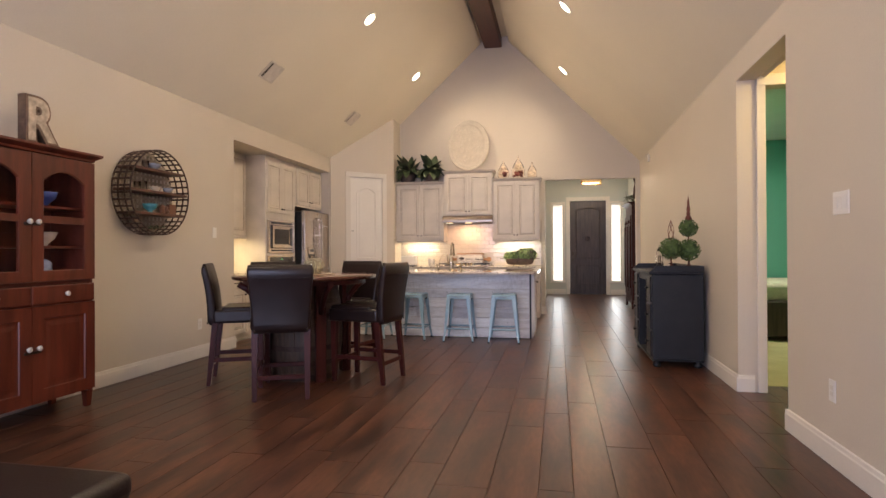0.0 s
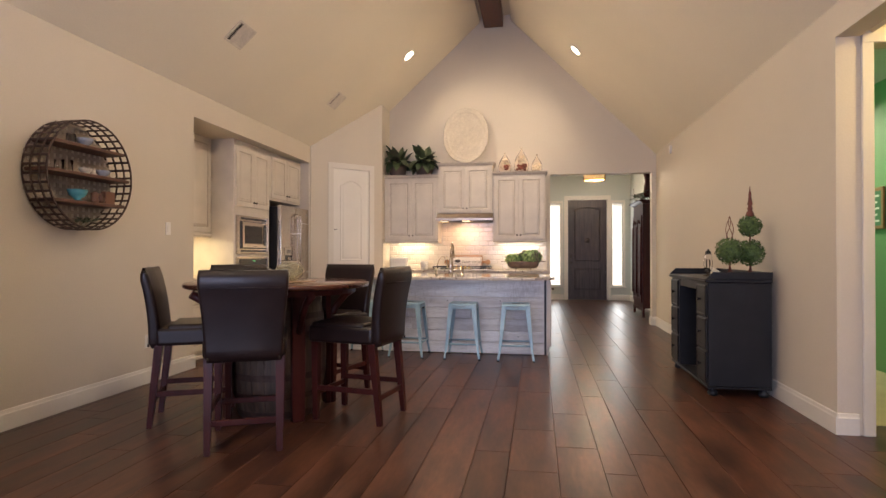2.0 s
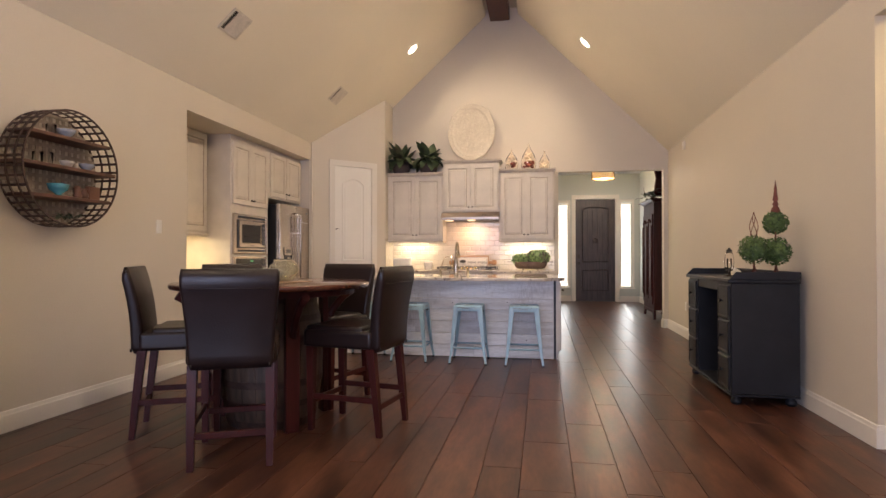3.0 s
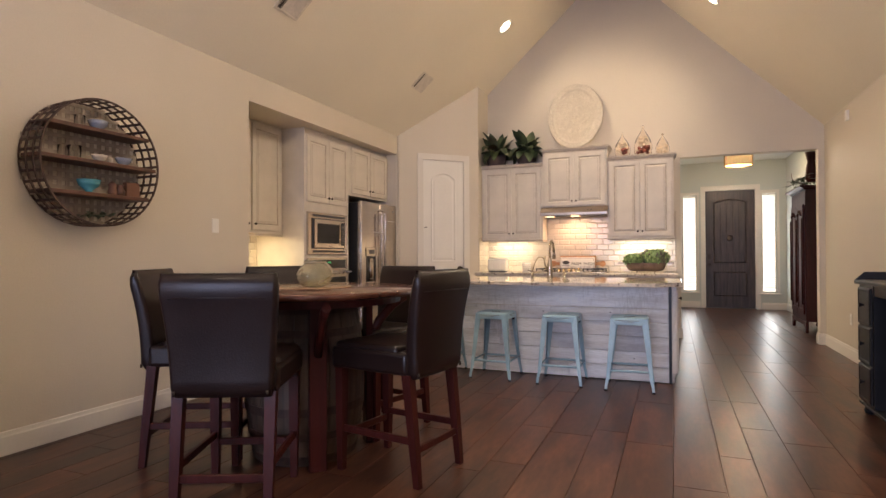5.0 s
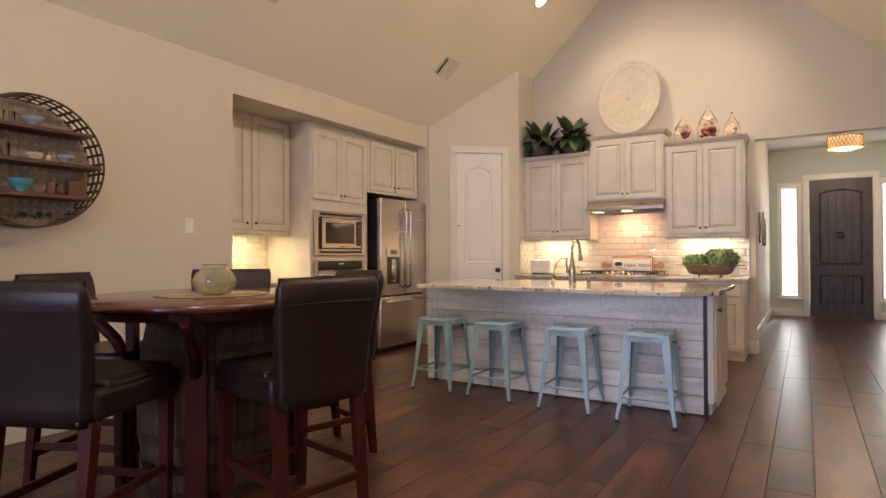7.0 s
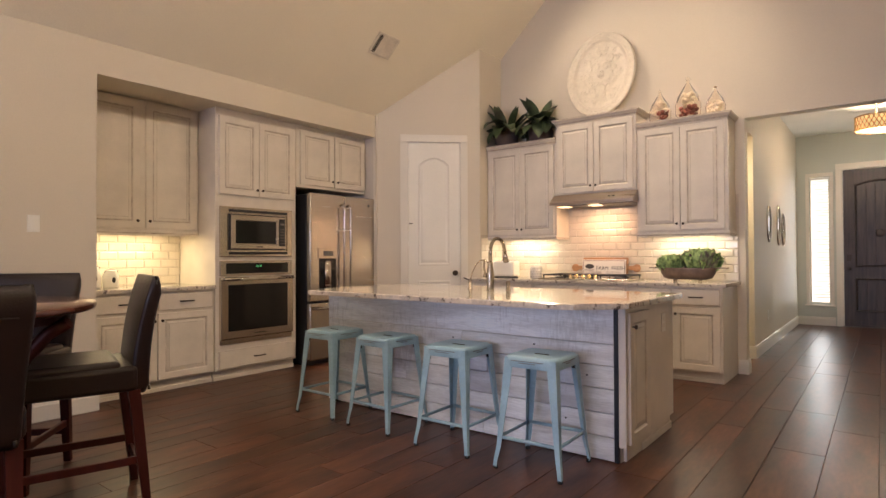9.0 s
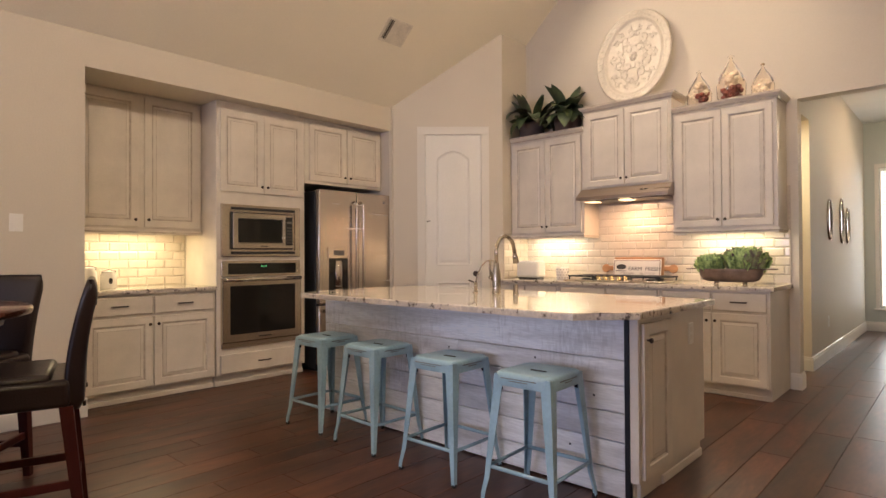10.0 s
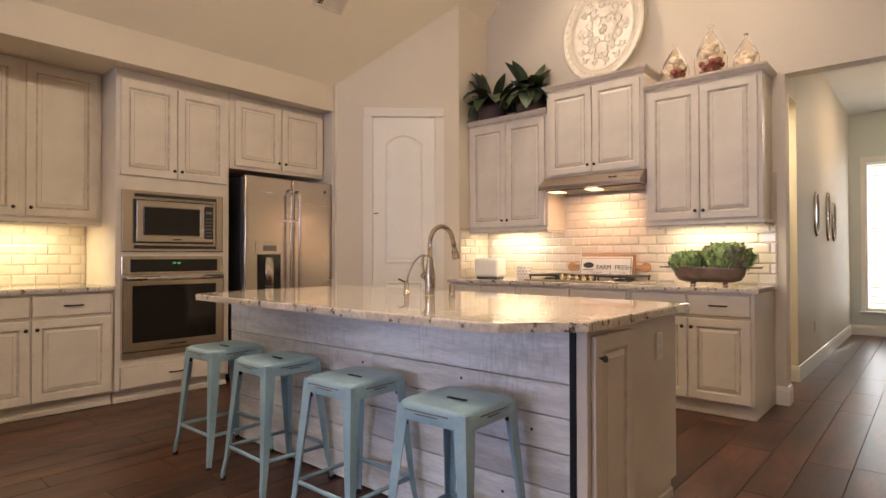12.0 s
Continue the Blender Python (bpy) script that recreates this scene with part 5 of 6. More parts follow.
topiary(pose(1.16, 5.64, CZT), ((0.205, 0.098), (0.425, 0.078)), 0.745, "double-ball boxwood topiary with a rust-red turned finial", 11, False)
topiary(pose(0.985, 5.575, CZT), ((0.22, 0.098),), 0.50, "single-ball boxwood topiary with a wire spire", 21, True)
lan = thing("hurricane_lantern", pose(0.955, 6.05, CZT), "small glass hurricane lantern in a dark metal cradle", "lantern")
b = B()
lathe(b, [(0.045, 0.0), (0.045, 0.006), (0.012, 0.012), (0.010, 0.035), (0.014, 0.04)], seg=20)
tube(b, [(0, -0.045, 0.15), (0, -0.052, 0.10), (0, -0.040, 0.055), (0, 0, 0.036), (0, 0.040, 0.055), (0, 0.052, 0.10), (0, 0.045, 0.15)], 0.005, 8)
part("cradle", b, M_BRONZE, lan)
b = B()
lathe(b, [(0.020, 0.045), (0.034, 0.07), (0.037, 0.13), (0.030, 0.185), (0.022, 0.205), (0.020, 0.205), (0.028, 0.184), (0.0345, 0.13), (0.0315, 0.071), (0.018, 0.048)], seg=20)
part("glass", b, M_GLASS, lan)
b = B()
lathe(b, [(0.030, 0.046), (0.022, 0.058), (0.010, 0.06)], seg=16)
part("lower_cap", b, M_BPLAST, lan, "dark metal cap")
b = B()
lathe(b, [(0.023, 0.206), (0.024, 0.218), (0.012, 0.226), (0.006, 0.24)], seg=16)
part("upper_cap", b, M_BPLAST, lan, "dark metal cap")
sh = thing("seashell_lamp", pose(1.10, 6.28, CZT), "pale translucent shell on the chest", "shell")
b = B()
loops = []
for k in range(9):
    u = k / 8
    loops.append([(0.09 * (u - 0.5) * 1.4, 0.075 * math.sin(math.pi * (0.15 + 0.85 * (1 - u))) * math.cos(a) * 0.6, 0.002 + 0.10 * (1 - u) * (0.5 + 0.5 * math.sin(a)) + 0.02) for a in [2 * math.pi * i / 14 for i in range(14)]])
loft(b, loops, smooth=True)
bmesh.ops.translate(b, verts=b.verts, vec=(0, 0, -0.021))
part("shell", b, mat("pale_shell", (0.75, 0.68, 0.55), 0.35, var=0.15, scale=20), sh)

# ---- hutch ----
HY0_, HY1_ = 2.29, 3.33
hutch = thing("hutch", pose(-3.52, HY0_, 0, 0, 0, 90), "red-brown pine hutch with arched glass doors above drawers", "hutch")
HL, HD, HZ = HY1_ - HY0_, 0.36, 1.86
b = B()
for x0, x1 in ((0, 0.03), (HL - 0.03, HL)):
    box(b, x0, x1, 0.0, HD, 0.12, HZ - 0.05, 0.002)
for x in (0, HL - 0.055):
    for y in (0, HD - 0.05):
        loft(b, [[(x + 0.008, y + 0.008, 0.001), (x + 0.045, y + 0.008, 0.001), (x + 0.045, y + 0.04, 0.001), (x + 0.008, y + 0.04, 0.001)], [(x, y, 0.1199), (x + 0.055, y, 0.1199), (x + 0.055, y + 0.05, 0.1199), (x, y + 0.05, 0.1199)]])
box(b, 0.0305, HL - 0.0305, HD - 0.02, HD - 0.002, 0.12, HZ - 0.05)
part("carcass", b, M_HUTCH, hutch)
for z, y0, th in ((0.13, 0.003, 0.022), (0.77, 0.003, 0.022), (0.92, 0.003, 0.022), (HZ - 0.075, 0.003, 0.022), (1.17, 0.05, 0.016), (1.45, 0.05, 0.016)):
    b = B()
    box(b, 0.0305, HL - 0.0305, y0, HD - 0.021, z, z + th)
    part("shelf", b, M_HUTCH, hutch)
b = B()
crown(b, HL, HD, HZ - 0.05, k=1.5)
part("cornice", b, (M_HUTCH, M_HUTCH), hutch)
M_CRYSTAL = mat("glass_knob", (0.70, 0.66, 0.60), 0.08, 0.3, var=0.1)


def crystal_knob(parent, x, z, y=-0.024):
    b = B()
    lathe(b, [(0.006, 0), (0.006, 0.010), (0.017, 0.016), (0.019, 0.026), (0.012, 0.034)], seg=10, smooth=False)
    bmesh.ops.transform(b, matrix=pose(x, y, z, 90), verts=b.verts)
    part("glass_knob", b, M_CRYSTAL, parent, "faceted glass knob")


dwid = (HL - 0.012) / 2
for i in (0, 1):
    x0 = 0.004 + i * (dwid + 0.004)
    z0, z1 = 0.945, HZ - 0.058
    e = 0.085
    # glazed door: a frame with an arched opening, cut by a middle rail
    b = B()
    hgt = z1 - z0
    zm = 1.34 - z0

    def out_loop(y):
        pts = [(0, y, 0), (dwid, y, 0)]
        for k in range(11):
            pts.append((dwid - dwid * k / 10, y, hgt))
        return pts

    def in_loop(y, g=0.0):
        return arch_outline(e + g, dwid - e - g, e * 0.8 + g, hgt - e - 0.085 - g, 0.075, y)
    loft(b, [out_loop(-0.003), out_loop(-0.023), in_loop(-0.023), in_loop(-0.019, 0.006), in_loop(-0.003, 0.006)], cap0=False, cap1=False)
    box(b, e + 0.001, dwid - e - 0.001, -0.022, -0.004, zm, zm + 0.05, 0.003)
    d = part("glass_door", b, M_HUTCH, hutch)
    d.matrix_local = pose(x0, 0, z0)
    b = B()
    box(b, e, dwid - e, -0.011, -0.008, e * 0.8, hgt - e - 0.01)
    p = part("pane", b, M_PANE, d, "old clear glass")
    p.visible_shadow = False
    crystal_knob(d, 0.03 if i else dwid - 0.03, 0.40)
    b = B()
    box(b, (0.0 if i else dwid - 0.06), (0.06 if i else dwid), -0.032, -0.0235, 0.375, 0.395, 0.003)
    part("turn_latch", b, M_BRONZE, d)
    b = B()
    loft(b, [[(x, y - 0.003, z) for x, y, z in rect_rings(dwid, 0.125, yy, g)] for g, yy in ((0, 0), (0, -0.014), (0.008, -0.020))])
    d = part("drawer", b, M_HUTCH, hutch)
    d.matrix_local = pose(x0, 0, 0.79)
    crystal_knob(d, dwid / 2, 0.063)
    b = B()
    loft(b, [[(x, y - 0.003, z) for x, y, z in rect_rings(dwid, 0.645, yy, g)] for g, yy in ((0, 0), (0, -0.020), (0.085, -0.020), (0.090, -0.012), (0.110, -0.011), (0.14, -0.016))])
    d = part("lower_door", b, M_HUTCH, hutch)
    d.matrix_local = pose(x0, 0, 0.135)
    crystal_knob(d, 0.035 if i else dwid - 0.035, 0.37)
    b = B()
    box(b, (0.0 if i else dwid - 0.06), (0.06 if i else dwid), -0.032, -0.0235, 0.335, 0.352, 0.003)
    part("turn_latch", b, M_BRONZE, d)


def in_hutch(name, dy, z, prof, material, label, category, sc=1.0):
    one(name, lathe(B(), [(r * sc, h * sc) for r, h in prof], seg=20), material, label, category, m=pose(-3.70, HY0_ + dy, z))


M_BLUEC = mat("blue_ceramic", (0.05, 0.07, 0.22), 0.2, var=0.2)
for dy in (0.26, 0.78):
    in_hutch("serving_bowl", dy, 1.4665, BOWL, M_BLUEC if dy > 0.5 else M_CERAM, "ceramic serving bowl behind the hutch glass", "bowl", 1.9)
    in_hutch("serving_bowl", dy, 1.1865, BOWL, M_CERAM, "ceramic serving bowl behind the hutch glass", "bowl", 1.8)
    in_hutch("stacked_plates", dy, 0.9425, [(0.06, 0), (0.10, 0.006), (0.105, 0.03), (0.09, 0.032)], M_CERAM, "stack of cream plates in the hutch", "plates")
    in_hutch("lidded_jar", dy + 0.02, 0.975, [(0.03, 0), (0.05, 0.03), (0.05, 0.09), (0.03, 0.11), (0.01, 0.12)], M_BLUEG, "small lidded jar in the hutch", "jar")


def text_mesh(text, size, depth, bevel=0.0, bold=0.0):
    cu = bpy.data.curves.new("letters", "FONT")
    cu.body, cu.size, cu.extrude, cu.bevel_depth, cu.align_x = text, size, depth, bevel, "CENTER"
    cu.offset = bold
    ob = bpy.data.objects.new("letters", cu)
    scene.collection.objects.link(ob)
    bpy.context.view_layer.update()
    me = bpy.data.meshes.new_from_object(ob.evaluated_get(bpy.context.evaluated_depsgraph_get()))
    bpy.data.objects.remove(ob)
    return me


M_LETTER = mat("aged_galvanized", (0.46, 0.38, 0.29), 0.5, 0.3, var=0.35, scale=18, bump=0.3, bscale=50)
M_RIM = mat("bronze_rim", (0.16, 0.10, 0.065), 0.5, 0.3, var=0.3, scale=15)
lt = thing("marquee_letter", pose(-3.68, 3.01, HZ + 0.0375, 0, 0, 84), "aged galvanized metal letter R on the hutch", "letter")
me = text_mesh("R", 0.40, 0.036, 0.004, 0.026)
me.materials.append(M_RIM)
lo = new("letter_body", me)
lo.parent = lt
lo.matrix_local = pose(0, 0, 0.031, 90) @ Matrix.Diagonal((0.82, 1, 1, 1))
me = text_mesh("R", 0.40, 0.002, 0.0, 0.012)
me.materials.append(M_LETTER)
lo2 = new("letter_face", me)
lo2.parent = lt
lo2.matrix_local = pose(0, -0.0425, 0.031, 90) @ Matrix.Diagonal((0.82, 1, 1, 1))
# ---- ottoman ----
ot = thing("ottoman", pose(-2.03, 0.80, 0), "dark brown leather ottoman with a cushioned top", "ottoman")
b = B()
box(b, -0.56, 0.56, -0.50, 0.50, 0.07, 0.33, 0.03, seg=3)
part("base", b, M_LEATHER, ot)
b = B()
box(b, -0.575, 0.575, -0.515, 0.515, 0.325, 0.425, 0.04, seg=4)
part("cushion", b, M_LEATHER, ot)
for x in (-0.5, 0.5):
    for y in (-0.44, 0.44):
        b = B()
        lathe(b, [(0.02, 0.001), (0.03, 0.071)], x, y, 12)
        part("foot", b, M_CHERRY, ot)

# ---- front door and sidelights ----
fdr = tagged(thing("door_2", pose(FDX0, HY1 + 0.03, 0), "closed dark-stained wooden front door with plank panels", "door"), kind="structure")
FWD, FHT = FDX1 - FDX0, 2.44
b = B()
box(b, 0, FWD, 0, 0.045, 0.012, FHT, 0.003)
part("slab", b, M_DOORW, fdr)
for z0, z1, rise in ((0.93, 2.20, 0.07), (0.24, 0.76, 0.0)):
    b = B()
    loops = [arch_outline(0.14 + i, FWD - 0.14 - i, z0 + i, z1 - i, rise, -d) for i, d in ((0, -0.001), (0, 0.012), (0.012, 0.018), (0.024, 0.010), (0.03, 0.001))]
    loft(b, loops, cap0=False, cap1=False)
    part("panel_moulding", b, M_DOORW, fdr)
    n = 5
    for k in range(n):
        x0 = 0.172 + (FWD - 0.344) * k / n
        x1 = 0.172 + (FWD - 0.344) * (k + 1) / n
        b = B()
        h1 = z1 - 0.03 + rise * (1 - (2 * ((x0 + x1) / 2) / FWD - 1) ** 2) * 0.9
        box(b, x0 + 0.003, x1 - 0.003, -0.006, -0.0005, z0 + 0.032, h1, 0.003)
        part("plank", b, M_DOORW, fdr)
b = B()
box(b, 0.035, 0.095, -0.012, -0.0005, 1.02, 1.12, 0.003)
part("lock_plate", b, M_BRONZE, fdr)
b = B()
lathe(b, [(0.030, 0), (0.030, 0.006), (0.012, 0.010), (0.012, 0.035), (0.028, 0.045), (0.030, 0.058), (0.018, 0.066)], seg=18)
bmesh.ops.transform(b, matrix=pose(0.065, 0, 0.90, 90), verts=b.verts)
part("door_knob", b, M_BRONZE, fdr)
b = B()
lathe(b, [(0.050, 0), (0.060, 0.008), (0.045, 0.016), (0.012, 0.022)], seg=20)
bmesh.ops.transform(b, matrix=pose(FWD / 2, -0.006, 1.45, 90), verts=b.verts)
part("carved_rosette", b, M_DOORW, fdr, "carved rosette on the upper panel")
b = B()
box(b, -0.0185, -0.003, 0.0, 0.10, 0, FHT + 0.003)
box(b, FWD + 0.003, FWD + 0.0185, 0.0, 0.10, 0, FHT + 0.003)
box(b, -0.0184, FWD + 0.0184, 0.0, 0.10, FHT + 0.0035, FHT + 0.018)
fj = structure("trim_front_door_jamb", b, M_TRIM)
fj.matrix_world = pose(FDX0, HY1 + 0.0005, 0)
b = B()
for x0, x1 in ((FDX0 - 0.095, FDX0 - 0.008), (FDX1 + 0.008, FDX1 + 0.095)):
    box(b, x0, x1, HY1 - 0.018, HY1 - 0.0005, 0, FHT + 0.0095, 0.004)
box(b, FDX0 - 0.095, FDX1 + 0.095, HY1 - 0.020, HY1 - 0.0005, FHT + 0.01, FHT + 0.10, 0.004)
structure("trim_front_door", b, M_TRIM, "cream front door casing")
b = B()
box(b, FDX0 - 0.02, FDX1 + 0.02, HY1 - 0.03, HY1 + 0.10, 0.0005, 0.011, 0.002)
structure("trim_threshold", b, M_RUB, "metal door threshold")
M_SLAT = mat("white_blind_slat", (0.86, 0.84, 0.80), 0.8, var=0.02)
M_SLAT.node_tree.nodes["Principled BSDF"].inputs["Transmission Weight"].default_value = 0.5
for i, (x0, x1) in enumerate(SLS):
    wob = tagged(thing("window_%d" % (i + 4), pose(0, 0, 0), "narrow sidelight window with a half-drawn white blind", "window"), kind="structure")
    b = B()
    for xa, xb in ((x0 - 0.05, x0), (x1, x1 + 0.05)):
        box(b, xa, xb, HY1 - 0.014, HY1 - 0.0005, 0.33, 2.3595, 0.003)
    box(b, x0 - 0.05, x1 + 0.05, HY1 - 0.014, HY1 - 0.0005, 2.36, 2.42, 0.003)
    box(b, x0, x0 + 0.018, HY1 + 0.06, HY1 + 0.10, 0.36, 2.36)
    box(b, x1 - 0.018, x1, HY1 + 0.06, HY1 + 0.10, 0.36, 2.36)
    part("window_frame", b, M_TRIM, wob)
    b = B()
    box(b, x0 - 0.07, x1 + 0.07, HY1 - 0.045, HY1 - 0.0005, 0.305, 0.3295, 0.005)
    part("window_sill", b, M_TRIM, wob)
    b = B()
    box(b, x0 + 0.018, x1 - 0.018, HY1 + 0.078, HY1 + 0.082, 0.36, 2.36)
    p = part("pane", b, M_PANE, wob)
    p.visible_shadow = False
    b = B()
    box(b, x0 + 0.006, x1 - 0.006, HY1 + 0.008, HY1 + 0.05, 2.315, 2.355, 0.003)
    part("blind_headrail", b, M_SLAT, wob)
    me = None
    for k in range(45):
        if me is None:
            b = B()
            box(b, x0 + 0.040, x1 - 0.008, HY1 + 0.008, HY1 + 0.048, 0, 0.0022)
            sl = part("blind_slat", b, M_SLAT, wob)
            me = sl.data
        else:
            sl = new("blind_slat", me)
            sl.parent = wob
        sl.matrix_local = Matrix.Translation((0, HY1 + 0.028, 2.29 - k * 0.042)) @ pose(0, 0, 0, -22) @ Matrix.Translation((0, -HY1 - 0.028, 0))

# ---- hall lamp, oval mirrors, armoire ----
hl = thing("drum_ceiling_lamp", pose(0.65, 13.0, 0), "lit drum ceiling lamp with a gold crystal lattice", "ceiling lamp")
b = B()
lathe(b, [(0.06, HCEIL + 0.05), (0.06, HCEIL + 0.03), (0.012, HCEIL + 0.02), (0.012, 2.85)], seg=18)
part("canopy", b, M_NICKEL, hl)
M_GOLD = mat("gold_lattice", (0.60, 0.42, 0.18), 0.25, 0.9, var=0.2)
RL = 0.225
b = B()
for z in (2.67, 2.845):
    lathe(b, [(RL - 0.004, z), (RL + 0.004, z), (RL + 0.004, z + 0.010), (RL - 0.004, z + 0.010)], seg=40, caps=False)
for k in range(28):
    for s in (-1, 1):
        a = 2 * math.pi * k / 28
        tube(b, [(RL * math.cos(a + s * 0.40 * u / 4), RL * math.sin(a + s * 0.40 * u / 4), 2.675 + 0.17 * u / 4) for u in range(5)], 0.0045, 4)
part("lattice_drum", b, M_GOLD, hl)
for k in range(3):
    a = 2 * math.pi * k / 3 + 0.4
    b = B()
    spherish(b, (0.10 * math.cos(a), 0.10 * math.sin(a), 2.77), 0.032, 2)
    part("bulb", b, M_LAMP, hl, "glowing bulb")
b = B()
for k in range(3):
    a = 2 * math.pi * k / 3 + 0.4
    tube(b, [(0, 0, 2.86), (0.10 * math.cos(a), 0.10 * math.sin(a), 2.80)], 0.006, 6)
    tube(b, [(0, 0, 2.855), (RL * math.cos(a), RL * math.sin(a), 2.85)], 0.004, 6)
part("arms", b, M_NICKEL, hl)
# Inner cylinder glows by itself, added for the look of crystals lit from within.
b = B()
lathe(b, [(RL - 0.012, 2.682), (RL - 0.010, 2.682), (RL - 0.010, 2.842), (RL - 0.012, 2.842)], seg=40, caps=False)
part("glow_cylinder", b, M_SHADEG, hl, "added glowing cylinder standing in for lit amber crystals")
M_MIRROR = mat("mirror", (0.85, 0.85, 0.85), 0.03, 1.0, var=0.0, fine=0.0)
for y, z, h in ((12.0, 1.50, 0.225), (12.80, 1.515, 0.27), (13.25, 1.475, 0.225)):
    ovl = thing("oval_mirror", pose(HWX + 0.0005, y, z, 0, 0, 90), "oval wall mirror in a silver frame", "mirror", "oval mirrors in the hall")
    b = B()
    loops = []
    for o, yy in ((0.0, -0.0005), (0.0, -0.016), (-0.010, -0.022), (-0.024, -0.016), (-0.028, -0.008)):
        loops.append([((0.13 + o) * math.cos(2 * math.pi * i / 36), yy, (h + o) * math.sin(2 * math.pi * i / 36)) for i in range(36)])
    loft(b, loops, cap0=False, cap1=False, smooth=True)
    part("frame", b, M_NICKEL, ovl)
    b = B()
    loft(b, [[((0.105) * math.cos(2 * math.pi * i / 36), yy, (h - 0.025) * math.sin(2 * math.pi * i / 36)) for i in range(36)] for yy in (-0.002, -0.008)])
    part("glass", b, M_MIRROR, ovl)

ar = thing("armoire", pose(1.30, 12.12, 0, 0, 0, -90), "carved dark mahogany armoire with greenery on top", "armoire")
AL, AD, AZ = 0.98, 0.37, 2.08
b = B()
box(b, 0, AL, 0, AD, 0.16, AZ - 0.06, 0.006)
part("body", b, M_CHERRY, ar)
b = B()
crown(b, AL, AD, AZ - 0.06, k=2.2)
part("cornice", b, (M_CHERRY, M_CHERRY), ar)
for x0 in (0.06, AL / 2 + 0.005):
    b = B()
    wdt = AL / 2 - 0.065
    loft(b, [[(x0 + x, y - 0.002, 0.26 + z) for x, y, z in rect_rings(wdt, 1.56, yy, g)] for g, yy in ((0, 0), (0, -0.020), (0.07, -0.020), (0.075, -0.008), (0.095, -0.008), (0.12, -0.016))])
    part("door", b, M_CHERRY, ar)
    for dx in (0.02, wdt - 0.02):
        b = B()
        tube(b, [(x0 + dx, -0.026, 0.40), (x0 + dx, -0.026, 1.62)], 0.014, 10)
        part("half_column", b, M_CHERRY, ar)
    b = B()
    for k in range(5):
        spherish(b, (x0 + wdt / 2 + (k - 2) * 0.06, -0.022, 1.72 - 0.018 * abs(k - 2)), 0.026, 1)
    part("carved_crest", b, M_CHERRY, ar)
b = B()
poly = [(0, 0.16), (0, 0.002), (0.06, 0.002), (0.08, 0.07), (0.16, 0.11), (AL - 0.16, 0.11), (AL - 0.08, 0.07), (AL - 0.06, 0.002), (AL, 0.002), (AL, 0.16)]
loft(b, [[(x, -0.006, z) for x, z in poly], [(x, 0.03, z) for x, z in poly]])
part("scalloped_apron", b, M_CHERRY, ar)
for x in (0.035, AL - 0.035):
    b = B()
    lathe(b, [(0.022, 0.001), (0.03, 0.03), (0.022, 0.06), (0.03, 0.159)], x, AD - 0.04, 12)
    part("foot", b, M_CHERRY, ar)

M_LEAFD = mat("dark_green_leaf", (0.060, 0.082, 0.036), 0.42, var=0.4, scale=12, alt=(0.022, 0.034, 0.018), fine=0.1)
M_LEAFB = mat("bronze_green_leaf", (0.060, 0.075, 0.035), 0.45, var=0.5, scale=10, alt=(0.04, 0.025, 0.02))


def leaf(bm, base, yaw, pitch, length, width, bend=0.6, n=6):
    """A pointed leaf with a folded midrib, bending over towards its tip."""
    p = Vector(base)
    d = Vector((math.cos(yaw) * math.cos(pitch), math.sin(yaw) * math.cos(pitch), math.sin(pitch)))
    side = Vector((-math.sin(yaw), math.cos(yaw), 0))
    rows = []
    for k in range(n + 1):
        u = k / n
        w = width * 0.5 * (math.sin(math.pi * min(1, u * 0.92 + 0.08)) ** 0.8) * (1 if k < n else 0.02)
        up = side.cross(d) * -1
        rows.append([bm.verts.new(p + side * w * s + up * (abs(s) * w * 0.35)) for s in (-1, 0, 1)])
        d = (d + Vector((0, 0, -bend / n))).normalized()
        p = p + d * (length / n)
    for k in range(n):
        for s in (0, 1):
            f = bm.faces.new((rows[k][s], rows[k][s + 1], rows[k + 1][s + 1], rows[k + 1][s]))
            f.smooth = True


gr = thing("greenery_garland", pose(1.42, 11.75, AZ + 0.075), "trailing dark greenery with a curled twig on the armoire", "greenery")
rn = random.Random(8)
b = B()
for k in range(90):
    leaf(b, (rn.uniform(-0.12, 0.12), rn.uniform(-0.42, 0.42), rn.uniform(0, 0.10)), rn.uniform(0, 6.28), rn.uniform(0.0, 1.0), rn.uniform(0.08, 0.16), 0.035, 0.9, 4)
part("leaves", b, M_LEAFD, gr)
b = B()
tube(b, [(0, 0, 0.0), (-0.08, 0.28, 0.08), (-0.10, 0.42, 0.14), (-0.10, 0.48, 0.24)], 0.009, 6, r1=0.004)
part("twig", b, M_SHELFW, gr)
b = B()
lathe(b, [(0.05, 0), (0.08, 0.05), (0.07, 0.20), (0.05, 0.30), (0.08, 0.44)], 0.02, -0.30, 16)
part("dark_vase", b, M_CHERRY, gr)

sp = thing("leafy_sprig", pose(XL + 0.10, 4.342, 1.372), "small green leafy sprig lying in the wall basket", "greenery")
b = B()
rn = random.Random(5)
for k in range(26):
    leaf(b, (rn.uniform(-0.05, 0.05), rn.uniform(-0.09, 0.09), 0.0), rn.uniform(0, 6.28), rn.uniform(0.1, 0.9), rn.uniform(0.04, 0.07), 0.022, 0.9, 4)
part("leaves", b, M_LEAFD, sp)

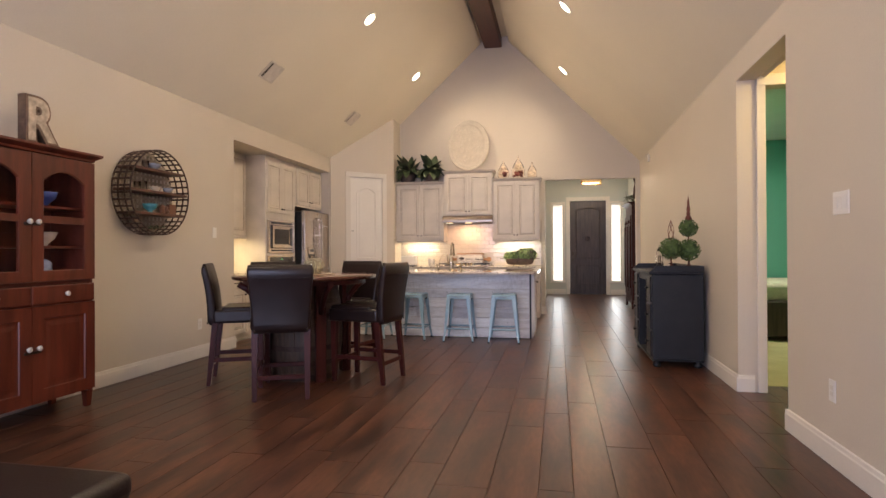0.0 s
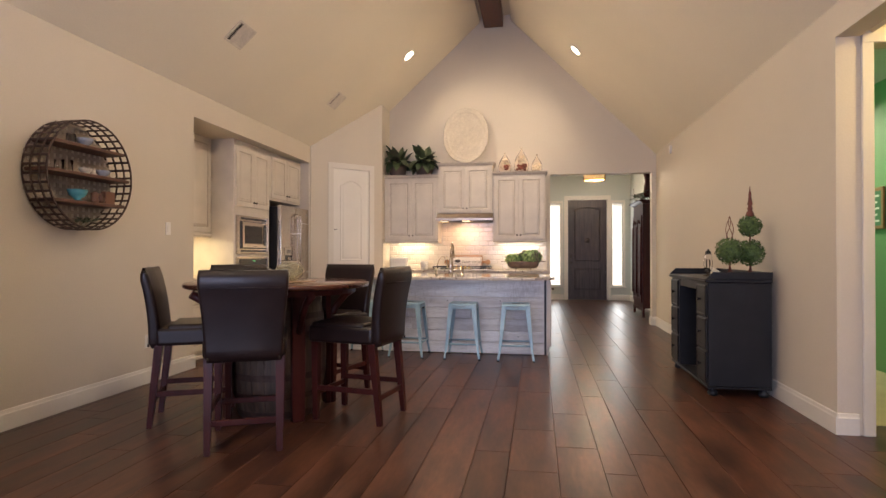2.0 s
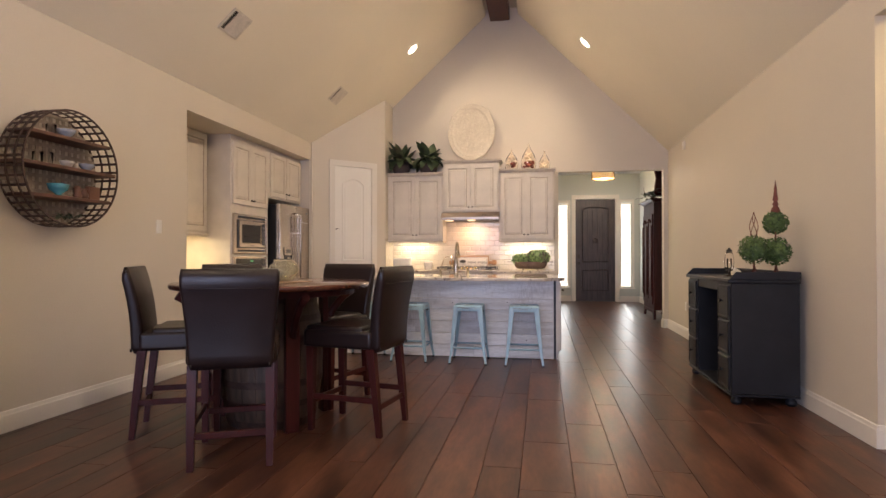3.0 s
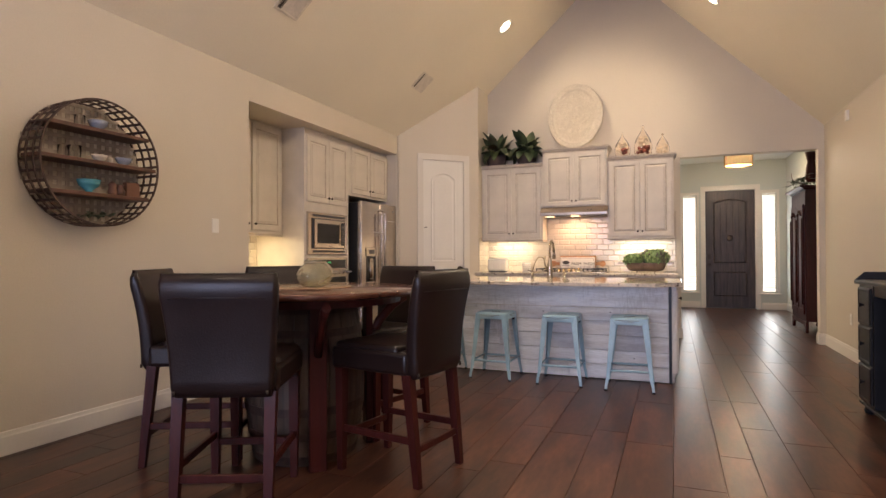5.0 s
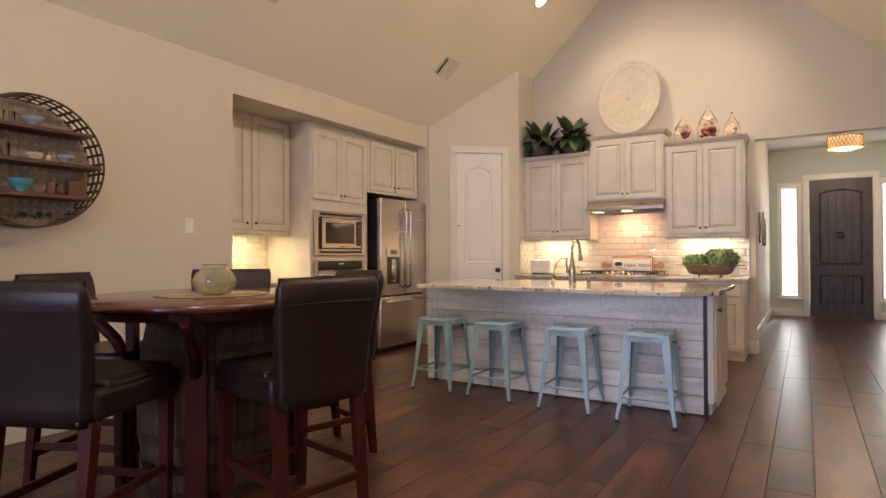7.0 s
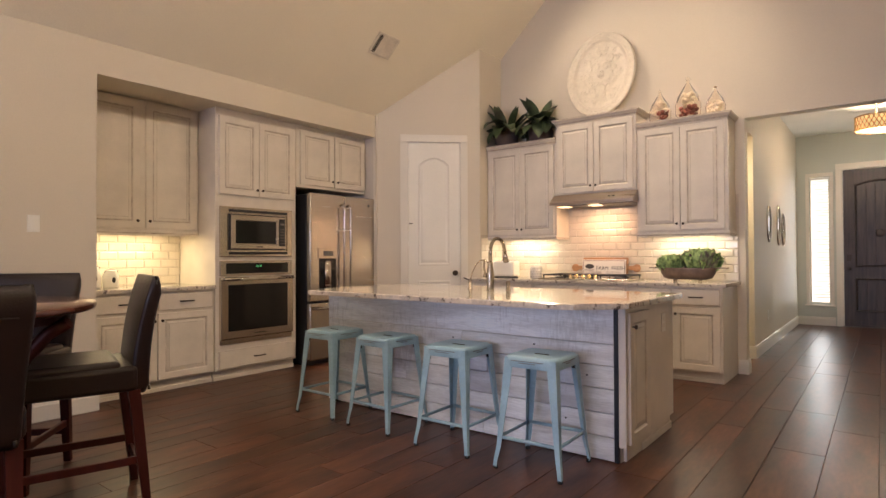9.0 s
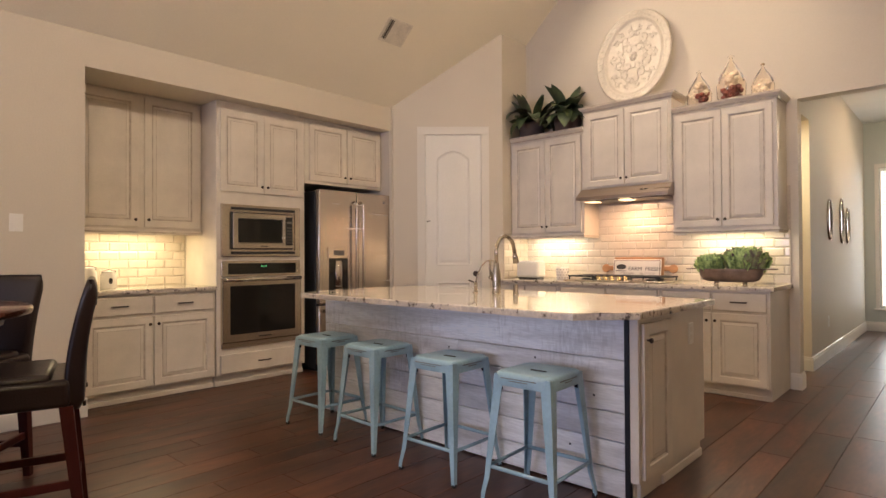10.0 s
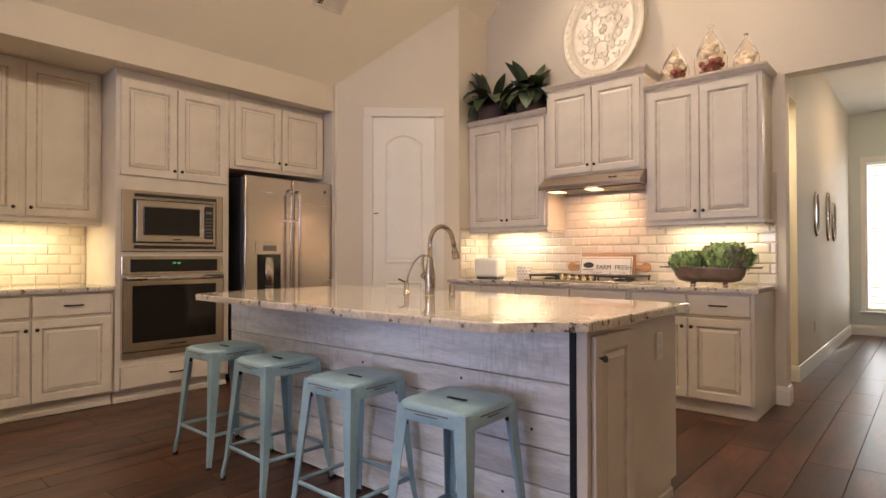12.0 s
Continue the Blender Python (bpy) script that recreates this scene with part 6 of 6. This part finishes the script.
# ---- on top of the cabinets ----
LT = 1.345 + 1.0115 + 0.0585
for px_, seed, big in ((-2.83, 3, False), (-2.38, 4, True)):
    pl = thing("potted_plant", pose(px_, 9.88, LT), "broad dark-leaved plant in a squat dark pot", "plant", "plants on the cabinet")
    b = B()
    lathe(b, [(0.09, 0.0), (0.13, 0.03), (0.145, 0.12), (0.13, 0.17), (0.115, 0.16)], seg=22)
    part("pot", b, mat("dark_clay_pot_%d" % seed, (0.10, 0.07, 0.06), 0.7, var=0.3, bump=0.4), pl)
    rn = random.Random(seed)
    for k in range(36 if big else 30):
        b = B()
        a = k * 2.4 + rn.uniform(-0.3, 0.3)
        inner = k % 4 == 0
        leaf(b, (0.09 * math.cos(a) * rn.random(), 0.05 * math.sin(a), rn.uniform(0.14, 0.24)), a, rn.uniform(0.9, 1.35) if inner else rn.uniform(0.1, 0.9), rn.uniform(0.22, 0.36), rn.uniform(0.12, 0.17), 0.2 if inner else rn.uniform(0.9, 2.4))
        part("leaf", b, M_LEAFD if rn.random() < 0.75 else M_LEAFB, pl)

MT = 1.776 + 0.7605 + 0.0585
plt = thing("oval_platter", pose(-1.70, 9.89, MT + 0.012, -9, 0, 0), "large cream glazed oval platter with embossed scrolls, standing", "platter")
PA, PB = 0.382, 0.482


def ell(o, y, n=56):
    return [((PA - o) * math.cos(2 * math.pi * i / n), y, PB + (PB - o) * math.sin(2 * math.pi * i / n)) for i in range(n)]


b = B()
loft(b, [ell(0.14, 0.030), ell(0.02, 0.010), ell(0.0, -0.004), ell(0.004, -0.012), ell(0.018, -0.014), ell(0.045, -0.006), ell(0.062, -0.004), ell(0.075, -0.010), ell(0.09, 0.006), ell(0.12, 0.014), ell(0.25, 0.012)], smooth=True)
part("dish", b, M_CERAM, plt)
b = B()


def scroll(cx, cz, rad, start, turns, thick):
    """A raised volute on the platter's floor that winds inwards from its outer end."""
    pts = []
    for k in range(13):
        u = k / 12
        th = start + u * 2 * math.pi * turns
        pts.append((cx + rad * (1 - 0.78 * u) * math.cos(th), 0.0125, PB + cz + 1.2 * rad * (1 - 0.78 * u) * math.sin(th)))
    tube(b, pts, thick, 6, r1=thick * 0.7)


for sx in (-1, 1):
    for sz in (-1, 1):
        for cx, cz, rad, a0, turns in ((0.055, 0.085, 0.046, 0.3, 1.2), (0.145, 0.075, 0.044, 2.2, 1.1), (0.095, 0.185, 0.046, 4.0, 1.2), (0.035, 0.235, 0.034, 1.0, 1.0), (0.185, 0.165, 0.030, 0.2, 1.0), (0.205, 0.035, 0.028, 3.3, 0.9), (0.110, 0.020, 0.024, 5.0, 0.9), (0.060, 0.300, 0.024, 2.0, 0.9), (0.145, 0.255, 0.026, 0.8, 0.9)):
            flip = sx * sz
            scroll(sx * cx, sz * cz, rad, a0 if sx > 0 else math.pi - a0, turns * flip, 0.0052)
            for m in range(3):
                an = a0 + 1.1 * m
                tube(b, [(sx * (cx + rad * 0.9 * math.cos(an)), 0.0125, PB + sz * (cz + 1.1 * rad * math.sin(an))), (sx * (cx + rad * 1.5 * math.cos(an + 0.3)), 0.0128, PB + sz * (cz + 1.75 * rad * math.sin(an + 0.3)))], 0.0058, 6, r1=0.0025)
for k in range(10):
    a = 2 * math.pi * k / 10
    tube(b, [(0.012 * math.cos(a), 0.012, PB + 0.015 * math.sin(a)), (0.040 * math.cos(a), 0.0125, PB + 0.048 * math.sin(a))], 0.005, 6, r1=0.008)
for k in range(40):
    a = 2 * math.pi * k / 40
    tube(b, [((PA - 0.058) * math.cos(a), -0.001, PB + (PB - 0.058) * math.sin(a)), ((PA - 0.030) * math.cos(a + 0.05), -0.0065, PB + (PB - 0.030) * math.sin(a + 0.05))], 0.006, 5)
tagged(part("embossed_relief", b, M_CERAM, plt), kind="stuff")

RT = 1.345 + 1.0315 + 0.0585
M_BROWNB = mat("brown_potpourri", (0.20, 0.05, 0.03), 0.6, var=0.4, scale=20)
M_CREAMB = mat("cream_potpourri", (0.66, 0.55, 0.40), 0.5, var=0.2, scale=20)
M_AMBER = mat("gilded_stopper", (0.5, 0.36, 0.2), 0.2, 0.6)
M_JAR = glass_mat("jar_glass", (1.0, 0.96, 0.90), 0.0)
for jx, hgt, rad, fill in ((-1.055, 0.34, 0.105, 1), (-0.79, 0.42, 0.118, 2), (-0.545, 0.29, 0.088, 0)):
    jr = thing("apothecary_jar", pose(jx, 9.90, RT), "teardrop glass jar filled with brown and cream potpourri", "jar", "glass jars on the cabinet")
    b = B()
    lathe(b, [(rad * 0.65, 0.0), (rad * 0.96, hgt * 0.12), (rad, hgt * 0.36), (rad * 0.80, hgt * 0.52), (rad * 0.42, hgt * 0.70), (rad * 0.15, hgt * 0.84), (rad * 0.12, hgt * 0.93), (rad * 0.09, hgt * 0.93), (rad * 0.14, hgt * 0.86), (rad * 0.45, hgt * 0.72), (rad * 0.81, hgt * 0.54), (rad * 0.97, hgt * 0.36), (rad * 0.92, hgt * 0.13), (rad * 0.60, hgt * 0.02)], seg=26)
    part("glass", b, M_JAR, jr).visible_shadow = False
    b = B()
    lathe(b, [(rad * 0.13, hgt * 0.93), (rad * 0.22, hgt * 0.955), (rad * 0.14, hgt * 0.98), (rad * 0.03, hgt)], seg=14)
    part("stopper", b, M_JAR if fill else M_AMBER, jr)
    rn = random.Random(int(jx * -100))
    for k in range(38):
        u = rn.uniform(0.05, 0.6 if fill else 0.40)
        rr_ = max(0.008, rad * (0.86 if u < 0.35 else 0.62) - 0.025)
        a = k * 2.4
        q = rr_ * math.sqrt(rn.random())
        b = B()
        spherish(b, (q * math.cos(a), q * math.sin(a), 0.028 + u * hgt * 0.9), 0.027, 1, 1.0, 0.3)
        dark = (fill == 1 and q * math.cos(a) > -0.01 and u < 0.32) or (fill == 2 and u < 0.26)
        part("potpourri_ball", b, M_BROWNB if dark else M_CREAMB, jr)

# ---- on the counters ----
ck = thing("gas_cooktop", pose(-2.20, 9.455, CTOP), "stainless gas cooktop with black grates and brass knobs", "cooktop")
b = B()
box(b, 0, 0.96, 0, 0.50, 0.0005, 0.016, 0.005)
part("tray", b, M_STEEL, ck)
for gx in (0.02, 0.335, 0.65):
    b = B()
    for k in range(5):
        x = gx + 0.02 + k * 0.0625
        box(b, x - 0.006, x + 0.006, 0.06 if gx != 0.335 else 0.14, 0.47, 0.040, 0.056, 0.002)
    y0 = 0.06 if gx != 0.335 else 0.14
    for y in (y0, 0.26, 0.46):
        box(b, gx + 0.008, gx + 0.282, y - 0.0055, y + 0.0055, 0.042, 0.0545)
    for x in (gx + 0.02, gx + 0.27):
        for y in (y0, 0.46):
            box(b, x - 0.0058, x + 0.0058, y - 0.0052, y + 0.0052, 0.0165, 0.0418)
    part("grate", b, M_BPLAST, ck, "black cast-iron grate")
M_BRASS = mat("warm_brass", (0.60, 0.46, 0.24), 0.2, 1.0, var=0.05)
for k in range(5):
    b = B()
    lathe(b, [(0.024, 0), (0.024, 0.008), (0.020, 0.012), (0.019, 0.034), (0.010, 0.040)], seg=18)
    bmesh.ops.transform(b, matrix=pose(0.345 + k * 0.066, 0.06 if k % 2 else 0.065, 0.0165, 22), verts=b.verts)
    part("knob", b, M_BRASS, ck, "brass burner knob")
for gx, gy in ((0.16, 0.17), (0.16, 0.36), (0.48, 0.30), (0.80, 0.17), (0.80, 0.36)):
    b = B()
    lathe(b, [(0.045, 0.0165), (0.045, 0.026), (0.030, 0.032), (0.01, 0.033)], gx, gy, 18)
    part("burner", b, M_BPLAST, ck)

cb = thing("cutting_board", pose(-1.68, 9.978, CTOP, -8, 0, 0) @ Matrix.Scale(1.12, 4), "wooden cutting board with two rounded handles", "cutting board")
M_MAPLE = mat("maple", (0.40, 0.20, 0.09), 0.5, var=0.2, scale=4, stretch=(0.8, 6, 6))
b = B()
box(b, -0.225, 0.225, 0, 0.018, 0.0, 0.205, 0.006)
part("board", b, M_MAPLE, cb)
for s in (-1, 1):
    b = B()
    box(b, min(s * 0.2255, s * 0.275), max(s * 0.2255, s * 0.275), 0.002, 0.016, 0.085, 0.125, 0.004)
    lathe(b, [(0.036, 0), (0.038, 0.007), (0.036, 0.014)], seg=20)
    vv = [v for v in b.verts if abs(v.co.x) < 0.05 and abs(v.co.y) < 0.05]
    bmesh.ops.transform(b, matrix=pose(s * 0.305, 0.016, 0.105, 90), verts=vv)
    part("handle", b, M_MAPLE, cb)
sg = thing("farm_sign", pose(-1.68, 9.942, CTOP, -8, 0, 0) @ Matrix.Scale(1.12, 4), "small white enamel sign reading FARM FRESH with a red border", "sign")
b = B()
box(b, -0.215, 0.215, 0, 0.010, 0.004, 0.185, 0.003)
part("plate", b, M_WHITE, sg)
b = B()
for x0, x1, z0, z1 in ((-0.207, 0.207, 0.172, 0.176), (-0.207, 0.207, 0.012, 0.016), (-0.207, -0.203, 0.0162, 0.1718), (0.203, 0.207, 0.0162, 0.1718)):
    box(b, x0, x1, -0.0015, -0.0004, z0, z1)
part("border", b, M_RUSTR, sg, "thin rust-red border line")
M_INK = mat("dark_ink", (0.05, 0.045, 0.045), 0.7)
M_INK2 = mat("grey_ink", (0.38, 0.34, 0.33), 0.7)
for text, size, x, z, mt in (("FARM", 0.049, -0.0115, 0.086, M_INK), ("FRESH", 0.049, 0.145, 0.086, M_INK), ("CREAM", 0.038, -0.085, 0.044, M_INK2), ("BUTTER", 0.038, 0.10, 0.044, M_INK2)):
    me = text_mesh(text, size, 0.0006)
    me.materials.append(mt)
    o = new("lettering", me)
    o.parent = sg
    o.matrix_local = pose(x, -0.0012, z, 90)
b = B()
lathe(b, [(0.046, 0), (0.046, 0.001)], seg=20, sy=0.5)
bmesh.ops.transform(b, matrix=pose(-0.140, -0.0005, 0.118, 90), verts=b.verts)
box(b, -0.190, -0.095, -0.0015, -0.0005, 0.080, 0.085)
part("printed_mark", b, M_INK, sg, "plain dark printed mark")

ts = thing("toaster", pose(-2.78, 9.77, CTOP), "white two-slice toaster on the counter", "toaster")
b = B()
box(b, -0.14, 0.14, -0.08, 0.08, 0.012, 0.19, 0.025, seg=3)
part("body", b, M_WHITE, ts)
b = B()
box(b, -0.12, 0.12, -0.06, 0.06, 0.0005, 0.0125)
part("base", b, M_BPLAST, ts)
for y in (-0.03, 0.03):
    b = B()
    box(b, -0.10, 0.10, y - 0.010, y + 0.010, 0.188, 0.1915)
    part("slot", b, M_BPLAST, ts)
cp = thing("utensil_cup", pose(-2.34, 9.68, CTOP), "grey and white patterned ceramic utensil cup", "cup")
b = B()
lathe(b, [(0.050, 0.0), (0.055, 0.004), (0.062, 0.13), (0.058, 0.13), (0.051, 0.008), (0.01, 0.007)], seg=24)
part("cup", b, M_WHITE, cp)
b = B()
for r in range(4):
    for k in range(12):
        a = 2 * math.pi * (k + 0.5 * (r % 2)) / 12
        z = 0.022 + r * 0.028
        rr_ = 0.0557 + z * 0.054
        spherish(b, (rr_ * math.cos(a), rr_ * math.sin(a), z), 0.008, 1)
part("dots", b, M_INK2, cp, "grey dots")
tagged(bpy.data.objects["dots"], kind="stuff")

bw = thing("dough_bowl", pose(-0.76, 9.71, CTOP), "long bronze metal bowl with flat handles on a stand", "bowl")
M_DARKB = mat("aged_bronze", (0.17, 0.12, 0.095), 0.45, 0.4, var=0.3, scale=10, bump=0.1)
b = B()
loops = []


def stad(hx, hy, z, n=28):
    return [(hx * abs(math.cos(t)) ** 0.7 * (1 if math.cos(t) >= 0 else -1), hy * math.sin(t), z) for t in [2 * math.pi * i / n for i in range(n)]]


loft(b, [stad(0.17, 0.05, 0.022), stad(0.215, 0.085, 0.036), stad(0.240, 0.11, 0.075), stad(0.247, 0.117, 0.115), stad(0.250, 0.12, 0.132), stad(0.244, 0.114, 0.132), stad(0.235, 0.10, 0.075), stad(0.20, 0.07, 0.045)], smooth=True)
part("bowl", b, M_DARKB, bw)
for s in (-1, 1):
    b = B()
    box(b, min(s * 0.246, s * 0.345), max(s * 0.246, s * 0.345), -0.045, 0.045, 0.124, 0.134, 0.002)
    part("handle", b, M_DARKB, bw)
for s in (-1, 1):
    for y in (-0.035, 0.035):
        b = B()
        spherish(b, (s * 0.11, y, 0.0125), 0.012, 1)
        part("foot", b, M_DARKB, bw)
M_LET = mat("lettuce_green", (0.37, 0.49, 0.18), 0.5, var=0.25, scale=30, alt=(0.12, 0.20, 0.07), fine=0.15)
M_LET2 = mat("purple_tipped_leaf", (0.20, 0.26, 0.12), 0.5, var=0.4, scale=25, alt=(0.13, 0.08, 0.09), fine=0.15)


def cabbage(m, r, seed):
    """A round head of cupped leaves, each with a ruffled outer edge."""
    c = thing("decorative_cabbage", m, "ruffled green decorative cabbage in the bowl", "decoration", "decorative cabbages")
    rn = random.Random(seed)
    for ring_i, (n, phi1, k_r, flare) in enumerate(((5, 2.7, 0.72, 0.10), (7, 2.35, 0.84, 0.16), (8, 2.0, 0.94, 0.20), (9, 1.65, 1.0, 0.24))):
        for k in range(n):
            a0 = 2 * math.pi * k / n + ring_i * 0.45 + rn.uniform(-0.12, 0.12)
            top = phi1 + rn.uniform(-0.15, 0.15)
            half = 2.6 / n + 0.25
            ph = rn.uniform(0, 6.28)
            nu, nv = 8, 12
            b = B()
            rows = []
            for u in range(nu + 1):
                uu = u / nu
                row = []
                for v in range(nv + 1):
                    vv = v / nv * 2 - 1
                    phi = 0.35 + (top - 0.35) * uu * (1 - 0.16 * vv * vv * uu)
                    edge = max(uu ** 4, uu * vv * vv * vv * vv)
                    rad = r * k_r * (1 + flare * edge + 0.13 * edge * math.sin(v * 2.4 + ph) + 0.07 * edge * math.sin(u * 3.1 + v * 1.1 + ph) + 0.05 * rn.uniform(-1, 1))
                    az = a0 + half * vv * (0.55 + 0.45 * uu)
                    rho = rad * math.sin(phi)
                    row.append(b.verts.new((rho * math.cos(az), rho * math.sin(az), r * 0.98 - rad * 0.98 * math.cos(phi) + 0.03 * r * edge * math.sin(v * 3.3 + ph))))
                rows.append(row)
            for u in range(nu):
                for v in range(nv):
                    f = b.faces.new((rows[u][v], rows[u][v + 1], rows[u + 1][v + 1], rows[u + 1][v]))
                    f.smooth = True
            part("leaf", b, M_LET2 if rn.random() < (0.15, 0.2, 0.3, 0.4)[ring_i] else M_LET, c)
    return c


cabbage(pose(-0.905, 9.72, CTOP + 0.075, 0, -6, 0), 0.105, 1)
cabbage(pose(-0.655, 9.73, CTOP + 0.065, -4, 5, 30), 0.143, 2)

for dy, hgt in ((6.0, 0.17), (6.14, 0.14)):
    cn = thing("canister", pose(-4.42, dy, CTOP), "white ceramic canister with a wire clasp and dark label", "canister")
    b = B()
    lathe(b, [(0.055, 0.0), (0.060, 0.005), (0.060, hgt * 0.75), (0.045, hgt * 0.9), (0.046, hgt * 0.93)], seg=22)
    part("jar", b, M_WHITE, cn)
    b = B()
    lathe(b, [(0.046, hgt * 0.93), (0.049, hgt * 0.95), (0.046, hgt), (0.02, hgt * 1.03)], seg=22)
    part("lid", b, M_WHITE, cn)
    b = B()
    tube(b, [(0.0, -0.047, hgt * 0.9), (0.02, -0.05, hgt * 1.0), (0, 0, hgt * 1.09), (0.02, 0.05, hgt * 1.0), (0.0, 0.047, hgt * 0.9)], 0.003, 6)
    part("clasp", b, M_BRONZE, cn)
    b = B()
    lathe(b, [(0.024, 0), (0.024, 0.0015)], seg=16, sy=0.6)
    bmesh.ops.transform(b, matrix=pose(0.0612, 0, hgt * 0.45, 0, 90, 0), verts=b.verts)
    part("label", b, M_BPLAST, cn, "dark oval label")

# ---- bedroom beyond the doorway ----
bed = thing("bed", pose(2.15, 7.35, 0.004), "bed with a dark wooden frame and pale quilt", "bed")
b = B()
box(b, 0, 2.0, 0, 1.6, 0.05, 0.50, 0.02)
part("frame", b, M_DOORW, bed)
b = B()
box(b, 0.03, 1.97, 0.03, 1.57, 0.501, 0.72, 0.06, seg=3)
part("mattress", b, mat("pale_quilt", (0.55, 0.53, 0.42), 0.85, var=0.15, scale=8, bump=0.5, bscale=30), bed)
wd = thing("wall_plaque", pose(2.55, 8.995, 1.62), "tall narrow wooden wall plaque", "plaque")
b = B()
box(b, -0.05, 0.05, -0.02, -0.0005, -0.3, 0.3, 0.004)
part("board", b, M_MAPLE, wd)
fs = thing("framed_sign", pose(2.695, 6.8, 1.565, 0, 0, -90), "small framed green sign on the green bedroom wall", "picture")
b = B()
loft(b, [[(x - 0.15, y, z - 0.20) for x, y, z in rect_rings(0.30, 0.40, yy, g)] for g, yy in ((0, -0.0005), (0, -0.02), (0.03, -0.02), (0.032, -0.012))])
part("frame", b, M_MAPLE, fs)
b = B()
box(b, -0.117, 0.117, -0.0135, -0.0125, -0.167, 0.167)
part("print", b, mat("green_print", (0.08, 0.20, 0.10), 0.5), fs)
for k in range(5):
    b = B()
    box(b, -0.08, 0.08 - 0.03 * (k % 2), -0.0150, -0.0140, 0.11 - k * 0.06, 0.13 - k * 0.06)
    part("text_bar", b, M_WHITE, fs)

# ---- outdoors ----
b = B()
box(b, -400, 400, 15.3, 800, -0.5, -0.05)
structure("ground", b, mat("sunlit_concrete_drive", (0.66, 0.63, 0.58), 0.9, var=0.08, scale=0.5))
b = B()
box(b, -400, 400, -800, YS - 0.2, -0.5, -0.05)
structure("ground_rear", b, mat("lawn_rear", (0.10, 0.14, 0.05), 0.9, var=0.3, scale=0.5))
b = B()
box(b, -1.2, 2.6, 15.05, 16.8, -0.049, 0.0)
structure("pavement", b, mat("porch_concrete", (0.62, 0.60, 0.56), 0.8, var=0.1))

# Self-glowing sheet stands in for the bright sunlit view outside the sidelights.
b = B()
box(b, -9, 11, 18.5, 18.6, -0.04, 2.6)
structure("backdrop", b, glow_mat("backdrop_glow", (1.0, 0.84, 0.72), 1.6), "glowing pale backdrop standing in for sunlit brickwork across from the porch")

# ---- floor boards ----
M_PLANK2 = M_PLANK.copy()
nt = M_PLANK2.node_tree
geo = nt.nodes.new("ShaderNodeNewGeometry")
oi = next(n for n in nt.nodes if n.type == "OBJECT_INFO")
for lk in list(oi.outputs["Random"].links):
    nt.links.new(geo.outputs["Random Per Island"], lk.to_socket)
plank_meshes = {}


def plank_geo(bm, x0, x1, y0, y1):
    g, e = 0.0004, 0.0019
    rows = []
    for i, z in ((0, -0.0155), (0, -0.0035), (e, 0.0)):
        rows.append([(x0 + g + i, y0 + g + i, z), (x1 - g - i, y0 + g + i, z), (x1 - g - i, y1 - g - i, z), (x0 + g + i, y1 - g - i, z)])
    loft(bm, rows, cap0=False)


def plank_mesh(w, l):
    k = (round(w, 3), round(l, 3))
    if k not in plank_meshes:
        bm = B()
        plank_geo(bm, 0, w, 0, l)
        bmesh.ops.recalc_face_normals(bm, faces=bm.faces)
        me = bpy.data.meshes.new("plank")
        bm.to_mesh(me)
        bm.free()
        me.materials.append(M_PLANK)
        plank_meshes[k] = me
    return plank_meshes[k]


rn = random.Random(42)
rest = B()
LENS = (0.7, 1.0, 1.3, 1.6, 1.9, 2.2)
x = -4.17
cols = []
while x < 1.75:
    w = rn.choice((0.165, 0.2, 0.235, 0.26))
    cols.append((x, x + w))
    x += w
made = 0
for x0, x1 in cols:
    y = YS - rn.random() * 1.2
    xm = (x0 + x1) / 2
    end = 15.0 if xm > HX0 - 0.2 else 11.2
    while y < end:
        l = rn.choice(LENS)
        near = -3.3 < xm and 1.6 < y + l and y < 12.4 and made < 300
        if near:
            ob = new("plank", plank_mesh(x1 - x0, l))
            ob.parent = floor
            ob.location = (x0, y, 0)
            made += 1
        else:
            plank_geo(rest, x0, x1, y, y + l)
        y += l
x = cols[-1][1]
while x < 2.75:
    y = 2.9
    while y < 4.73:
        l = min(rn.choice(LENS), 4.75 - y)
        plank_geo(rest, x, x + 0.235, y, y + l)
        y += max(l, 0.05)
    x += 0.235
tagged(part("far_planks", rest, M_PLANK2, floor, "dark hardwood planks"), kind="stuff")
